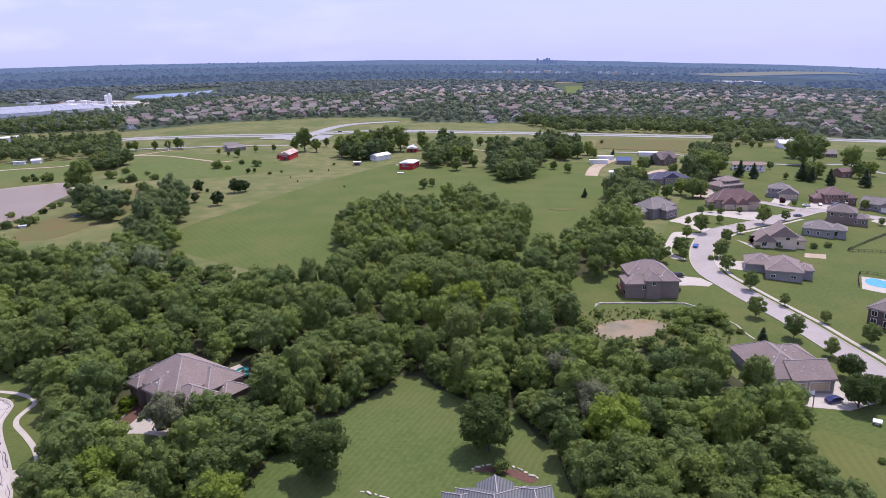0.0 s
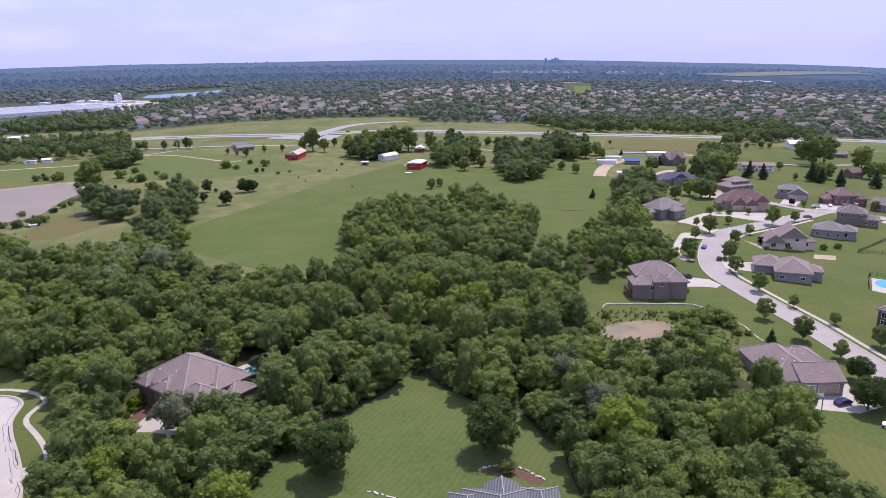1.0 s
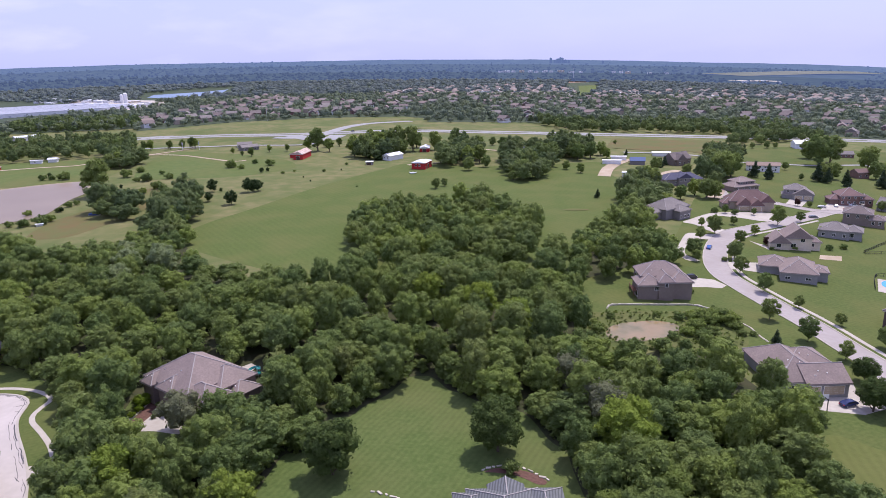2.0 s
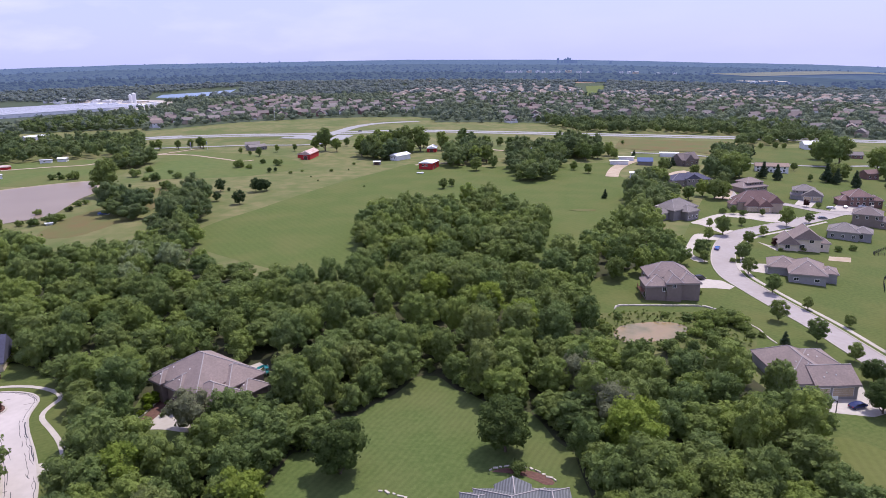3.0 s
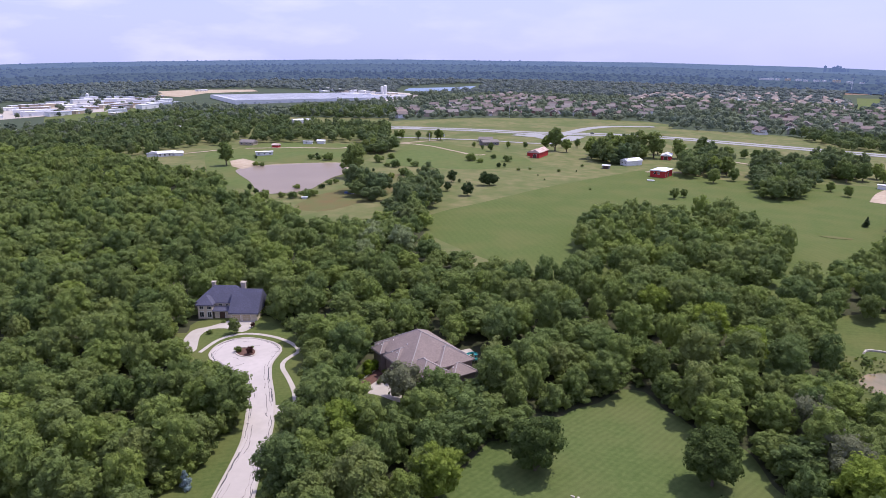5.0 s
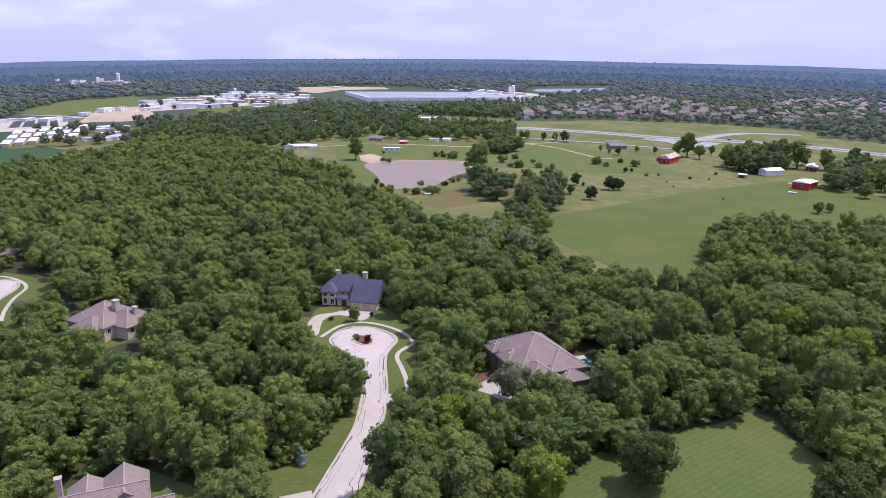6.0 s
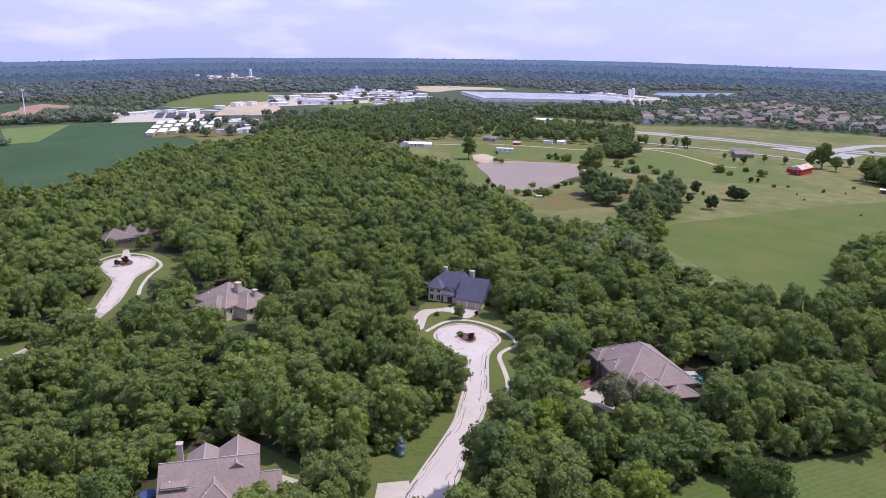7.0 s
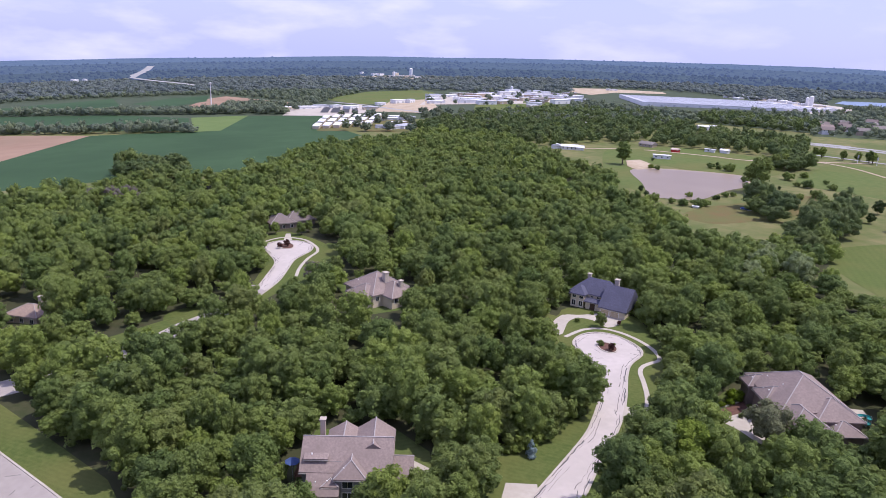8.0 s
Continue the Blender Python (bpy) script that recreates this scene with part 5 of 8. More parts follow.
house(173.4, 425.3, 20.3, "brown house with low hip roofs", [(0, 0, 19, 12, 3.6, 0.5, "hip"), (5, 2, 17, 12, 6.2, 0.45, "hip")], WALL["brown"], ROOF["mauve"], spread(0, "f", 19, 1, 4) + spread(1, "f", 12, 4.2, 3))
house(198.2, 412.3, -23.4, "grey two-storey house with pale drive", [(0, 0, 12, 11, 5.6, 0.5, "hip"), (5, -3, 16, 6, 3.4, 0.6, "gy"), (-1, -1, 6, 6, 3.0, 0.5, "hip")], WALL["grey"], ROOF["grey"], [("garage", 1, "f", 1, 0, 4, 2.3), ("garage", 1, "f", 6, 0, 4, 2.3)] + spread(0, "f", 12, 3.8, 3))
house(218.0, 396.9, -8.7, "brick house with red-brown hip roofs", [(0, 0, 8, 8, 3.4, 0.6, "hip"), (5, -1, 18, 12, 5.6, 0.55, "hip"), (16, -1, 23, 8, 3.6, 0.6, "hip")], WALL["brick"], ROOF["red"], spread(1, "f", 13, 3.6, 4) + spread(1, "f", 13, 0.8, 4) + spread(2, "f", 7, 0.8, 2))
house(238.1, 384.6, -47.2, "pale grey house with a wide white garage", [(0, 0, 13, 11, 3.8, 0.55, "gx"), (10, -2, 19, 9, 3.4, 0.6, "gy")], WALL["grey"], ROOF["grey"], [("garage_white", 1, "f", 1.5, 0, 5, 2.3)] + spread(0, "f", 10, 1, 3))
house(135.4, 444.8, 5.6, "house with dark blue roof and grey walls", [(0, 0, 26, 13, 4, 0.5, "hip"), (9, -1.5, 18, 8, 5.0, 0.6, "gy")], WALL["slate"], ROOF["blue"], spread(0, "f", 26, 1, 5) + spread(1, "f", 9, 2.8, 3))
house(168.4, 532.7, 28.8, "grey house with steep gable on the far street", [(0, 0, 18, 11, 4.8, 0.8, "gx"), (2, -2, 11, 6, 4.6, 0.9, "gy")], WALL["brown"], ROOF["brown"], spread(1, "f", 9, 1, 2) + spread(0, "f", 18, 1, 4))
house(218.4, 516.9, -18.7, "long pale house with tan roof", [(0, 0, 22.7, 9, 4.2, 0.4, "gx")], WALL["white"], ROOF["tanroof"], spread(0, "f", 22, 2.4, 6) + spread(0, "f", 22, 0.2, 5))
house(288.7, 493.5, 10.0, "small brown barn with red roof", [(0, 0, 9.4, 8, 4.5, 0.5, "gx")], WALL["brick"], ROOF["red"], spread(0, "f", 9, 1, 2), name="barn", category="barn", caps=False)
house(322.7, 658.6, -7.1, "white metal farm shed", [(0, 0, 19, 14, 5, 0.35, "gx")], WALL["white"], ROOF["white"], [("door", 0, "f", 6, 0, 4, 3.4)], name="shed", category="shed", caps=False)
house(335.2, 605.7, -13.6, "small brick farmhouse with grey roof", [(0, 0, 12, 9, 3, 0.5, "gx")], WALL["brick"], ROOF["grey"], spread(0, "f", 12, 0.8, 3), caps=False)
# farm
house(-34.4, 505.3, -15.5, "red metal barn with white roof and doors", [(0, 0, 10.5, 16, 4.8, 0.12, "gy")], WALL["red"], ROOF["white"], [("window", 0, "f", 2.5, 2.2, 1.6, 1.3), ("window", 0, "f", 5.2, 2.2, 1.6, 1.3), ("door", 0, "r", 2, 0, 1.2, 2.2), ("door", 0, "r", 6, 0, 3, 3.2)], name="barn", category="barn", caps=False)
house(-61.2, 552.9, -38.4, "white metal shed with gable roof", [(0, 0, 8, 16, 3.8, 0.4, "gy")], WALL["white"], ROOF["white"], [("window", 0, "f", 2, 1.6, 0.9, 0.9), ("window", 0, "f", 5, 1.6, 0.9, 0.9)], name="shed", category="shed", caps=False)
house(-33.2, 599.8, -1.7, "red barn with white roof under trees", [(0, 0, 8, 15, 3.6, 0.35, "gy")], WALL["red"], ROOF["white"], [("door", 0, "f", 2.4, 0, 3, 2.8)], name="barn", category="barn", caps=False)
house(-135.6, 558.3, -5.3, "old red barn with rusty pale roof", [(0, 0, 8, 24, 4.6, 0.6, "gy"), (-6, 10, 0.5, 24, 3.4, 0.4, "gy")], WALL["red"], ROOF["rust"], [("door", 0, "f", 2.6, 0, 3, 3)], name="barn", category="barn", caps=False)
house(-71.2, 526.3, -3.1, "small open grey field shelter", [(0, 0, 5, 4, 2.6, 0.2, "gx")], WALL["slate"], ROOF["white"], [("door", 0, "f", 0.6, 0, 3.6, 2.1)], name="shelter", category="shed", caps=False)
house(-352.9, 480.4, 38.5, "long white trailer by the pond", [(0, 0, 14, 5, 3.4, 0.12, "gx")], WALL["white"], ROOF["white"], spread(0, "f", 14, 1.2, 3, 1.2, 0.9), name="trailer", category="trailer", caps=False)
house(-412.1, 537.1, 7.1, "small house with grey roof among trees", [(0, 0, 14, 9, 3, 0.45, "gx")], WALL["tan"], ROOF["grey"], spread(0, "f", 14, 0.9, 3), caps=False)
house(-371.7, 531.2, 8.0, "small red shed by the track", [(0, 0, 6, 5, 2.6, 0.4, "gx")], WALL["red"], ROOF["rust"], name="shed", category="shed", caps=False)
house(-359.1, 563.8, 8.6, "white camper trailer parked on grass", [(0, 0, 9, 3, 2.9, 0.1, "gx")], WALL["white"], ROOF["white"], [("window", 0, "f", 3, 1.3, 1.4, 0.7)], name="camper", category="trailer", caps=False)
house(-347.4, 569.7, 9.0, "white storage shed on grass", [(0, 0, 7, 5, 2.8, 0.4, "gx")], WALL["white"], ROOF["white"], name="shed", category="shed", caps=False)
house(-429.9, 450.3, 48.2, "long low white-roofed house at the wood's edge", [(0, 0, 15, 9, 3, 0.3, "gx"), (-8, 3, 1, 10, 2.8, 0.35, "gy"), (13, -3, 20, 5, 3, 0.3, "gx")], WALL["white"], ROOF["white"], spread(0, "f", 15, 0.9, 4), caps=False)
house(-486.4, 740.4, -36.0, "white-roofed barn behind the trees", [(0, 0, 9, 26, 4.4, 0.3, "gy")], WALL["white"], ROOF["white"], name="barn", category="barn", caps=False)
house(-207.9, 642.2, 14.3, "small grey-roofed house beside the highway", [(0, 0, 13, 9, 3, 0.4, "gx")], WALL["white"], ROOF["grey"], spread(0, "f", 12, 0.8, 3), caps=False)
house(-195.6, 617.6, 39.0, "low blue-grey roofed house beside the highway", [(0, 0, 16, 10, 3.2, 0.35, "gx")], WALL["slate"], ROOF["grey"], spread(0, "f", 15, 0.8, 3), caps=False)

# ---- distance: woods, houses, works and the far ridge ----
def sector(r0, r1, a0, a1, n=40):
    """A ring sector as a polygon; bearings in degrees from +y to the right."""
    arc = lambda r, u: (r * math.sin(radians(u)), r * math.cos(radians(u)))
    return [arc(r0, a0 + (a1 - a0) * k / n) for k in range(n + 1)] + [arc(r1, a1 - (a1 - a0) * k / n) for k in range(n + 1)]


SUBDIVISION = [[(-392.5, 852.9), (-324.1, 931.8), (-251.3, 971.5), (-198.3, 998.8), (-78.7, 1044.1), (-93.6, 1235.1), (-222.1, 1280.6), (-416.2, 1510.2), (-425.7, 1369.3), (-421.3, 1097.8), (-445.6, 970.0)],
               [(54.3, 879.5), (110.8, 882.1), (142.9, 979.3), (404.7, 1024.2), (380.8, 923.7), (416.9, 788.1), (541.1, 769.5), (1125.5, 1621.6), (895.2, 1798.3), (618.2, 1842.6), (360.3, 1682.0), (194.1, 2092.2), (-98.2, 1862.7), (-200.7, 1495.4), (-83.9, 1200.0), (50.2, 1141.5)]]
OPEN = [[(-383.6, 697.2), (-137.8, 725.2), (-33.8, 792.8), (-40.8, 940.7), (-73.2, 973.6), (-182.9, 962.1), (-299.6, 908.6), (-378.6, 822.2), (-419.0, 763.0)],
        [(-58.9, 736.7), (454.2, 642.8), (541.1, 769.5), (394.1, 756.0), (291.9, 766.6), (166.7, 771.3), (59.8, 782.2), (-64.9, 816.2)],
        [(-888.2, 891.1), (-1016.5, 1088.4), (-1295.7, 1374.6), (-1275.9, 1481.6), (-1127.5, 1570.2), (-857.1, 1442.0), (-706.1, 1452.7), (-699.1, 1528.8), (-594.3, 1258.1), (-690.8, 1179.6), (-682.8, 989.1), (-680.6, 913.8), (-837.1, 940.9)],
        [(-646.3, 1369.3), (-788.4, 1725.7), (-766.3, 1912.9), (-656.5, 2115.7), (-551.3, 1702.1), (-596.7, 1420.8)],
        [(-503.5, 725.3), (-547.5, 815.3), (-496.4, 829.0), (-400.1, 851.5), (-357.3, 759.2), (-401.8, 744.9)],
        [(-506.3, 9.1), (-1240.0, 30.0), (-1500.0, 90.0), (-1490.0, 230.0), (-1440.0, 400.0), (-1390.0, 486.0), (-1102.6, 504.1), (-963.6, 426.5), (-862.2, 430.9), (-677.9, 351.8), (-565.6, 264.7), (-469.8, 85.8)],
        [(-833.5, 345.2), (-1146.3, 596.9), (-1351.4, 788.5), (-1321.6, 953.3), (-1183.5, 976.2), (-1116.0, 1189.7), (-754.3, 806.6), (-748.9, 618.8), (-651.7, 446.6), (-593.2, 399.3), (-649.0, 317.1)],
        [(-2330.9, 503.1), (-2573.8, 583.9), (-3420.5, 834.2), (-3078.9, 767.6), (-2472.8, 578.3), (-1883.5, 588.0), (-1703.1, 524.3)],
        [(-702.0, 903.0), (-631.0, 927.0), (-600.0, 1068.0), (-540.0, 1180.0), (-520.0, 1290.0), (-640.0, 1440.0), (-900.0, 1400.0), (-1000.0, 1200.0)],
        [(304.9, 1987.9), (420.1, 2605.4), (539.2, 2623.3), (369.3, 1828.7), (285.0, 1499.4), (266.2, 1496.2)]]
FAR = [crown_arrays(h, w, 0, 2, 6, 1.6, 1, core=True) for h, w in ((12, 15), (10, 14), (13, 13), (9, 15))]
FARTHER = [crown_arrays(h, w, 0, 1, 4, 2.8, 1, core=True) for h, w in ((12, 30), (11, 26), (14, 32))]
FARTHEST = [crown_arrays(h, w, -2, 1, 1, 3.0, 1) for h, w in ((11, 64), (9, 52), (13, 70))]
FAR_SPOTS = np.concatenate([keep_apart(poly, gap, OPEN, 5000)[:most] for poly, gap, most in zip(SUBDIVISION, (30, 34), (140, 340))])


def beside(stems, spots, gap):
    """Leaves out stems on a house's plot or just before it."""
    r = np.linalg.norm(spots, axis=1, keepdims=True)
    both = np.concatenate([spots, spots * (1 - 8 / r), spots * (1 - 14 / r)])
    d = np.min(np.hypot(stems[:, None, 0] - both[None, :, 0], stems[:, None, 1] - both[None, :, 1]), axis=1)
    return stems[d > gap]


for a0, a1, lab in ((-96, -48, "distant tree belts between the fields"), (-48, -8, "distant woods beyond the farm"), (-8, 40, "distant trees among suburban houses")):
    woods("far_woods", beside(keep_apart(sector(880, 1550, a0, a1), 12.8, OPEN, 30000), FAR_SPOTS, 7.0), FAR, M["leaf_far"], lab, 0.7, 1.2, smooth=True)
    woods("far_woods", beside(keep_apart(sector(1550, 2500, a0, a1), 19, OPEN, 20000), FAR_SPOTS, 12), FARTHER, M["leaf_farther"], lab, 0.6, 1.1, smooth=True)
patch("far_floor", sector(890, 2500, -97, 41), M["far_floor"], 0.02, "dark green ground under the distant trees", "ground")
for k in (0, 1, 4):
    patch("grass_strip", OPEN[k], M["pasture"], 0.08, "rough grass beside the highway", "grass")
BELT = [[(-512.0, 448.1), (-437.5, 443.9), (-449.6, 518.1), (-422.1, 528.5), (-431.5, 558.3), (-371.3, 566.1), (-289.1, 605.6), (-333.3, 699.9), (-392.2, 726.7), (-445.9, 694.4), (-505.8, 752.0), (-562.5, 775.3), (-657.4, 832.2), (-723.8, 641.1)],
        [(263.7, 668.7), (379.8, 727.9), (400.1, 767.9), (300.9, 741.4)]]
YARD_TREES = [[(-486.1, 90.8), (-526.1, 104.7), (-532.1, 119.6), (-512.5, 134.4), (-490.5, 138.0), (-465.3, 126.8), (-465.7, 101.9)], [(-142.8, 296.6), (-158.5, 336.0), (-167.7, 379.3), (-171.4, 411.8), (-160.7, 407.3), (-142.1, 357.1), (-134.2, 313.8), (-132.5, 290.2)], [(-197.8, 357.5), (-203.0, 380.2), (-191.1, 391.0), (-176.5, 363.2), (-177.2, 340.3)], [(-271.0, 520.8), (-304.0, 594.2), (-294.7, 620.7), (-259.0, 549.4), (-258.6, 526.9)], [(167.4, 469.3), (190.8, 516.0), (204.4, 517.7), (187.7, 476.2), (171.1, 452.4)], [(99.0, 397.6), (114.5, 439.0), (124.0, 435.8), (118.9, 402.4), (116.5, 382.8), (97.3, 347.6), (86.6, 352.2)], [(-83.0, 560.0), (-62.0, 548.0), (-47.0, 600.0), (-62.0, 650.0), (-90.0, 630.0)], [(34.0, 500.0), (44.0, 452.0), (62.0, 470.0), (74.0, 540.0), (70.0, 606.0), (48.0, 610.0)],
              [(-12.0, 515.0), (8.0, 515.0), (17.0, 560.0), (14.0, 610.0), (-12.0, 600.0)], [(75.0, 552.0), (93.0, 556.0), (120.0, 604.0), (112.0, 650.0), (84.0, 640.0)], [(186.8, 492.0), (212.0, 540.0), (226.0, 549.0), (236.0, 600.0), (218.0, 600.0), (196.0, 540.0)]]
for b in YARD_TREES:
    woods("farm_trees", keep_apart(b, 8.6, [], 6000), BACK, M["leaf_yard"], "leafy shade trees round the yards", 0.75, 1.4)
BELT += [[(-578.0, 408.0), (-513.0, 448.0), (-482.0, 490.0), (-492.0, 531.0), (-600.0, 640.0), (-690.0, 660.0), (-730.0, 600.0), (-690.0, 505.0), (-630.0, 425.0)],
         [(-692.0, 642.0), (-642.0, 672.0), (-616.0, 736.0), (-700.0, 800.0), (-760.0, 760.0)],
         [(92.4, 885.0), (131.4, 768.0), (214.2, 774.0), (283.0, 772.0), (330.0, 768.0), (390.0, 775.0), (420.0, 880.0), (360.0, 880.0), (200.0, 880.0)],
         [(-529.5, 817.4), (-493.8, 825.8), (-420.2, 834.2), (-398.7, 862.0), (-450.0, 960.0), (-560.0, 960.0), (-590.0, 900.0)]]
for b in BELT:
    woods("tree_belt", keep_apart(b, 10.4, [], 12000), LIGHT, M["leaf_yard"], "broadleaf tree belt beyond the farm", 0.7, 1.2)
HEDGES = [[(-882.5, 45.0), (-882.5, 55.7), (-812.8, 132.7), (-741.2, 221.1), (-764.0, 228.0), (-836.0, 137.0), (-909.0, 57.0), (-909.0, 45.0)],
          [(-1158.8, 76.8), (-1046.8, 202.5), (-923.3, 354.2), (-890.9, 393.9), (-935.0, 414.0), (-968.0, 372.0), (-1084.0, 210.0), (-1198.0, 79.0)],
          [(-975.0, 395.0), (-1010.0, 345.0), (-1075.0, 380.0), (-1060.0, 440.0), (-1010.0, 446.0)]]
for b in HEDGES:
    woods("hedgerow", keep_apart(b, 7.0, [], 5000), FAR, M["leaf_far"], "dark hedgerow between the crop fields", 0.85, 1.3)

HIGHWAY = smooth_line([(-363.5, 728.6), (-312.9, 743.6), (-342.7, 735.2), (-253.9, 747.8), (-180.8, 748.3), (-93.4, 773.5), (-30.0, 776.1), (39.5, 763.5), (161.7, 747.8), (283.3, 743.4), (481.9, 748.4), (556.2, 754.9)], 12)
ribbon("highway", HIGHWAY, 5.5, M["highway"], 0.2, 0, "pale concrete highway carriageway", "road", 8)
ribbon("highway", HIGHWAY, 5.5, M["highway"], 0.2, 0, "pale concrete highway carriageway", "road", -8)
for pts, half, lab in (([(-193.1, 720.5), (-155.3, 719.8), (-141.6, 779.7), (-130.3, 832.8), (-107.7, 871.8), (-60.2, 898.3)], 7, "pale highway slip road"),
                       ([(-178.0, 736.7), (-137.5, 692.2), (-128.1, 740.1)], 9, "pale paved road junction"),
                       ([(-301.7, 645.9), (-251.6, 651.4), (-205.7, 657.4), (-142.5, 660.2), (-132.0, 727.1)], 3, "pale frontage road beside the highway"),
                       ([(58.1, 1116.3), (80.0, 1169.0), (106.9, 1227.4)], 5, "pale street climbing between trees"),
                       ([(-813.8, 557.6), (-756.2, 604.3), (-696.5, 645.7), (-621.2, 676.2)], 5, "pale road beyond the woods"),
                       ([(-1080.8, 557.2), (-991.6, 567.5), (-882.3, 563.2), (-805.8, 571.7)], 5, "pale road past the works"),
                       ([(336.4, 516.6), (331.8, 544.2), (332.4, 561.2), (289.4, 550.2), (253.8, 553.0), (231.8, 555.6), (206.8, 590.8), (180.5, 601.6), (146.5, 605.4)], 2.6, "narrow pale road behind the houses"),
                       ([(454.2, 642.8), (478.4, 742.8), (442.2, 752.7)], 6, "pale road towards the highway")):
    ribbon("road", smooth_line(pts, 6), half, M["highway"], 0.22, 0, lab, "road")
for pts, half, lab in (([(-285.4, 597.5), (-266.8, 601.2), (-240.9, 593.8), (-210.9, 572.3), (-183.4, 552.7), (-175.1, 558.4)], 1.6, "dirt farm track across the meadow"),
                       ([(-390.9, 517.9), (-369.4, 527.9), (-337.6, 540.0), (-308.9, 548.5), (-301.6, 577.4), (-277.4, 599.0), (-248.2, 642.2)], 2.0, "pale gravel farm lane"),
                       ([(-429.5, 461.9), (-413.2, 488.3), (-401.6, 513.0)], 1.8, "pale gravel lane by the woods"),
                       ([(-8.8, 634.6), (8.4, 625.3), (40.8, 604.9), (45.7, 576.7)], 2.2, "gravel drive beside the red barn"),
                       ([(102.7, 477.4), (114.7, 516.5), (134.2, 553.2), (151.7, 567.6)], 4.5, "bare dirt yard drive"), ([(120.0, 399.1), (124.4, 424.3), (132.1, 457.1), (142.7, 480.6), (157.6, 501.8), (165.8, 507.8)], 4.0, "bare dirt lane by the blue-roofed house"), ([(170.3, 469.6), (170.3, 452.4), (165.8, 432.0), (153.3, 405.5)], 4.0, "bare dirt lane behind the houses"), ([(-38.6, 524.8), (-21.4, 533.1), (0.8, 541.8)], 2.0, "gravel drive at the red barn")):
    ribbon("track", smooth_line(pts, 4), half, M["dirt"], 0.15, 0, lab, "track")
for pts, mat, lab in (([(-335.1, 425.4), (-355.1, 448.4), (-353.0, 462.7), (-332.4, 451.7), (-319.0, 432.7), (-320.0, 417.9)], "dirt", "bare sandy bank above the pond"), ([(55.7, 366.0), (62.5, 369.2), (71.7, 368.1), (70.5, 365.2), (61.5, 363.4)], "brownfield", "bare earth patch in the grass"),
                      ([(124.7, 435.8), (135.0, 466.1), (143.1, 473.6), (134.2, 440.6)], "dirt", "heap of bare tan soil"), ([(-1144.6, 1215.3), (-1286.8, 1373.7), (-1236.7, 1454.8), (-1087.5, 1491.6), (-1020.0, 1419.0), (-1092.6, 1318.6), (-1043.6, 1177.2)], "dirt", "distant bare graded earth"),
                      ([(-267.2, 2207.1), (-282.1, 2414.0), (-80.1, 2490.5), (-69.3, 2326.8)], "tilled", "distant bare brown strip of field"), ([(358.7, 2303.7), (435.2, 2699.8), (562.9, 2717.9), (497.5, 2438.5)], "tilled", "distant bare earth on a hill"),
                      ([(271.7, 1541.5), (360.5, 2077.6), (436.5, 2137.6), (349.1, 1763.4), (267.1, 1454.5)], "meadow", "distant yellow green hillside"), ([(137.9, 635.7), (159.6, 710.4), (269.3, 705.9), (223.6, 596.6), (206.4, 619.7), (166.0, 622.5)], "brownfield", "tan rough grass beside the highway"),
                      ([(-688.0, 1221.1), (-854.9, 1535.0), (-753.6, 1532.5), (-615.0, 1445.7), (-517.0, 1230.4), (-558.2, 1167.8)], "concrete", "pale works yard beside the warehouse"), ([(-943.2, 648.5), (-1083.3, 768.3), (-1109.4, 885.5), (-1113.5, 1045.9), (-1002.5, 1077.9), (-876.4, 943.3), (-886.5, 833.6), (-915.8, 731.4)], "concrete", "pale yards of the distant works"), ([(-785.0, 730.4), (-965.6, 902.5), (-897.8, 900.9), (-802.9, 845.2), (-751.9, 751.6)], "meadow", "green field by the works"), ([(-878.5, 380.2), (-1010.2, 456.7), (-991.6, 567.5), (-851.5, 496.2), (-825.1, 437.3)], "concrete", "pale paved works yard"),
                      ([(-678.4, 331.6), (-804.0, 409.7), (-783.2, 518.1), (-653.4, 443.8), (-614.2, 406.2)], "brownfield", "worn ground of the storage yard"), ([(-864.1, 512.9), (-1037.8, 650.9), (-1055.5, 748.6), (-831.0, 610.1), (-813.8, 557.6)], "dirt", "bare earth works yard")):
    patch("ground_patch", pts, M[mat], 0.16, lab, "ground")


def ridge_z(x, y):
    """Height of the far wooded ridge."""
    r, a = math.hypot(x, y), math.degrees(math.atan2(x, y))
    u = max(0.0, min(1.0, (r - 2450) / 2450))
    fold = noise.noise((x / 520, y / 520, 0)) * 5 * math.sin(math.pi * u)
    crest = (noise.noise((a / 9, 7.5, 0)) * 6 + noise.noise((a / 1.3, 2.5, 0)) * 2.0) * u ** 3
    return gz(x, y) + 3 + fold + crest


def warehouse(x, y, yaw, w, d, h, wall, roof, label, doors=3, lines=0):
    t = new("warehouse")
    tagged(t, label, "warehouse")
    t.matrix_basis = place(None, x, y, radians(yaw))
    if math.hypot(x, y) > 2450:
        t.location.z = ridge_z(x, y) + 2
    part("wall", boxes((0, 0, -2, w, d, h)), wall, t)
    r = part("roof", boxes((-0.4, -0.4, h, w + 0.4, d + 0.4, h + 0.5)), roof, t)
    for k in range(lines):
        part("skylight_strip", boxes((w * 0.03, d * (k + 0.5) / lines - 0.7, h + 0.5, w * 0.97, d * (k + 0.5) / lines + 0.7, h + 0.9)), M["grey_metal"], r)
    for k in range(doors):
        u = w * (k + 0.5) / doors
        part("door", boxes((u - 1.8, -0.12, 0, u + 1.8, 0.1, min(4, h * 0.6))), M["grey_metal"], t)
    return t


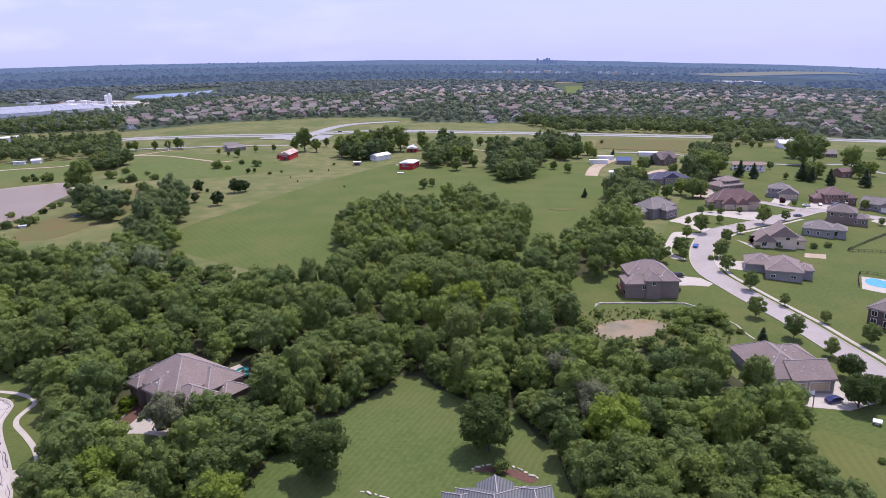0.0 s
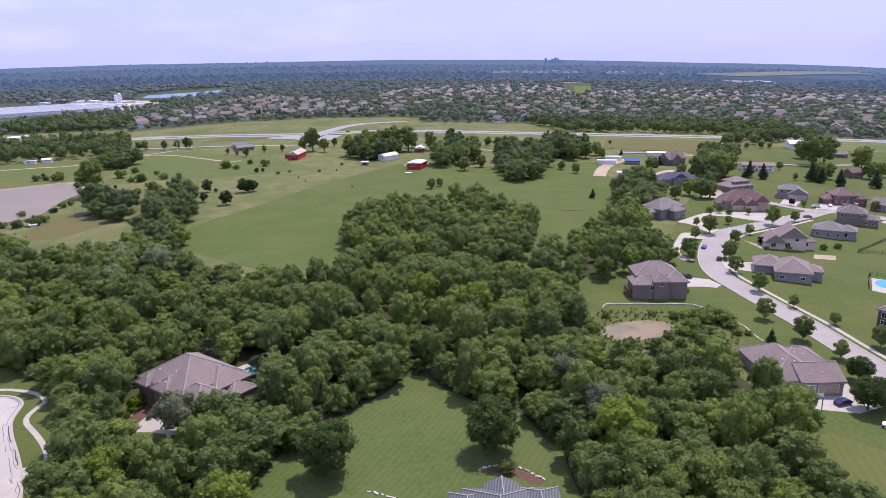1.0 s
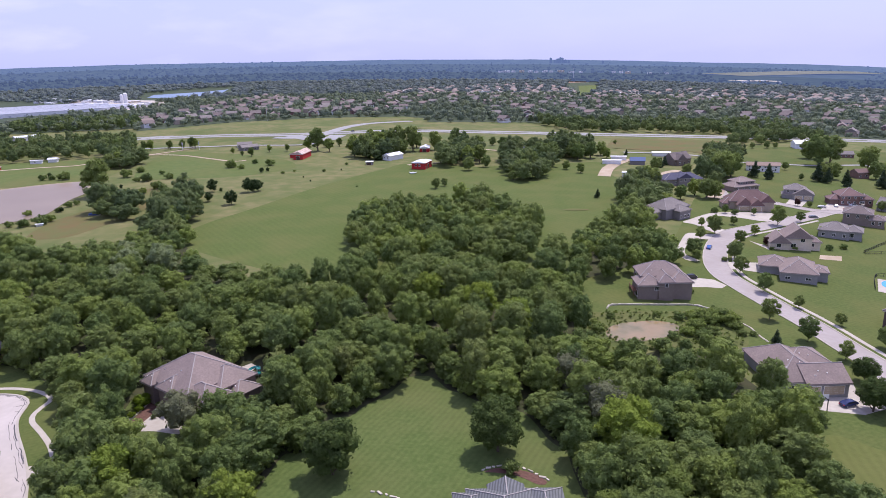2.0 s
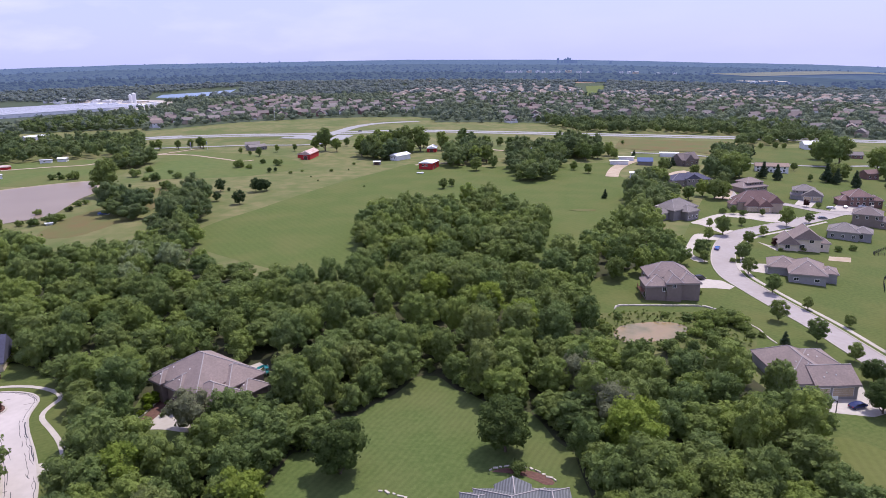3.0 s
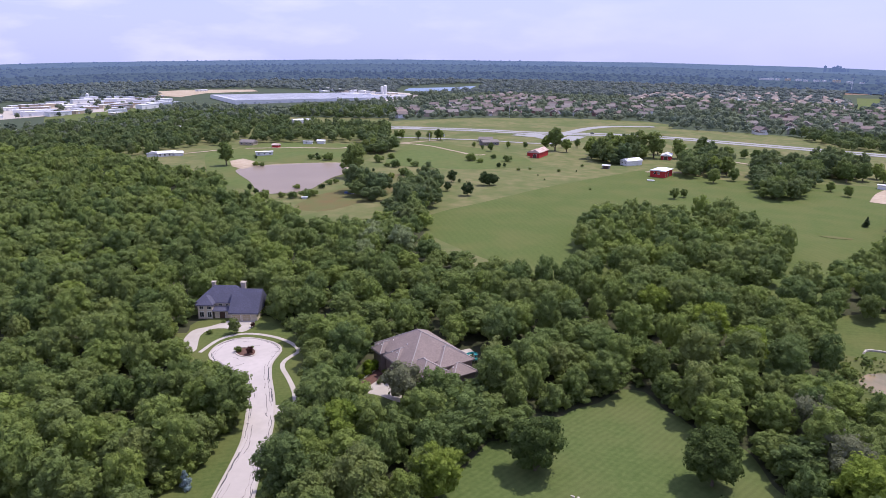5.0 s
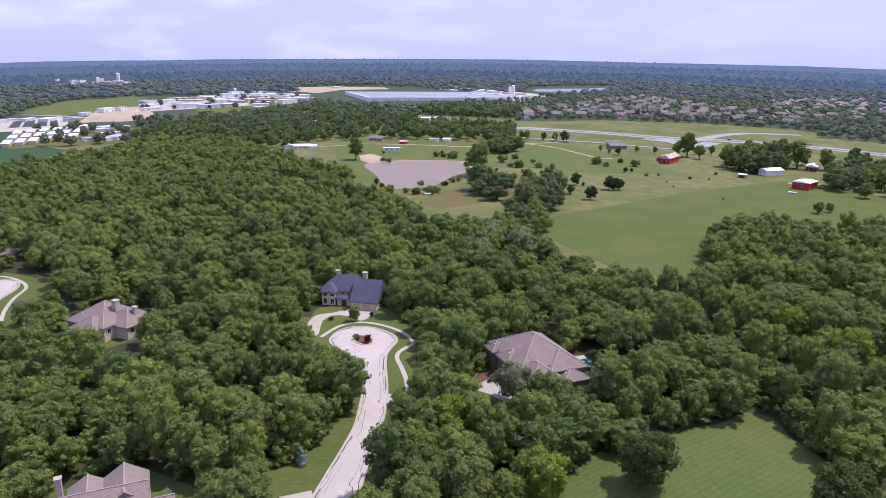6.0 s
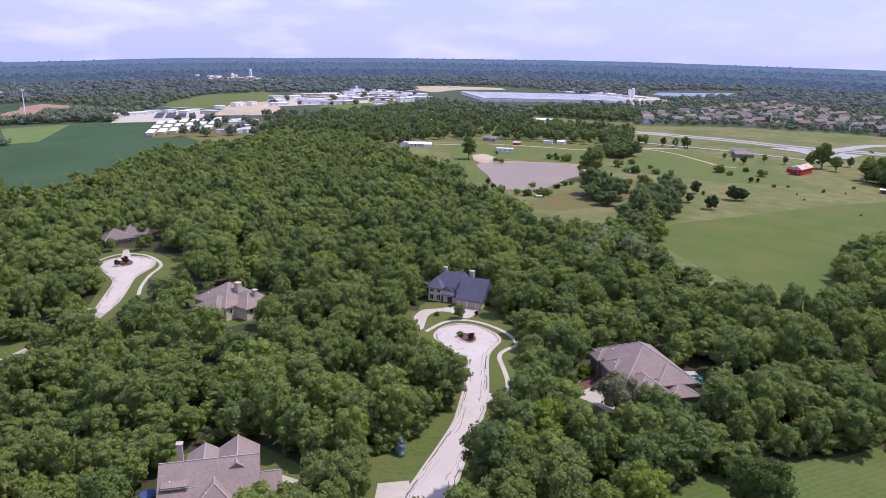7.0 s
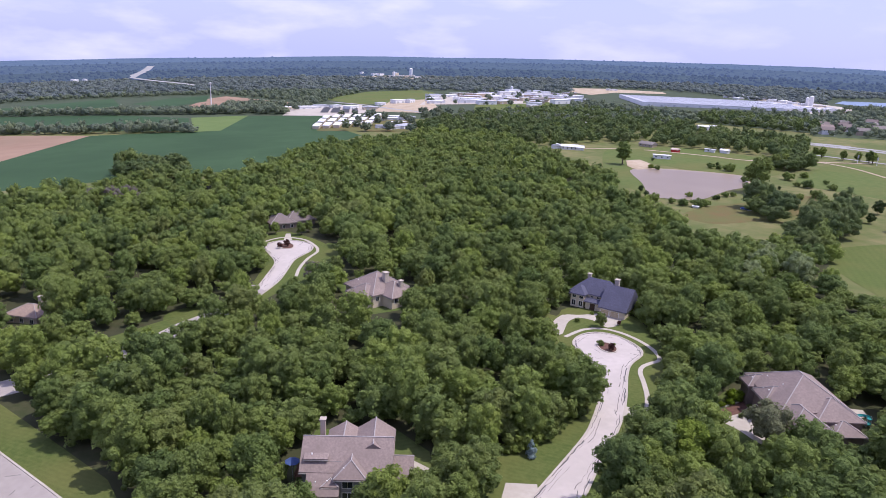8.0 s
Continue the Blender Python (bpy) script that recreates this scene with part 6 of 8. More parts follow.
M["membrane"] = surface("pale_roof_membrane", (0.42, 0.43, 0.49), (0.48, 0.49, 0.55), 0.02, 0.5, ((0.38, 0.39, 0.45), 0.01, 0.6))
warehouse(-774.5, 1009.0, 49.2, 310, 240, 7, WALL["white"], M["membrane"], "vast low warehouse with pale flat roof", 14, 12)
WHITE = [(-660.7, 397.7, 5.0), (-643.1, 403.0, 4.3), (-681.7, 435.0, 5.2), (-639.7, 419.3, 4.4), (-738.3, 451.1, 4.9), (-751.5, 473.6, 5.7), (-731.2, 476.8, 4.9), (-956.4, 418.8, 7.3), (-963.1, 444.4, 6.7), (-967.9, 474.6, 6.8), (-952.8, 495.6, 6.8), (-918.6, 506.1, 6.7), (-897.6, 518.3, 6.6), (-966.9, 582.6, 7.2), (-984.9, 628.8, 10.2), (-984.5, 657.1, 9.4), (-957.1, 678.8, 7.5), (-1108.2, 841.2, 9.9), (-1033.0, 835.7, 8.4), (-1062.0, 902.6, 8.8), (-973.7, 851.1, 9.2), (-1109.8, 993.3, 17.6), (-945.2, 881.4, 10.2), (-972.8, 944.1, 8.5), (-963.1, 972.6, 9.7), (-1012.0, 1046.1, 9.1), (-924.7, 987.1, 9.5), (-2084.8, 1331.8, 27.0), (-1987.1, 1282.9, 22.1), (-2161.7, 1285.5, 13.7), (-2109.1, 1281.7, 15.4), (-2345.2, 1344.7, 10.5), (-1976.5, 1307.7, 22.2), (-1921.1, 1304.6, 16.3), (-1999.7, 1255.0, 18.4), (-1970.6, 1322.1, 25.9), (-1871.6, 1293.2, 10.7), (-1980.2, 1298.8, 14.8), (-2422.3, 367.6, 10.2), (-2429.5, 400.5, 10.3), (-2313.0, 291.4, 8.0), (-2191.8, 434.3, 7.9), (-2254.1, 470.4, 8.2), (-1623.7, 1211.3, 4.8), (-1564.7, 1268.6, 4.7), (-1549.7, 1319.7, 4.8), (-2228.8, 308.7, 6.2), (-1111.9, 1067.0, 6.3), (-1050.6, 1038.1, 6.1), (-980.9, 1010.7, 7.8), (-967.0, 1034.6, 7.9), (-887.1, 985.1, 6.6), (-785.5, 795.8, 4.7), (-1169.3, 1383.9, 6.4), (-892.7, 1464.7, 6.5), (-892.1, 1514.4, 9.3), (-855.7, 1490.4, 7.8), (-807.9, 1444.3, 7.6), (-773.4, 1446.5, 8.8), (-734.8, 1426.3, 7.4), (-697.8, 1407.2, 6.1), (-577.4, 1260.5, 9.7), (-817.9, 780.2, 4.6), (-616.3, 624.5, 3.1), (-580.1, 621.6, 3.0), (-531.6, 1387.9, 3.5), (-714.5, 1294.1, 7.2), (-706.4, 1318.9, 6.3), (-677.6, 1308.9, 8.4), (-643.7, 1283.6, 6.1), (-632.1, 1307.8, 6.3), (-592.0, 1266.8, 6.1), (-571.4, 1274.1, 5.1), (-777.1, 1435.8, 5.7), (-751.3, 1442.7, 6.9), (-715.4, 1413.0, 5.6), (-691.7, 1404.5, 5.6), (-660.2, 1393.4, 5.5), (-612.8, 1345.9, 5.4), (-843.6, 1429.1, 4.6), (-829.3, 1455.7, 5.8), (693.8, 3134.1, 12.2), (746.1, 3089.5, 12.0), (733.0, 3140.1, 9.8), (194.2, 3202.8, 7.5), (225.1, 3203.6, 10.0), (256.1, 3204.6, 10.0), (297.4, 3206.3, 12.5), (328.5, 3207.9, 10.0), (353.2, 3152.5, 9.8), (401.2, 3212.5, 10.0), (432.5, 3214.9, 7.5), (466.5, 3217.8, 12.5), (509.9, 3165.6, 7.4), (556.5, 3170.6, 7.4), (835.9, 3054.1, 7.1), (901.0, 3066.8, 7.2), (1087.0, 2519.0, 5.9), (1000.5, 2455.8, 5.8), (1121.4, 2459.8, 5.8)]
for k, (x, y, h) in enumerate(WHITE):
    f = (0.7 + 0.6 * ((k * 0.618) % 1))
    warehouse(x, y, 20 + 47 * (k % 4) * 0.3 + math.degrees(math.atan2(-x, y)), 23 * f, 11 * f, max(3.2, min(h * 0.6, 12.0)), WALL["cream"] if k % 5 == 2 else WALL["white"], ROOF["white"] if k % 3 else M["membrane"], "distant pale low industrial building", 2)


for x, y, yaw in ((-692.6, 341.4, 147.5), (-691.3, 353.2, 146.6), (-690.1, 365.3, 145.6), (-689.0, 377.6, 144.7), (-687.9, 390.1, 143.7), (-686.9, 402.9, 142.7)):
    for k in range(3):
        d = 52 * k
        warehouse(x + d * math.cos(radians(yaw)), y + d * math.sin(radians(yaw)), yaw, 36, 7, 3.0, WALL["cream"], ROOF["white"], "long low white row of storage units", 3)
WORKS = [(-965.2, 663.6), (-1112.6, 789.1), (-1141.5, 911.0), (-1148.0, 1078.0), (-1032.1, 1109.5), (-854.8, 920.3), (-845.6, 795.5), (-894.9, 714.7)]
for k, (x, y) in enumerate(keep_apart(WORKS, 34, [], 900)[:46]):
    warehouse(x, y, 12 * (k % 5) + math.degrees(math.atan2(-x, y)), 18 + 7 * (k % 4), 10 + 3 * (k % 3), 4 + k % 4, WALL["white"] if k % 3 else WALL["tan"], ROOF["white"] if k % 2 else M["membrane"], "pale low works building among yards", 2)
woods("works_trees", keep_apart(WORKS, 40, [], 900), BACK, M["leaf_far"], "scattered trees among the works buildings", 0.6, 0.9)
for pts in ([(-889.4, 441.1), (-1002.2, 507.4), (-995.9, 516.2), (-882.9, 450.2)], [(-881.0, 452.8), (-993.8, 519.1), (-987.7, 528.0), (-873.7, 463.2)], [(-871.9, 465.8), (-974.9, 525.1), (-969.4, 533.2), (-865.6, 475.0)], [(-863.8, 477.6), (-956.5, 531.1), (-952.6, 537.0), (-858.5, 485.5)]):
    patch("car_park", pts, M["tar"], 0.3, "dark asphalt lot beside the works", "car park")
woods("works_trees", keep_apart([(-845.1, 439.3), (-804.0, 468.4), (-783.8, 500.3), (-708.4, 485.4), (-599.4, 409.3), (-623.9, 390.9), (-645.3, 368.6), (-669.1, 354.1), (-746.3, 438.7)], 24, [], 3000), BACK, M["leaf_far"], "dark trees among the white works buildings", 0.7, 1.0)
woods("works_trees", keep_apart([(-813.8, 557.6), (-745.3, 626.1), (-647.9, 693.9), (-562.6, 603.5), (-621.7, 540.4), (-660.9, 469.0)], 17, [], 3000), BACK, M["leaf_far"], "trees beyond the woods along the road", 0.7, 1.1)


def silo(x, y, h, r, label):
    t = new("silo")
    tagged(t, label, "silo")
    t.matrix_basis = place(None, x, y)
    bm = bmesh.new()
    bmesh.ops.create_cone(bm, segments=20, radius1=r, radius2=r, depth=h + 1, cap_ends=True, matrix=Matrix.Translation((0, 0, h / 2 - 0.5)))
    part("tank", bm, WALL["white"], t)
    bm = bmesh.new()
    bmesh.ops.create_cone(bm, segments=20, radius1=r * 1.04, radius2=r * 0.2, depth=r * 0.5, cap_ends=True, matrix=Matrix.Translation((0, 0, h + r * 0.25)))
    part("cap", bm, ROOF["white"], t)


for x, y, h in ((-683.6, 1408.7, 15.7), (-665.9, 1388.6, 19.1), (-1994.1, 1267.1, 22.1), (-2141.9, 1434.5, 28.1), (-1141.2, 1029.5, 14.5)):
    silo(x, y, h, max(2.5, h * 0.2), "tall white concrete silo by the works")


def mast(x, y, h, label, r=0.6):
    t = new("mast")
    tagged(t, label, "mast")
    t.matrix_basis = place(None, x, y)
    bm = bmesh.new()
    bmesh.ops.create_cone(bm, segments=10, radius1=r, radius2=r * 0.5, depth=h + 1, cap_ends=True, matrix=Matrix.Translation((0, 0, h / 2 - 0.5)))
    part("pole", bm, WALL["white"], t)
    part("antenna", boxes((-r * 2, -r * 2, h - 3, r * 2, r * 2, h - 0.6)), M["grey_metal"], t)


for x, y, h in ((-1121.2, 364.4, 37.3), (440.7, 2654.0, 41.3)):
    mast(x, y, h, "tall pale communications mast", 1.0)
for x, y, h in ((37.5, 491.8, 0.2), (-255.7, 630.9, 7.7), (-241.5, 634.1, 7.7), (-256.8, 929.5, 13.9), (-372.9, 717.2, 7.7), (41.6, 557.8, 12.9), (53.2, 548.5, 11.8)):
    if h > 1:
        mast(x, y, h, "wooden utility pole beside the road", 0.22)

# far ridge closing the view, wooded; its haze is blue emission in the material
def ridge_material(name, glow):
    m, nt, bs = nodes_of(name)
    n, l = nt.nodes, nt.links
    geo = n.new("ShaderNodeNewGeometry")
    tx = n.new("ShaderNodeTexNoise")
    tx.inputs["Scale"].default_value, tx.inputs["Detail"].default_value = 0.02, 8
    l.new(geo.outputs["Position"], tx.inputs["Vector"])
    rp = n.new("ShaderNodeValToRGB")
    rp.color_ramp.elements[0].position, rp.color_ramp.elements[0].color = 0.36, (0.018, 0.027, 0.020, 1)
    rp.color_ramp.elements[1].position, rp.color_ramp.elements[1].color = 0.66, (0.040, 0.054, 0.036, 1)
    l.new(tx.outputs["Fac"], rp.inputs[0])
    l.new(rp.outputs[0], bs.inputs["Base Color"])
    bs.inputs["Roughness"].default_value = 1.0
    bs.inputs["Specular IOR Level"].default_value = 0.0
    # blue glow imitates the haze before the ridge
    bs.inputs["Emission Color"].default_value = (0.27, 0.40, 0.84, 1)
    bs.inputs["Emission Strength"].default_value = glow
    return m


# three strengths of haze glow, more emission on each farther band
HAZE = [ridge_material("faint_haze_ridge", 0.215), ridge_material("hazy_wooded_ridge", 0.29), ridge_material("strong_haze_ridge", 0.39)]
RIDGE_OPEN = [[(-2150.4, 461.9), (-2761.1, 611.6), (-3110.2, 734.9), (-3597.3, 883.3), (-3453.2, 877.6), (-2992.2, 728.2), (-2643.5, 619.0), (-2294.2, 620.4), (-1811.2, 572.4), (-1638.1, 517.0), (-1956.2, 527.8)],
              [(-1944.8, 1135.5), (-2540.2, 1510.8), (-2667.3, 1749.2), (-2271.9, 1610.3), (-1706.0, 1219.9), (-1681.7, 1074.2)],
              [(974.9, 2718.7), (1182.2, 3229.7), (2122.0, 3692.8), (2018.4, 3367.5), (1585.7, 2750.4), (1154.5, 2403.9)],
              [(156.6, 2980.6), (205.1, 3382.4), (617.4, 3409.5), (545.2, 3008.3)], [(647.1, 2921.5), (731.6, 3306.0), (870.0, 3327.7), (770.1, 2942.7)]]


def build_ridge():
    edges = (2440, 3250, 4150, 4900)
    for k in range(3):
        radii = np.arange(edges[k], edges[k + 1] + 1, (edges[k + 1] - edges[k]) / 10)
        angles = np.arange(-106, 52, 0.5)
        verts = [(r * math.sin(radians(a)), r * math.cos(radians(a)), ridge_z(r * math.sin(radians(a)), r * math.cos(radians(a)))) for r in radii for a in angles]
        na = len(angles)
        tris = []
        for i in range(len(radii) - 1):
            for q in range(na - 1):
                a, b, c, d = i * na + q, i * na + q + 1, (i + 1) * na + q, (i + 1) * na + q + 1
                tris += [(a, b, d), (a, d, c)]
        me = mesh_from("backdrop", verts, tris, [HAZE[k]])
        if sum(p.normal.z for p in me.polygons) < 0:
            me.flip_normals()
        tagged(new("backdrop", me), ("dark wooded ridge with blue haze in the distance", "hazy blue wooded ridge in the distance", "pale wooded ridge with blue haze on the horizon")[k], "hills", kind="structure")
        pts = keep_apart(sector(edges[k], min(edges[k + 1], 4840), -100, 46), (30, 38, 46)[k], RIDGE_OPEN, 26000)
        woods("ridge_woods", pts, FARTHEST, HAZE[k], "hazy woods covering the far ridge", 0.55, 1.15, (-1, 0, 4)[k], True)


build_ridge()
for pts, half, lab in (([(-2506.9, 548.9), (-2747.9, 624.2), (-2960.3, 698.9), (-3251.4, 792.4), (-3530.0, 874.2)], 16, "distant pale highway bend"), ([(-2541.0, 565.5), (-2249.6, 558.0), (-2016.6, 559.6), (-1789.3, 554.0)], 10, "distant pale highway")):
    ribbon("road", smooth_line(pts, 20), half, M["highway"], 1.6, 0, lab, "road")
for pts, half, mat, lab in (([(1131.2, 3021.9), (1396.9, 3185.2), (1722.7, 3372.9), (1984.7, 3403.2)], 110, "far_hazed", "pale dry field on the far ridge"), ([(987.8, 2525.3), (1081.1, 2553.5), (1158.2, 2541.5)], 30, "concrete", "pale flat roofs and yards far off"),
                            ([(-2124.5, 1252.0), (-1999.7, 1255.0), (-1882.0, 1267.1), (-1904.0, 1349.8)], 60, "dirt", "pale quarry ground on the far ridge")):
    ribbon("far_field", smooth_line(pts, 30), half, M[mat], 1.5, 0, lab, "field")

# the towers take the farthest band's haze glow too
# towers of a far town on the horizon
sk = bmesh.new()
for k, (x, y, h) in enumerate(((580.1, 4342.8, 23.5), (604.7, 4344.4, 10.1), (625.7, 4345.8, 20.1), (639.8, 4346.8, 26.8), (653.9, 4347.8, 23.5), (671.5, 4349.1, 13.4), (692.6, 4350.7, 10.1), (888.4, 4286.0, 9.9))):
    v = Matrix.Translation((x, y, gz(x, y) + h / 2)) @ Matrix.Rotation(0.5 + k, 4, 'Z') @ Matrix.Diagonal((9 + 5 * (k % 3), 12, h + 20, 1))
    bmesh.ops.create_cube(sk, size=1.0, matrix=v)
    bmesh.ops.create_cube(sk, size=1.0, matrix=Matrix.Translation((x, y, gz(x, y) + h + 11)) @ Matrix.Diagonal((4, 4, 4, 1)))
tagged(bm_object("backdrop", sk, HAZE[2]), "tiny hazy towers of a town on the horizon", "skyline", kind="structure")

# ---- houses of the distant subdivisions ----
def far_house(wall, roof, label, w, d, h, wing):
    t = house(0, 0, 0, label, [(-w / 2, -d / 2, w / 2, d / 2, h, 0.6, "gx"), wing], wall, roof, spread(0, "f", w, h - 2.0, 3, 1.3, 1.3) + [("garage_white", 1, "f", 0.8, 0, 4, 2.2)], group="subdivision houses", caps=False, plain=True)
    return t


FAR_HOUSES = [far_house(WALL["tan"], ROOF["grey"], "tan house with grey roof in a distant subdivision", 15, 11, 5.6, (-7, -8, 1, 0, 3.4, 0.7, "gy")),
              far_house(WALL["white"], ROOF["brown"], "white house with brown roof in a distant subdivision", 14, 11, 5.8, (0, -8, 7, 0, 3.4, 0.7, "gy")),
              far_house(WALL["cream"], ROOF["mauve"], "cream house with mauve roof in a distant subdivision", 16, 10, 5.4, (1, -7.5, 7.5, 0, 3.6, 0.8, "gy")),
              far_house(WALL["brick"], ROOF["brown"], "brick house with brown roof in a distant subdivision", 15, 11, 5.6, (-7, -8, 0, 0, 3.4, 0.7, "gy")),
              far_house(WALL["greenish"], ROOF["grey"], "sage house with grey roof in a distant subdivision", 15, 10, 5.4, (0, -8, 7, 0, 3.4, 0.7, "gy"))]
by_distance = FAR_SPOTS[np.argsort(np.hypot(FAR_SPOTS[:, 0], FAR_SPOTS[:, 1]))]
used = set()
for x, y in by_distance[:225][::-1]:
    k = int(rng.integers(5))
    m = place(None, x, y, math.atan2(-x, y) + rng.choice((0, 0.5, -0.6, 3.14, 1.57)) + rng.uniform(-0.2, 0.2), 1.0)
    if k in used:
        copy_thing(FAR_HOUSES[k], m)
    else:
        used.add(k)
        FAR_HOUSES[k].matrix_basis = m


def distant_houses(spots):
    """Small hip- and gable-roofed houses with a front wing, joined: too far to tell apart."""
    mats = [WALL["tan"], WALL["white"], WALL["cream"], ROOF["grey"], ROOF["brown"], ROOF["mauve"]]
    verts, tris, index = [], [], []
    for x, y in spots:
        a = math.atan2(-x, y) + rng.choice((0, 0.5, -0.6, 1.57)) + rng.uniform(-0.2, 0.2)
        c, d, z0 = math.cos(a), math.sin(a), gz(x, y)
        wall, roof = int(rng.integers(3)), 3 + int(rng.integers(3))
        w, dp, h = rng.uniform(6.8, 8.8), rng.uniform(5.2, 6.4), rng.uniform(4.6, 6.2)
        for x0, y0, x1, y1, e, gable in ((-w, -dp, w, dp, h, False), (-w * 0.8, -dp - 4, 0.4, 0, h - 1.2, True)):
            n = len(verts)
            o, mx, rise = 0.5, (x0 + x1) / 2, 0.6 * min(x1 - x0, y1 - y0) / 2
            if gable:
                top = [(mx, y0 - o, e + rise), (mx, y1, e + rise)]
            else:
                k = (y1 - y0) / 2
                top = [(x0 + k, (y0 + y1) / 2, e + rise), (x1 - k, (y0 + y1) / 2, e + rise)]
            loc = [(x0, y0, -1), (x1, y0, -1), (x1, y1, -1), (x0, y1, -1), (x0, y0, e), (x1, y0, e), (x1, y1, e), (x0, y1, e),
                   (x0 - o, y0 - o, e - 0.2), (x1 + o, y0 - o, e - 0.2), (x1 + o, y1 + o, e - 0.2), (x0 - o, y1 + o, e - 0.2)] + top
            verts += [(x + u * c - v * d, y + u * d + v * c, z0 + q) for u, v, q in loc]
            for i in range(4):
                j = (i + 1) % 4
                tris += [(n + i, n + j, n + 4 + j), (n + i, n + 4 + j, n + 4 + i)]
                index += [wall, wall]
            faces = ((8, 9, 12), (9, 10, 13), (9, 13, 12), (10, 11, 13), (11, 8, 12), (11, 12, 13)) if gable else ((8, 9, 13), (8, 13, 12), (9, 10, 13), (10, 11, 12), (10, 12, 13), (11, 8, 12))
            for f in faces:
                tris.append(tuple(n + i for i in f))
                index.append(wall if gable and f in ((8, 9, 12), (10, 11, 13)) else roof)
    ob = new("distant_houses", mesh_from("distant_houses", verts, tris, mats, index))
    tagged(ob, "many small pale houses with grey roofs far off among trees", "houses", kind="stuff")


distant_houses(by_distance[225:])

# ---- single trees ----
def proto(kind, label, name="tree", category="tree"):
    """A pattern tree 10 m high; copies are scaled to their height."""
    if kind == "oak":
        return tree(10, 9.6, 0.3, M["leaf_dark"], label, lobes=22, cards=2200, card=0.27)
    if kind == "round":
        return tree(10, 9.0, 0.3, M["leaf"], label, lobes=16, cards=640, card=0.42)
    if kind == "young":
        return tree(10, 7.2, 0.5, M["leaf"], label, lobes=13, cards=540, card=0.40, trunk=0.16)
    if kind == "tall":
        return tree(10, 6.5, 0.6, M["leaf"], label, lobes=13, cards=620, card=0.42)
    if kind == "cedar":
        return tree(10, 8.5, 0.2, M["leaf_cedar"], label, name="cedar", lobes=12, cards=620, card=0.4, trunk=0.2)
    if kind == "conifer":
        return tree(10, 6.2, 0.1, M["leaf_conifer"], label, name="conifer", lobes=14, cards=620, card=0.36, shape="cone", trunk=0.2)
    if kind == "spruce":
        return tree(10, 6.5, 0.3, M["leaf_blue"], label, name="spruce", lobes=12, cards=800, card=0.35, shape="cone", trunk=0.2)
    if kind == "shrub":
        return tree(10, 16, 0.2, M["leaf"], label, name="shrub", lobes=10, cards=300, card=0.9, category="shrub", trunk=0.3)
    if kind == "bright":
        return tree(10, 15, 0.2, M["leaf_bright"], label, name="shrub", lobes=10, cards=300, card=0.8, category="shrub", trunk=0.3)
    if kind == "bare":
        return tree(10, 8.5, 0.6, M["leaf_twig"], label, lobes=14, cards=500, card=0.3)
    if kind == "pale":
        return tree(10, 9.0, 0.3, M["leaf_pale"], label, lobes=18, cards=700, card=0.36)
    if kind == "lime":
        return tree(10, 8.6, 0.3, M["leaf_lime"], label, lobes=24, cards=1100, card=0.30)
    if kind == "purple":
        return tree(10, 9, 0.8, M["leaf_purple"], label, lobes=10, cards=420, card=0.5)
    return tree(10, 9.5, 0.6, M["leaf_dry"], label, lobes=10, cards=300, card=0.4)


M["leaf_conifer"] = leaf_material("conifer_needles", (0.060, 0.092, 0.048), (0.085, 0.120, 0.062), (0.08, 0.11, 0.06), 0.1, tints=0.4)
M["leaf_twig"] = leaf_material("grey_twigs", (0.205, 0.178, 0.160), (0.250, 0.220, 0.198), (0.21, 0.19, 0.16), 0.1, tints=0.1)
M["leaf_dry"] = leaf_material("thin_grey_twigs", (0.17, 0.19, 0.105), (0.21, 0.22, 0.13), (0.18, 0.19, 0.11), 0.1, tints=0.2)


def grove(kind, label, spots, wide=1.0, group="", tall=1.0):
    p = proto(kind, label)
    if group:
        tagged(p, group=group)
    for k, (x, y, h) in reversed(list(enumerate(spots))):
        s = h * tall / 10
        m = place(None, x, y, k * 2.1, s * wide, s)
        if k == 0:
            p.matrix_basis = m
        else:
            copy_thing(p, m)


grove("oak", "dense round dark green tree on the clearing lawn", [(-26.1, 118.7, 12.8), (7.4, 127.3, 12.9)], 1.0)
grove("young", "young leafy street tree on a lawn", [(109.5, 234.4, 7.1), (99.6, 207.3, 7.0), (103.5, 190.3, 7.6), (114.4, 218.7, 4.5), (120.4, 204.0, 4.2), (124.7, 186.9, 6.8), (108.0, 178.0, 5.5), (109.7, 256.4, 7.0), (121.9, 317.5, 9.2), (111.6, 307.3, 6.0), (98.7, 278.4, 7.9), (97.9, 271.7, 4.9), (121.1, 333.2, 4.4), (139.0, 338.3, 4.4), (159.1, 362.0, 3.8), (161.7, 339.3, 10.0), (177.4, 348.4, 5.5), (200.6, 385.4, 3.7), (144.7, 364.7, 4.7), (141.2, 318.1, 5.0), (225.3, 343.5, 4.2), (173.7, 320.3, 4.5), (145.8, 300.3, 3.7), (239.4, 381.9, 5.9), (241.0, 478.9, 4.8), (250.8, 524.4, 6.1), (149.8, 302.6, 4.8)], 1.12, "street trees", 1.12)
grove("round", "leafy green tree before the house", [(-87.7, 53.4, 12.0), (-88.7, 50.7, 9.7), (-86.0, 58.5, 9.8), (-86.4, 61.9, 8.8), (-97.0, 40.8, 8.8), (-82.3, 68.6, 11.4), (-86.3, 67.7, 10.7), (-91.5, 69.6, 9.0)], 1.0)
grove("oak", "broad leafy tree beside a driveway", [(105.5, 164.6, 7.8), (98.6, 148.8, 9.9), (105.3, 150.3, 8.3)])
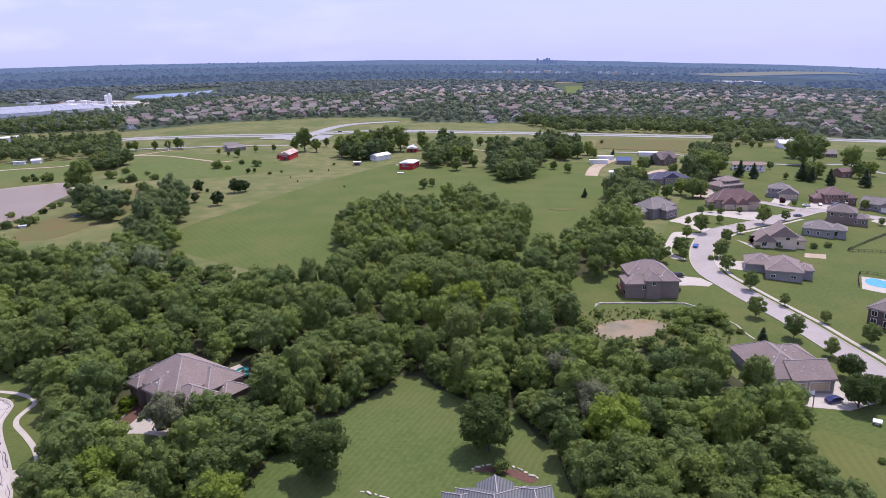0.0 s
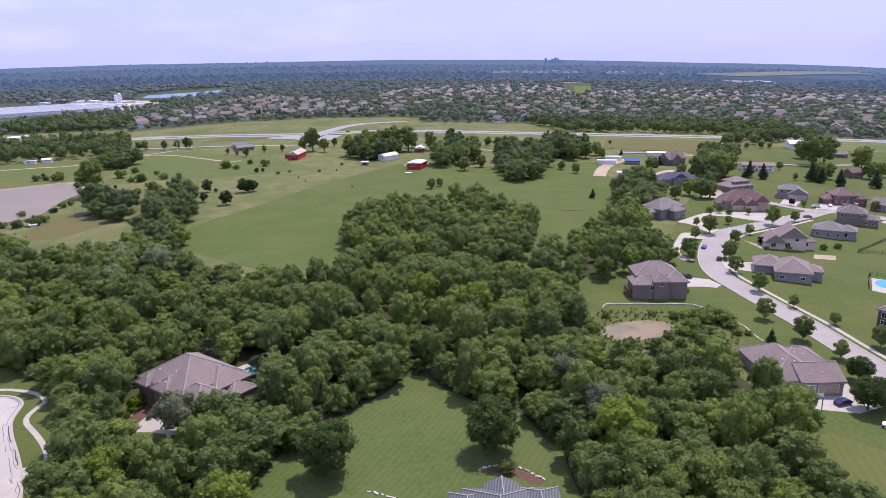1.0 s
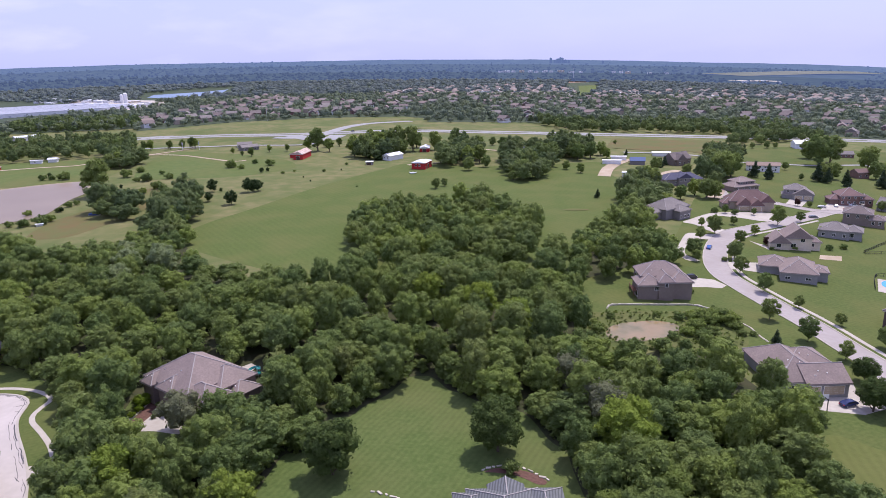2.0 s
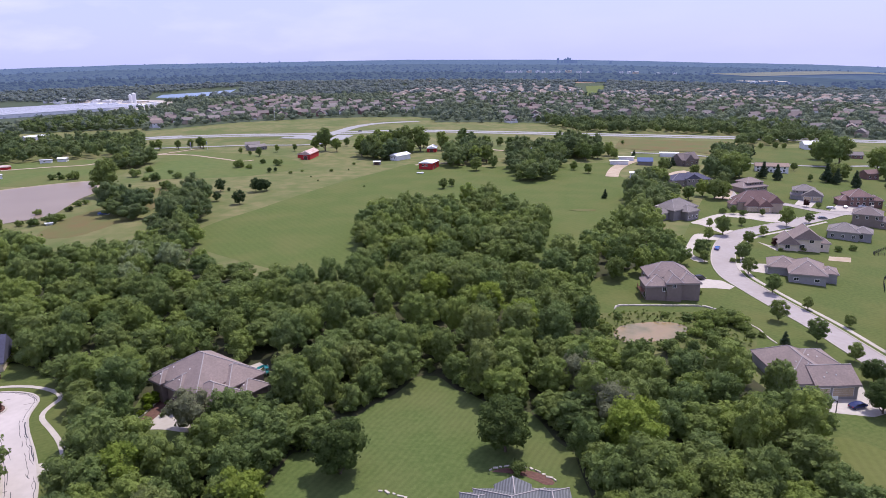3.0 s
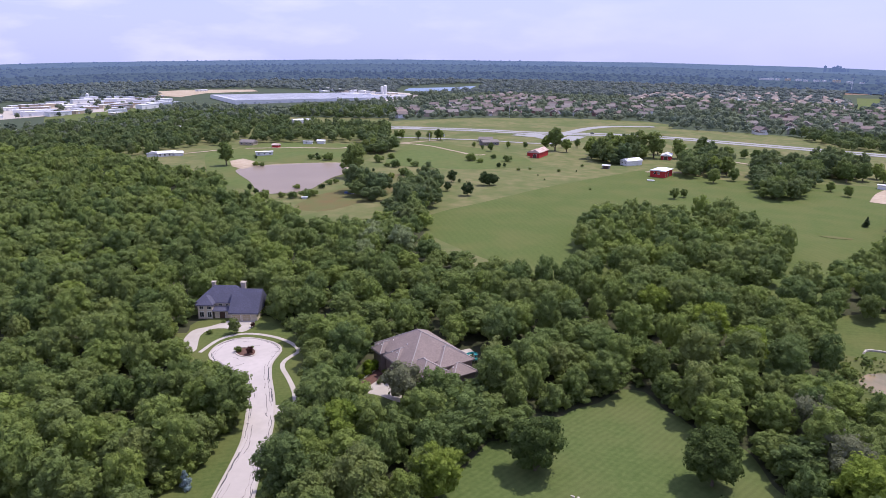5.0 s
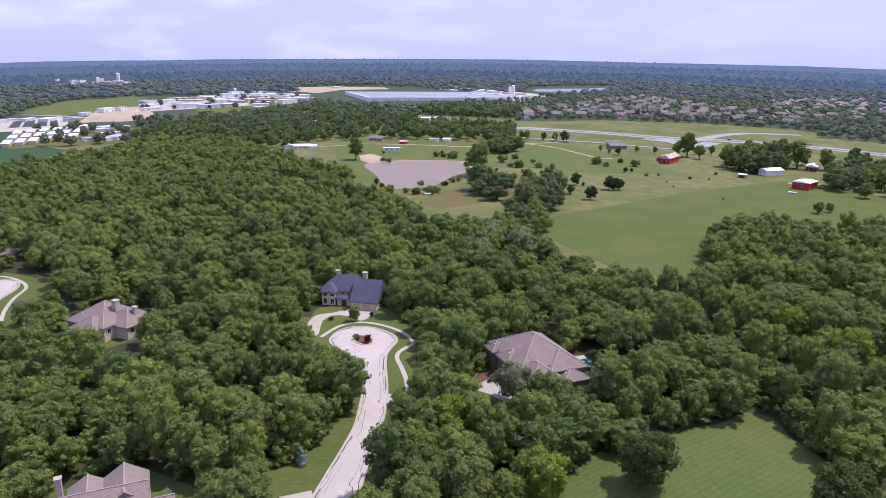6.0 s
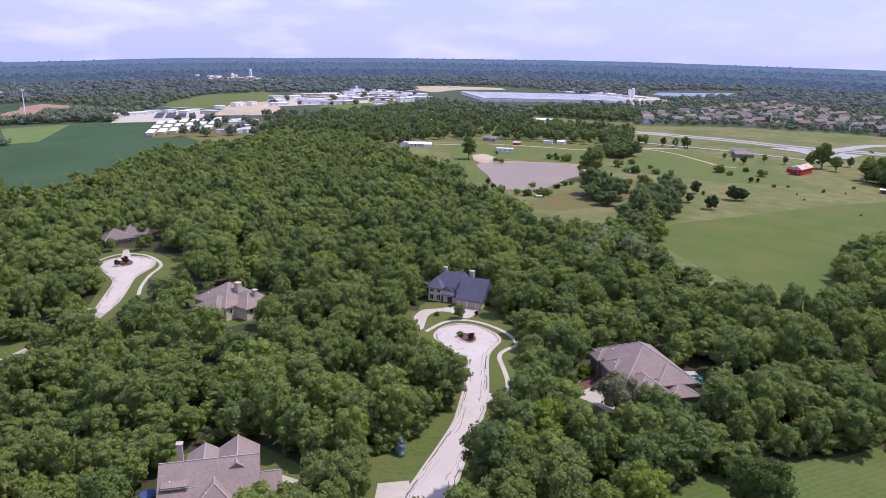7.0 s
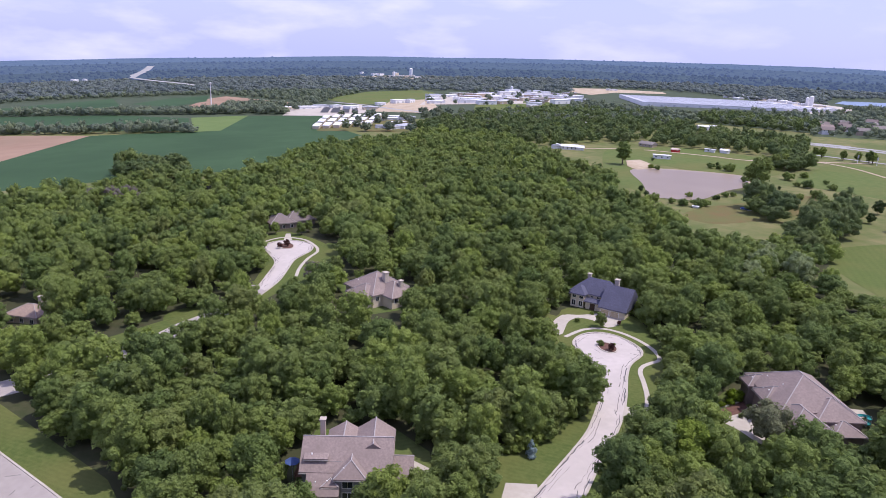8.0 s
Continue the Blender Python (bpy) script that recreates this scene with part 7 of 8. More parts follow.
grove("round", "rounded leafy green garden tree", [(128.2, 302.6, 7.0), (115.2, 276.2, 8.9), (124.7, 435.8, 15.4), (110.4, 405.2, 13.1), (163.5, 487.5, 9.8), (144.6, 413.3, 11.9), (148.7, 405.0, 13.8), (131.7, 400.1, 10.2), (114.6, 370.7, 10.8), (154.0, 405.6, 12.4), (181.8, 470.9, 22.8), (194.8, 486.3, 20.3), (200.5, 539.4, 15.2), (187.6, 515.6, 10.3), (291.0, 553.4, 28.3), (308.1, 568.4, 26.2), (302.0, 592.6, 19.5), (258.5, 481.6, 14.5), (267.8, 487.7, 13.9), (320.6, 536.6, 21.4), (302.0, 493.6, 14.9), (317.7, 505.8, 12.7), (386.8, 603.3, 13.0), (147.0, 505.9, 11.8), (129.0, 465.6, 11.7), (107.2, 410.2, 8.4), (280.1, 654.7, 6.5), (294.8, 657.4, 7.6), (303.7, 659.0, 6.5), (105.1, 438.3, 3.7), (127.8, 411.8, 9.1), (89.9, 335.8, 11.7), (86.6, 307.7, 10.8)], 1.0, "garden trees", 0.95)
grove("conifer", "dense dark green conifer on a lawn", [(92.8, 187.5, 5.0), (211.5, 486.1, 13.0), (218.6, 480.2, 12.1), (250.8, 476.0, 14.4), (254.9, 470.1, 11.9), (262.5, 460.8, 12.4), (283.9, 456.3, 13.9), (82.7, 400.1, 6.2), (178.1, 506.6, 5.1), (254.6, 612.0, 9.1), (144.6, 587.2, 5.8), (155.3, 522.8, 8.7), (161.9, 534.9, 8.0)])
grove("cedar", "dark round cedar on the pasture", [(-155.7, 422.2, 9.1), (-147.0, 391.8, 6.4), (-130.8, 382.8, 9.3), (-132.1, 419.5, 10.0), (-126.3, 423.1, 8.2), (-128.5, 420.4, 8.9), (-149.9, 421.4, 3.0), (-160.8, 412.4, 3.0), (-144.3, 495.1, 4.3), (-140.9, 498.9, 3.5), (-370.7, 468.9, 4.0), (-287.0, 481.0, 3.2), (-264.0, 350.0, 4.6), (-252.0, 340.0, 4.2), (-223.5, 371.0, 3.4), (-222.5, 439.8, 3.0), (-200.7, 399.4, 3.4), (-251.0, 473.7, 4.4), (-186.3, 373.6, 4.0), (-343.2, 466.9, 3.2), (-302.1, 494.4, 3.6), (-86.4, 500.1, 1.6), (-108.0, 470.0, 1.5), (-100.0, 455.0, 1.4), (-213.0, 430.0, 2.4), (-205.0, 447.0, 2.8)], 1.0, "pasture cedars")
grove("tall", "tall leafy tree on the farm", [(-224.7, 416.0, 26.0), (-253.1, 459.6, 12.7), (-195.1, 363.0, 10.9), (-272.8, 526.1, 13.3), (-270.4, 537.1, 13.1), (-266.3, 545.2, 12.2), (-263.1, 553.3, 10.9), (-343.3, 429.2, 20.0), (-125.6, 611.2, 23.4), (-135.2, 616.8, 13.5), (-114.2, 606.4, 13.2), (-111.0, 641.7, 9.6), (-87.5, 576.3, 20.0), (-76.8, 569.0, 21.6), (-67.5, 590.2, 21.3), (-52.4, 610.7, 24.7), (-39.7, 607.3, 24.5), (-62.0, 607.3, 20.8), (-80.5, 634.0, 18.7), (-20.6, 614.3, 18.7), (-1.6, 654.1, 17.7), (7.8, 526.3, 16.9), (17.0, 535.4, 16.3), (-5.5, 532.8, 12.1), (-176.7, 580.7, 9.0), (-168.4, 607.4, 7.3), (-186.3, 586.2, 5.1), (-198.7, 599.5, 6.2), (-153.3, 611.6, 7.3), (-270.3, 637.4, 10.1), (-259.2, 639.8, 10.1), (-248.2, 642.2, 11.2), (-250.9, 641.6, 12.3), (-287.1, 633.9, 11.2), (-292.7, 632.8, 10.1)], 1.0, "farm trees", 1.0)
grove("round", "broad farmyard shade tree", [(-68.9, 559.7, 23.0), (-60.2, 565.8, 21.4), (-48.1, 593.0, 19.5), (-37.9, 631.1, 21.7), (-4.1, 647.1, 18.0), (6.4, 630.2, 19.6), (19.5, 630.2, 18.6), (8.1, 499.3, 16.6), (21.3, 515.5, 14.6), (41.3, 606.8, 20.9), (44.8, 461.0, 23.1), (54.5, 505.3, 21.8), (67.4, 552.2, 24.5), (77.5, 559.0, 23.9), (90.4, 583.2, 23.0), (97.4, 553.7, 22.8), (110.2, 567.4, 22.4), (122.3, 585.3, 19.2), (88.7, 491.2, 11.5), (80.8, 506.3, 11.0), (94.9, 566.4, 18.7), (123.6, 568.4, 14.1), (36.7, 456.4, 11.5), (-14.1, 427.4, 10.8), (-8.9, 435.2, 8.8), (-9.0, 606.7, 13.0), (-17.0, 630.5, 11.4), (56.0, 630.8, 17.6), (33.4, 647.1, 13.8), (152.8, 667.0, 6.6), (-139.2, 681.9, 20.0), (-122.5, 636.5, 12.5)], 1.0, "farmyard trees", 0.66)
grove("shrub", "scrubby green bush on the rough pasture", [(-240.4, 331.6, 5.2), (-232.0, 337.7, 3.3), (-224.6, 337.5, 4.3), (-217.8, 342.0, 5.3), (-216.7, 348.6, 4.0), (-225.5, 371.2, 2.8), (-226.7, 384.3, 3.3), (-225.4, 390.5, 2.9), (-320.6, 435.0, 3.4), (-313.8, 433.5, 3.3), (-298.5, 479.8, 4.5), (-292.5, 480.8, 3.6), (-282.4, 479.6, 6.2), (-239.8, 484.7, 6.2), (-196.4, 435.6, 5.5), (-199.6, 421.1, 3.9), (-208.2, 410.5, 3.4), (-208.0, 397.9, 3.0), (-193.5, 396.9, 3.3), (-179.4, 396.0, 3.3), (-217.3, 466.7, 5.9), (-204.5, 475.0, 4.3), (-178.5, 416.9, 2.7), (-175.3, 520.7, 6.4), (-165.0, 513.8, 3.6), (-146.6, 528.1, 5.5), (-162.2, 540.6, 3.7), (-127.0, 488.5, 2.1), (-120.2, 496.0, 1.7), (-98.6, 496.5, 2.1), (-87.0, 529.4, 1.8), (-74.1, 566.4, 3.8), (-65.6, 433.8, 1.1), (-149.2, 382.0, 2.1), (-233.4, 418.8, 3.1), (-173.7, 405.3, 3.0), (-238.0, 363.5, 3.2), (-250.8, 446.8, 4.1), (-239.2, 506.2, 4.6), (-223.6, 465.4, 3.4), (-218.2, 495.2, 3.1), (62.7, 553.3, 4.4)], 1.0, "pasture bushes")
grove("shrub", "low weedy bush by the small pond", [(41.4, 193.8, 2.6), (48.3, 205.8, 1.9), (74.2, 206.8, 2.7), (77.1, 202.1, 5.0), (82.6, 204.8, 4.6), (84.5, 202.5, 4.2), (85.3, 197.9, 2.6), (76.5, 193.0, 2.9), (72.2, 190.6, 2.9), (68.6, 192.6, 2.6), (70.2, 205.7, 2.3), (50.0, 183.5, 2.5), (57.7, 181.7, 3.2), (63.7, 180.0, 3.1), (47.3, 182.6, 1.8), (41.7, 183.2, 2.1), (72.4, 186.4, 2.9), (85.3, 193.5, 1.9), (41.9, 200.7, 1.5), (88.8, 193.7, 1.5), (78.4, 186.7, 1.8), (72.8, 197.3, 3.4), (63.4, 189.8, 2.2), (63.6, 208.4, 1.6)], 1.2, "pond bushes")
grove("shrub", "clipped garden bush beside a house", [(109.7, 272.5, 2.0), (149.0, 362.4, 3.1), (139.4, 365.6, 3.2), (84.3, 154.1, 1.2), (94.3, 157.1, 1.3), (82.4, 231.4, 1.7), (148.3, 293.0, 2.1), (137.8, 292.1, 1.6), (164.4, 294.6, 2.6), (172.2, 297.3, 2.6), (217.5, 374.5, 1.9), (78.8, 140.4, 4.3), (82.2, 141.8, 2.9), (97.5, 129.9, 2.7), (89.8, 125.3, 1.3), (-118.1, 145.1, 1.7), (-115.9, 148.5, 0.8), (-134.5, 153.0, 1.4), (-136.2, 161.8, 1.1), (-72.1, 141.5, 1.2), (-79.9, 149.5, 1.6), (-73.1, 147.0, 1.3), (9.5, 119.8, 2.8), (-55.2, 94.7, 0.4)], 0.9, "garden bushes")
grove("pale", "pale sage green tree standing in the woods", [(-113.8, 248.3, 14.5), (-126.3, 246.4, 13.5), (-119.7, 223.8, 14.0), (-134.0, 262.0, 12.0)])
grove("lime", "bright lime green tree in the woods", [(15.7, 186.6, 14.5), (33.5, 124.3, 16.0), (-9.9, 212.6, 14.0), (6.5, 204.0, 13.5), (-65.8, 110.5, 13.0), (-41.3, 102.8, 12.5)])
grove("bright", "bright yellow-green garden shrub", [(-77.3, 147.4, 3.2), (-77.5, 142.1, 1.4), (-77.0, 144.8, 1.6)])
grove("purple", "small purple-leaved ornamental tree", [(195.6, 389.3, 4.7), (138.6, 299.6, 4.3), (-113.8, 144.6, 2.6), (-266.8, 114.3, 3.5), (-266.2, 110.7, 3.0), (-125.1, 161.6, 1.8)])
grove("young", "small leafy tree before the slate-roofed house", [(-127.5, 155.7, 5.6)])
grove("young", "small dark leafy tree before the brown-roofed house", [(-290.1, 118.8, 6.5), (-281.4, 127.8, 7.0), (-284.3, 132.9, 6.5), (-291.4, 114.4, 6.0)])
grove("spruce", "small blue spruce beside the street", [(-88.1, 88.9, 4.3)])
grove("bare", "bare grey-purple tree with thin twigs", [(-216.6, 101.9, 9.1), (-395.6, 69.3, 14.5), (-401.8, 62.5, 13.5), (-394.3, 79.1, 14.0), (-386.0, 71.0, 13.5)])
grove("dry", "thin grey-green tree with sparse leaves", [(-62.5, 135.0, 11.7), (31.3, 135.7, 14.0), (26.2, 154.3, 12.5)])

# ---- stone edging, walls and fences ----
STONES = []
for k in range(6):
    bm = boxes((-0.5, -0.35, -0.1, 0.5, 0.35, 0.45))
    for v in bm.verts:
        v.co += Vector((random.uniform(-0.12, 0.12), random.uniform(-0.1, 0.1), random.uniform(-0.06, 0.06)))
    bmesh.ops.bevel(bm, geom=bm.edges[:], offset=0.06, segments=1, affect='EDGES')
    me = bpy.data.meshes.new("stone")
    bm.to_mesh(me)
    bm.free()
    me.materials.append(M["limestone"])
    STONES.append(me)


def stone_row(name, pts, label, step=1.0, size=1.0, courses=1, loose=0.0):
    """A line of separate rough stones."""
    t = new(name)
    tagged(t, label, "stone wall")
    line = smooth_line(pts, step)
    x0, y0 = line[0]
    t.location = (x0, y0, gz(x0, y0))
    for c in range(courses):
        for i, (p, q) in enumerate(zip(line, line[1:])):
            ob = new("stone", STONES[(i + c) % 6])
            ob.parent = t
            u = 0.5 if c % 2 == 0 else 1.0
            x, y = p[0] + (q[0] - p[0]) * u, p[1] + (q[1] - p[1]) * u
            d = math.hypot(q[0] - p[0], q[1] - p[1])
            ob.matrix_local = Matrix.Translation((x - x0, y - y0, gz(x, y) - t.location.z + c * 0.45 * size)) @ Matrix.Rotation(math.atan2(q[1] - p[1], q[0] - p[0]) + loose * math.sin(i * 5.1), 4, 'Z') @ Matrix.Diagonal((d * (1.0 - loose * (0.5 + 0.4 * math.sin(i * 3.7))), size * (1 - loose * 0.4 * math.cos(i * 2.3)), size * (1 + loose * 0.4 * math.sin(i * 1.9)), 1))


stone_row("retaining_wall", [(48.7, 213.5), (50.8, 216.8), (58.6, 217.6), (68.3, 218.0), (78.1, 218.5), (81.6, 216.5), (84.0, 213.5)], "long low pale limestone retaining wall", 1.1, 0.62, 2)
stone_row("stone_edging", [(87.7, 209.6), (88.7, 204.2), (90.3, 199.1), (90.3, 193.7), (91.1, 188.7)], "low pale limestone edging beside the weeds", 1.0, 0.7)
stone_row("stone_edging", [(70.9, 175.1), (74.7, 177.1), (80.8, 181.6)], "low pale limestone edging behind the house", 1.0, 0.7)
stone_row("rock_border", [(3.7, 120.1), (5.6, 121.5), (7.9, 121.9), (10.3, 121.9), (13.0, 120.8), (15.1, 118.8), (17.1, 117.0)], "pale limestone rock border of a planting bed", 1.0, 0.62, 1, 0.6)
stone_row("rock_border", [(-18.0, 113.1), (-15.3, 112.5), (-11.9, 110.6)], "pale limestone rock border of a planting bed", 1.0, 0.62, 1, 0.6)
stone_row("rock_border", [(-77.7, 140.2), (-77.0, 143.5), (-76.5, 147.5), (-77.0, 151.9)], "pale limestone garden wall", 0.9, 0.6, 1, 0.3)
patch("planting_bed", [(4.2, 119.9), (7.9, 121.3), (14.0, 119.6), (16.5, 116.6), (14.7, 115.8), (11.1, 118.4), (6.7, 119.6)], M["mulch"], 0.1, "brown mulched planting bed with rocks", "bed", 1)
patch("planting_bed", [(-75.9, 135.2), (-76.7, 140.4), (-76.4, 144.9), (-76.0, 149.7), (-74.1, 148.1), (-73.3, 143.1), (-74.3, 138.0)], M["mulch"], 0.1, "brown mulched planting bed by the house", "bed", 1)
ISLAND = [(-118.8, 144.3), (-119.4, 146.7), (-118.0, 148.1), (-115.6, 148.2), (-113.4, 146.9), (-112.4, 144.6), (-113.4, 143.0), (-116.0, 142.8)]
patch("planting_island", ISLAND, M["mulch"], 0.16, "planted island in the turning circle", "bed", 1)
ribbon("kerb", smooth_line(ISLAND + ISLAND[:1], 1), 0.2, M["concrete"], 0.12, 0.14, "pale rounded island kerb", "kerb")
ISLAND_FAR = [(-269.7, 112.0), (-272.3, 114.6), (-271.4, 117.4), (-266.7, 117.4), (-263.2, 114.8), (-264.4, 111.7)]
patch("planting_island", ISLAND_FAR, M["mulch"], 0.16, "planted island in the far turning circle", "bed", 1)
ribbon("kerb", smooth_line(ISLAND_FAR + ISLAND_FAR[:1], 1), 0.2, M["concrete"], 0.12, 0.14, "pale rounded island kerb", "kerb")


def fence(pts, label, h=1.5, step=2.4, mat=None):
    """Posts with two rails and thin pickets."""
    t = new("fence")
    tagged(t, label, "fence")
    line = smooth_line(pts, step)
    x0, y0 = line[0]
    t.location = (x0, y0, gz(x0, y0))
    mat = mat or M["black_iron"]
    for p in line:
        z = gz(*p) - t.location.z
        part("post", boxes((p[0] - x0 - 0.06, p[1] - y0 - 0.06, z - 0.3, p[0] - x0 + 0.06, p[1] - y0 + 0.06, z + h)), mat, t)
    for p, q in zip(line, line[1:]):
        bm = bmesh.new()
        for u in (0.3, 0.92):
            strip(bm, (p[0] - x0, p[1] - y0, gz(*p) - t.location.z + h * u), (q[0] - x0, q[1] - y0, gz(*q) - t.location.z + h * u), 0.03)
        n = 8
        for k in range(1, n):
            x, y = p[0] + (q[0] - p[0]) * k / n, p[1] + (q[1] - p[1]) * k / n
            z = gz(x, y) - t.location.z
            strip(bm, (x - x0, y - y0, z + 0.1), (x - x0, y - y0, z + h * 0.95), 0.015)
        part("railing", bm, mat, t)


fence([(152.9, 240.5), (163.4, 257.5), (171.6, 254.2), (176.9, 251.4)], "black iron fence round the pool")
fence([(177.9, 291.6), (193.7, 305.4), (214.9, 323.1), (234.1, 338.9)], "dark iron garden fence on the lawn")
fence([(177.4, 289.8), (184.9, 290.6), (194.0, 289.9)], "dark iron garden fence on the lawn")

# pool behind the houses
patch("pool_deck", [(153.4, 239.3), (162.1, 254.6), (169.8, 251.3), (175.5, 249.2), (165.0, 233.2), (158.2, 235.5)], M["concrete"], 0.10, "pale stone pool deck", "deck")
patch("pool", [(158.9, 245.6), (162.0, 251.2), (166.4, 252.3), (167.5, 249.7), (170.8, 248.7), (165.6, 240.5), (161.2, 242.0)], M["pool"], 0.13, "bright blue garden swimming pool", "pool", 1)
patch("sand_court", [(152.3, 279.5), (155.8, 285.7), (164.7, 284.9), (160.9, 277.8)], M["dirt"], 0.10, "pale sand court with timber edge", "court")


def slide(x, y, yaw):
    """A teal spiral pool slide on posts."""
    t = new("pool_slide")
    tagged(t, "teal plastic spiral pool slide", "slide")
    t.matrix_basis = place(None, x, y, radians(yaw), 0.7)
    bm = bmesh.new()
    prev = None
    for k in range(26):
        a = k * 0.28
        r, z = 1.6 + k * 0.02, 3.0 - k * 0.1
        c = Vector((r * math.cos(a), r * math.sin(a), z))
        out = Vector((math.cos(a), math.sin(a), 0))
        row = [bm.verts.new(c + out * u + Vector((0, 0, w))) for u, w in ((-0.55, 0.45), (-0.4, 0.0), (0.4, 0.0), (0.55, 0.45), (0.6, 0.4), (0.42, -0.08), (-0.42, -0.08), (-0.6, 0.4))]
        if prev:
            for i in range(8):
                bm.faces.new((prev[i], prev[(i + 1) % 8], row[(i + 1) % 8], row[i]))
        prev = row
    part("chute", bm, M["teal"], t)
    part("platform", boxes((0.9, -1.2, 2.7, 2.3, 0.0, 2.9)), M["teal"], t)
    for px, py in ((0.95, -1.15), (2.25, -1.15), (0.95, -0.05), (2.25, -0.05)):
        part("post", boxes((px - 0.06, py - 0.06, -0.2, px + 0.06, py + 0.06, 3.7)), M["grey_metal"], t)


slide(*(-54.5, 162.8), 40)


def hoop(x, y, yaw):
    t = new("basketball_hoop")
    tagged(t, "basketball hoop on a dark pole by the drive", "basketball hoop")
    t.matrix_basis = place(None, x, y, radians(yaw))
    part("pole", boxes((-0.08, -0.08, -0.2, 0.08, 0.08, 3.3)), M["black_iron"], t)
    part("arm", boxes((-0.06, 0.0, 3.0, 0.06, 1.2, 3.12)), M["black_iron"], t)
    part("backboard", boxes((-0.9, 1.2, 2.8, 0.9, 1.26, 3.9)), M["trim"], t)
    bm = bmesh.new()
    for k in range(12):
        a, b = k * math.tau / 12, (k + 1) * math.tau / 12
        strip(bm, (0.23 * math.cos(a), 1.55 + 0.23 * math.sin(a), 3.05), (0.23 * math.cos(b), 1.55 + 0.23 * math.sin(b), 3.05), 0.015)
    part("rim", bm, WALL["red"], t)


hoop(*(87.2, 148.1), 5)


def car(x, y, yaw, paint, label, van=False):
    """A parked car: body, cabin glass, lamps and wheels."""
    t = new("car")
    tagged(t, label, "car")
    t.matrix_basis = place(None, x, y, radians(yaw)) @ Matrix.Translation((0, 0, 0.1))
    h, c0, c1 = (1.75, -2.1, 1.2) if van else (1.42, -1.7, 1.0)
    side = [(-2.3, 0.35), (2.3, 0.35), (2.3, 0.7), (2.1, 0.85), (c1 + 0.5, 0.95), (c1 - 0.2, h), (c0 + 0.5, h), (c0 - 0.3, 0.98), (-2.25, 0.95)]
    bm = bmesh.new()
    rows = [[bm.verts.new((px, py * (0.92 if pz > 1.1 else 1.0), pz)) for px, pz in side] for py in (-0.9, 0.9)]
    bm.faces.new(rows[0]), bm.faces.new(rows[1][::-1])
    for k in range(len(side)):
        bm.faces.new((rows[0][k], rows[1][k], rows[1][(k + 1) % len(side)], rows[0][(k + 1) % len(side)]))
    bmesh.ops.bevel(bm, geom=bm.edges[:], offset=0.07, segments=2, affect='EDGES')
    body = part("body", bm, paint, t)
    bm = bmesh.new()
    g = [(c1 + 0.36, 1.0), (c1 - 0.2, h - 0.1), (c0 + 0.5, h - 0.1), (c0 - 0.1, 1.02)]
    rows = [[bm.verts.new((px, py * (0.96 if pz > 1.1 else 1.0), pz)) for px, pz in g] for py in (-0.905, 0.905)]
    bm.faces.new(rows[0]), bm.faces.new(rows[1][::-1])
    for k in range(4):
        bm.faces.new((rows[0][k], rows[1][k], rows[1][(k + 1) % 4], rows[0][(k + 1) % 4]))
    part("windows", bm, M["glass"], body)
    part("windscreen", boxes((c1 + 0.05, -0.7, 1.02, c1 + 0.3, 0.7, 1.3)), M["glass"], body)
    for sy in (-0.62, 0.62):
        part("headlight", boxes((2.22, sy - 0.2, 0.62, 2.32, sy + 0.2, 0.76)), M["trim"], body)
        part("tail_light", boxes((-2.32, sy - 0.2, 0.72, -2.24, sy + 0.2, 0.88)), WALL["red"], body)
    for px in (-1.4, 1.45):
        for py in (-0.82, 0.82):
            bm = bmesh.new()
            bmesh.ops.create_cone(bm, segments=16, radius1=0.33, radius2=0.33, depth=0.22, cap_ends=True, matrix=Matrix.Translation((px, py, 0.33)) @ Matrix.Rotation(radians(90), 4, 'X'))
            w = part("wheel", bm, M["tar"], t)
            bm = bmesh.new()
            bmesh.ops.create_cone(bm, segments=12, radius1=0.2, radius2=0.2, depth=0.25, cap_ends=True, matrix=Matrix.Translation((px, py, 0.33)) @ Matrix.Rotation(radians(90), 4, 'X'))
            part("rim", bm, M["grey_metal"], w)


def paint(name, c):
    return surface(name, c, tuple(v * 1.1 for v in c), 1, 0.25, spec=0.5)


CARS = {"navy": paint("navy_paint", (0.02, 0.03, 0.10)), "white": paint("white_paint", (0.7, 0.7, 0.7)), "grey": paint("grey_paint", (0.16, 0.17, 0.18)), "silver": paint("silver_paint", (0.45, 0.46, 0.48)), "blue": paint("blue_paint", (0.03, 0.10, 0.32)), "black": paint("black_paint", (0.015, 0.015, 0.018))}
car(*(94.1, 151.3), 20, CARS["navy"], "dark navy car parked on the concrete drive")
car(*(110.2, 291.6), 60, CARS["blue"], "blue car parked at the kerb")
car(*(87.9, 247.9), 10, CARS["black"], "black pickup parked beside the brown house", True)
car(*(208.3, 386.4), -15, CARS["white"], "white car parked on the street")
car(*(218.5, 390.7), 70, CARS["silver"], "silver car parked on a driveway")
car(*(220.7, 382.1), 0, CARS["black"], "black car parked on a driveway")
car(*(230.2, 393.9), 10, CARS["white"], "white car parked near the brick house")
car(*(189.5, 358.8), -10, CARS["grey"], "grey car parked on the street")
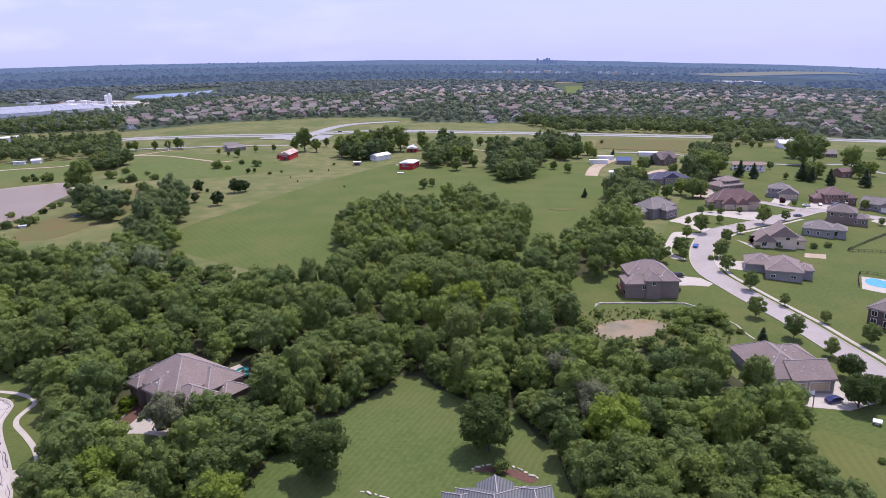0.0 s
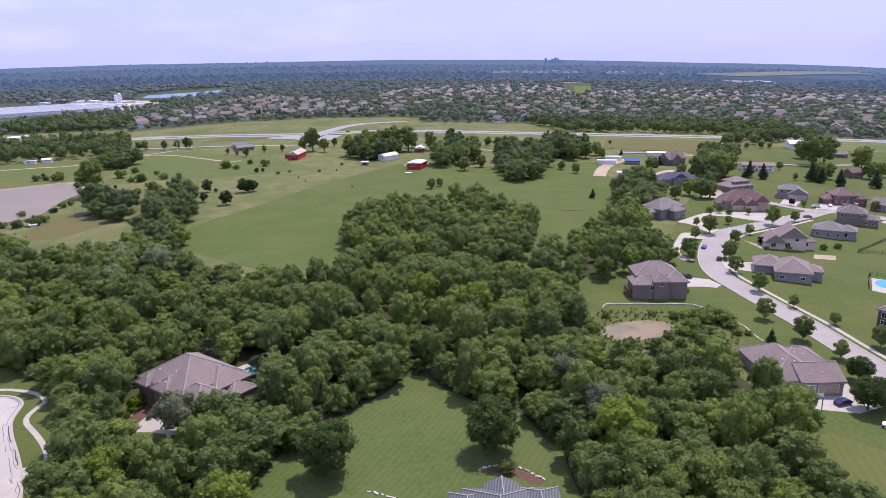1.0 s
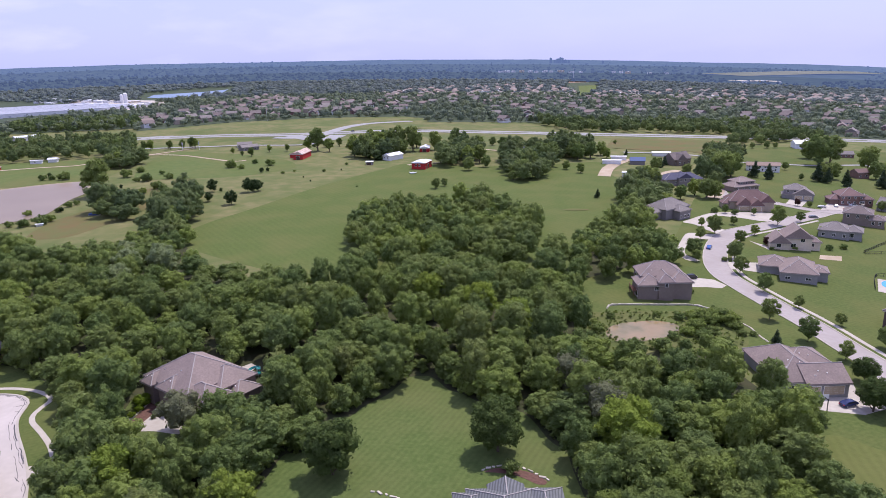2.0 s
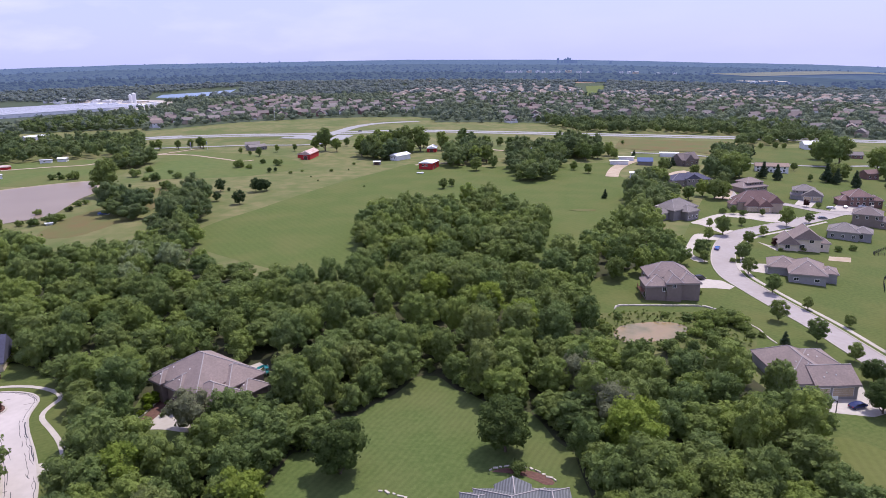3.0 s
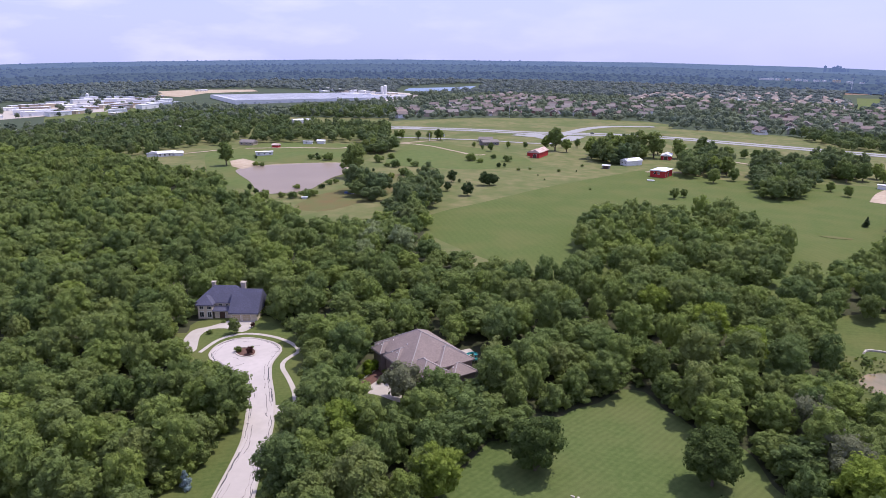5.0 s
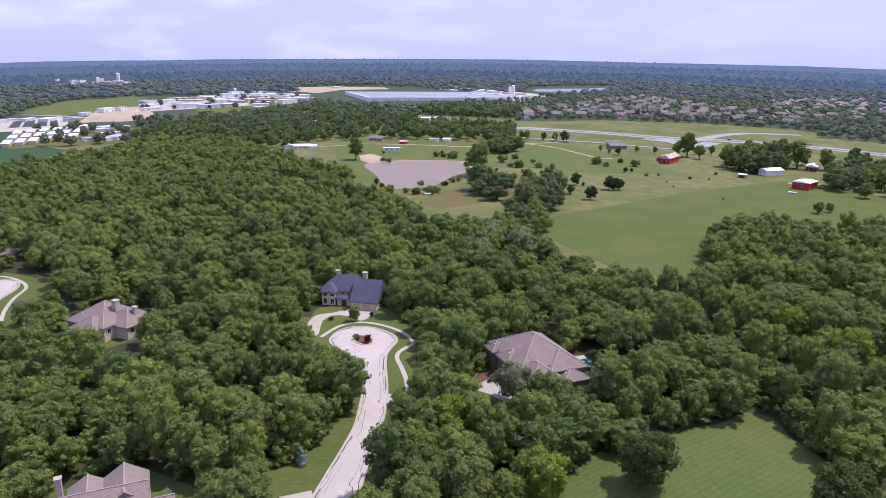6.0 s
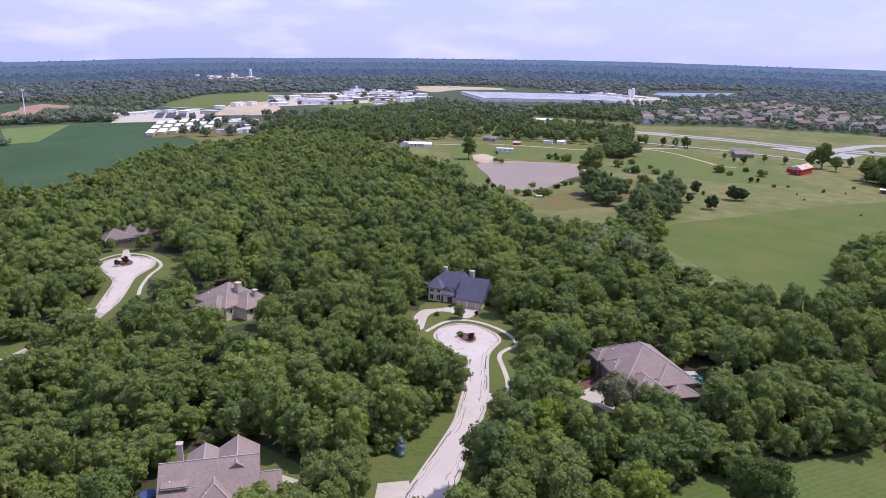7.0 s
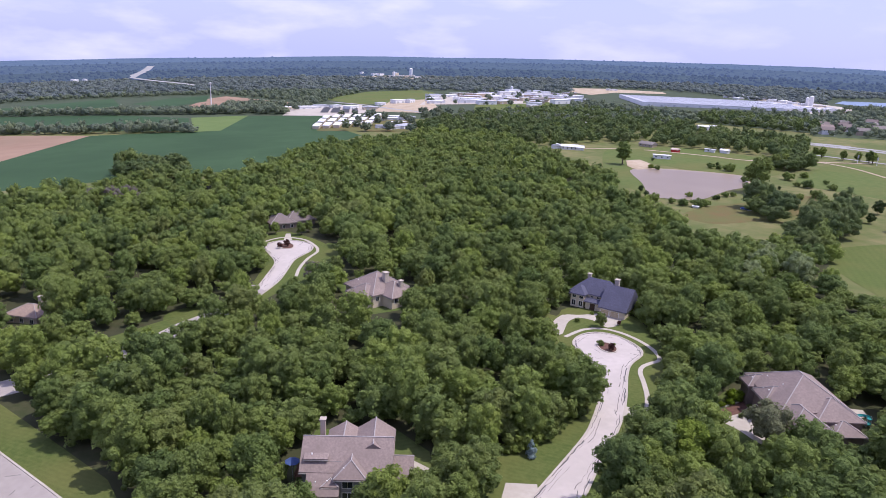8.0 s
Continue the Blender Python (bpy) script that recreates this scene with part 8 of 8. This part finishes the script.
car(*(169.9, 456.5), 40, CARS["white"], "white van parked on the gravel", True)
car(*(-422.5, 715.9), 5, CARS["black"], "dark car on the highway")
car(*(-117.9, 774.5), 5, CARS["black"], "dark car at the road junction")
car(*(11.3, 544.9), 20, CARS["blue"], "blue car beside the red barn")


def covered_boat(x, y, yaw, label):
    t = new("boat")
    tagged(t, label, "boat")
    t.matrix_basis = place(None, x, y, radians(yaw))
    bm = bmesh.new()
    bmesh.ops.create_icosphere(bm, subdivisions=3, radius=1, matrix=Matrix.Translation((0, 0, 0.8)) @ Matrix.Diagonal((2.8, 1.3, 0.8, 1)))
    for v in bm.verts:
        v.co.z = max(v.co.z, 0.3)
    part("cover", bm, M["blue_cloth"], t)
    part("trailer", boxes((-2.6, -0.7, 0.1, 3.4, 0.7, 0.4)), M["grey_metal"], t)


covered_boat(*(-199.7, 360.4), 10, "blue covered boat on the rough grass")
covered_boat(*(-177.9, 386.6), 40, "blue covered boat beside the bushes")
for spot, w, d, h, lab in (((113.7, 536.4), 14, 4, 3, "long white trailer on the dirt yard"), ((125.3, 558.8), 12, 4, 3, "long white trailer on the dirt yard"), ((115.1, 475.9), 10, 6, 3.4, "white open carport on the dirt yard"), ((166.2, 585.9), 15, 8, 3, "pale mobile home by the lane"), ((-217.8, 337.2), 3, 2, 1.2, "small white water tank"), ((-34.3, 485.0), 4, 1.6, 0.8, "white feed trough on the grass"), ((97.9, 141.0), 0.9, 0.9, 1.0, "white utility box on the lawn"), ((87.7, 211.2), 1.0, 0.8, 0.5, "white boulder on the lawn")):
    house(*spot, math.degrees(math.atan2(-spot[0], spot[1])), lab, [(0, 0, w, d, h, 0.12, "gx")], WALL["white"], ROOF["white"], name="trailer" if w > 5 else "box", category="trailer" if w > 5 else "box", caps=False, plain=True, base=-0.3)
house(*(135.2, 535.2), -12, "open shelter with dark blue tarpaulin roof", [(0, 0, 11, 9, 3, 0.5, "gx")], WALL["slate"], M["blue_cloth"], name="shelter", category="shed", caps=False, plain=True)
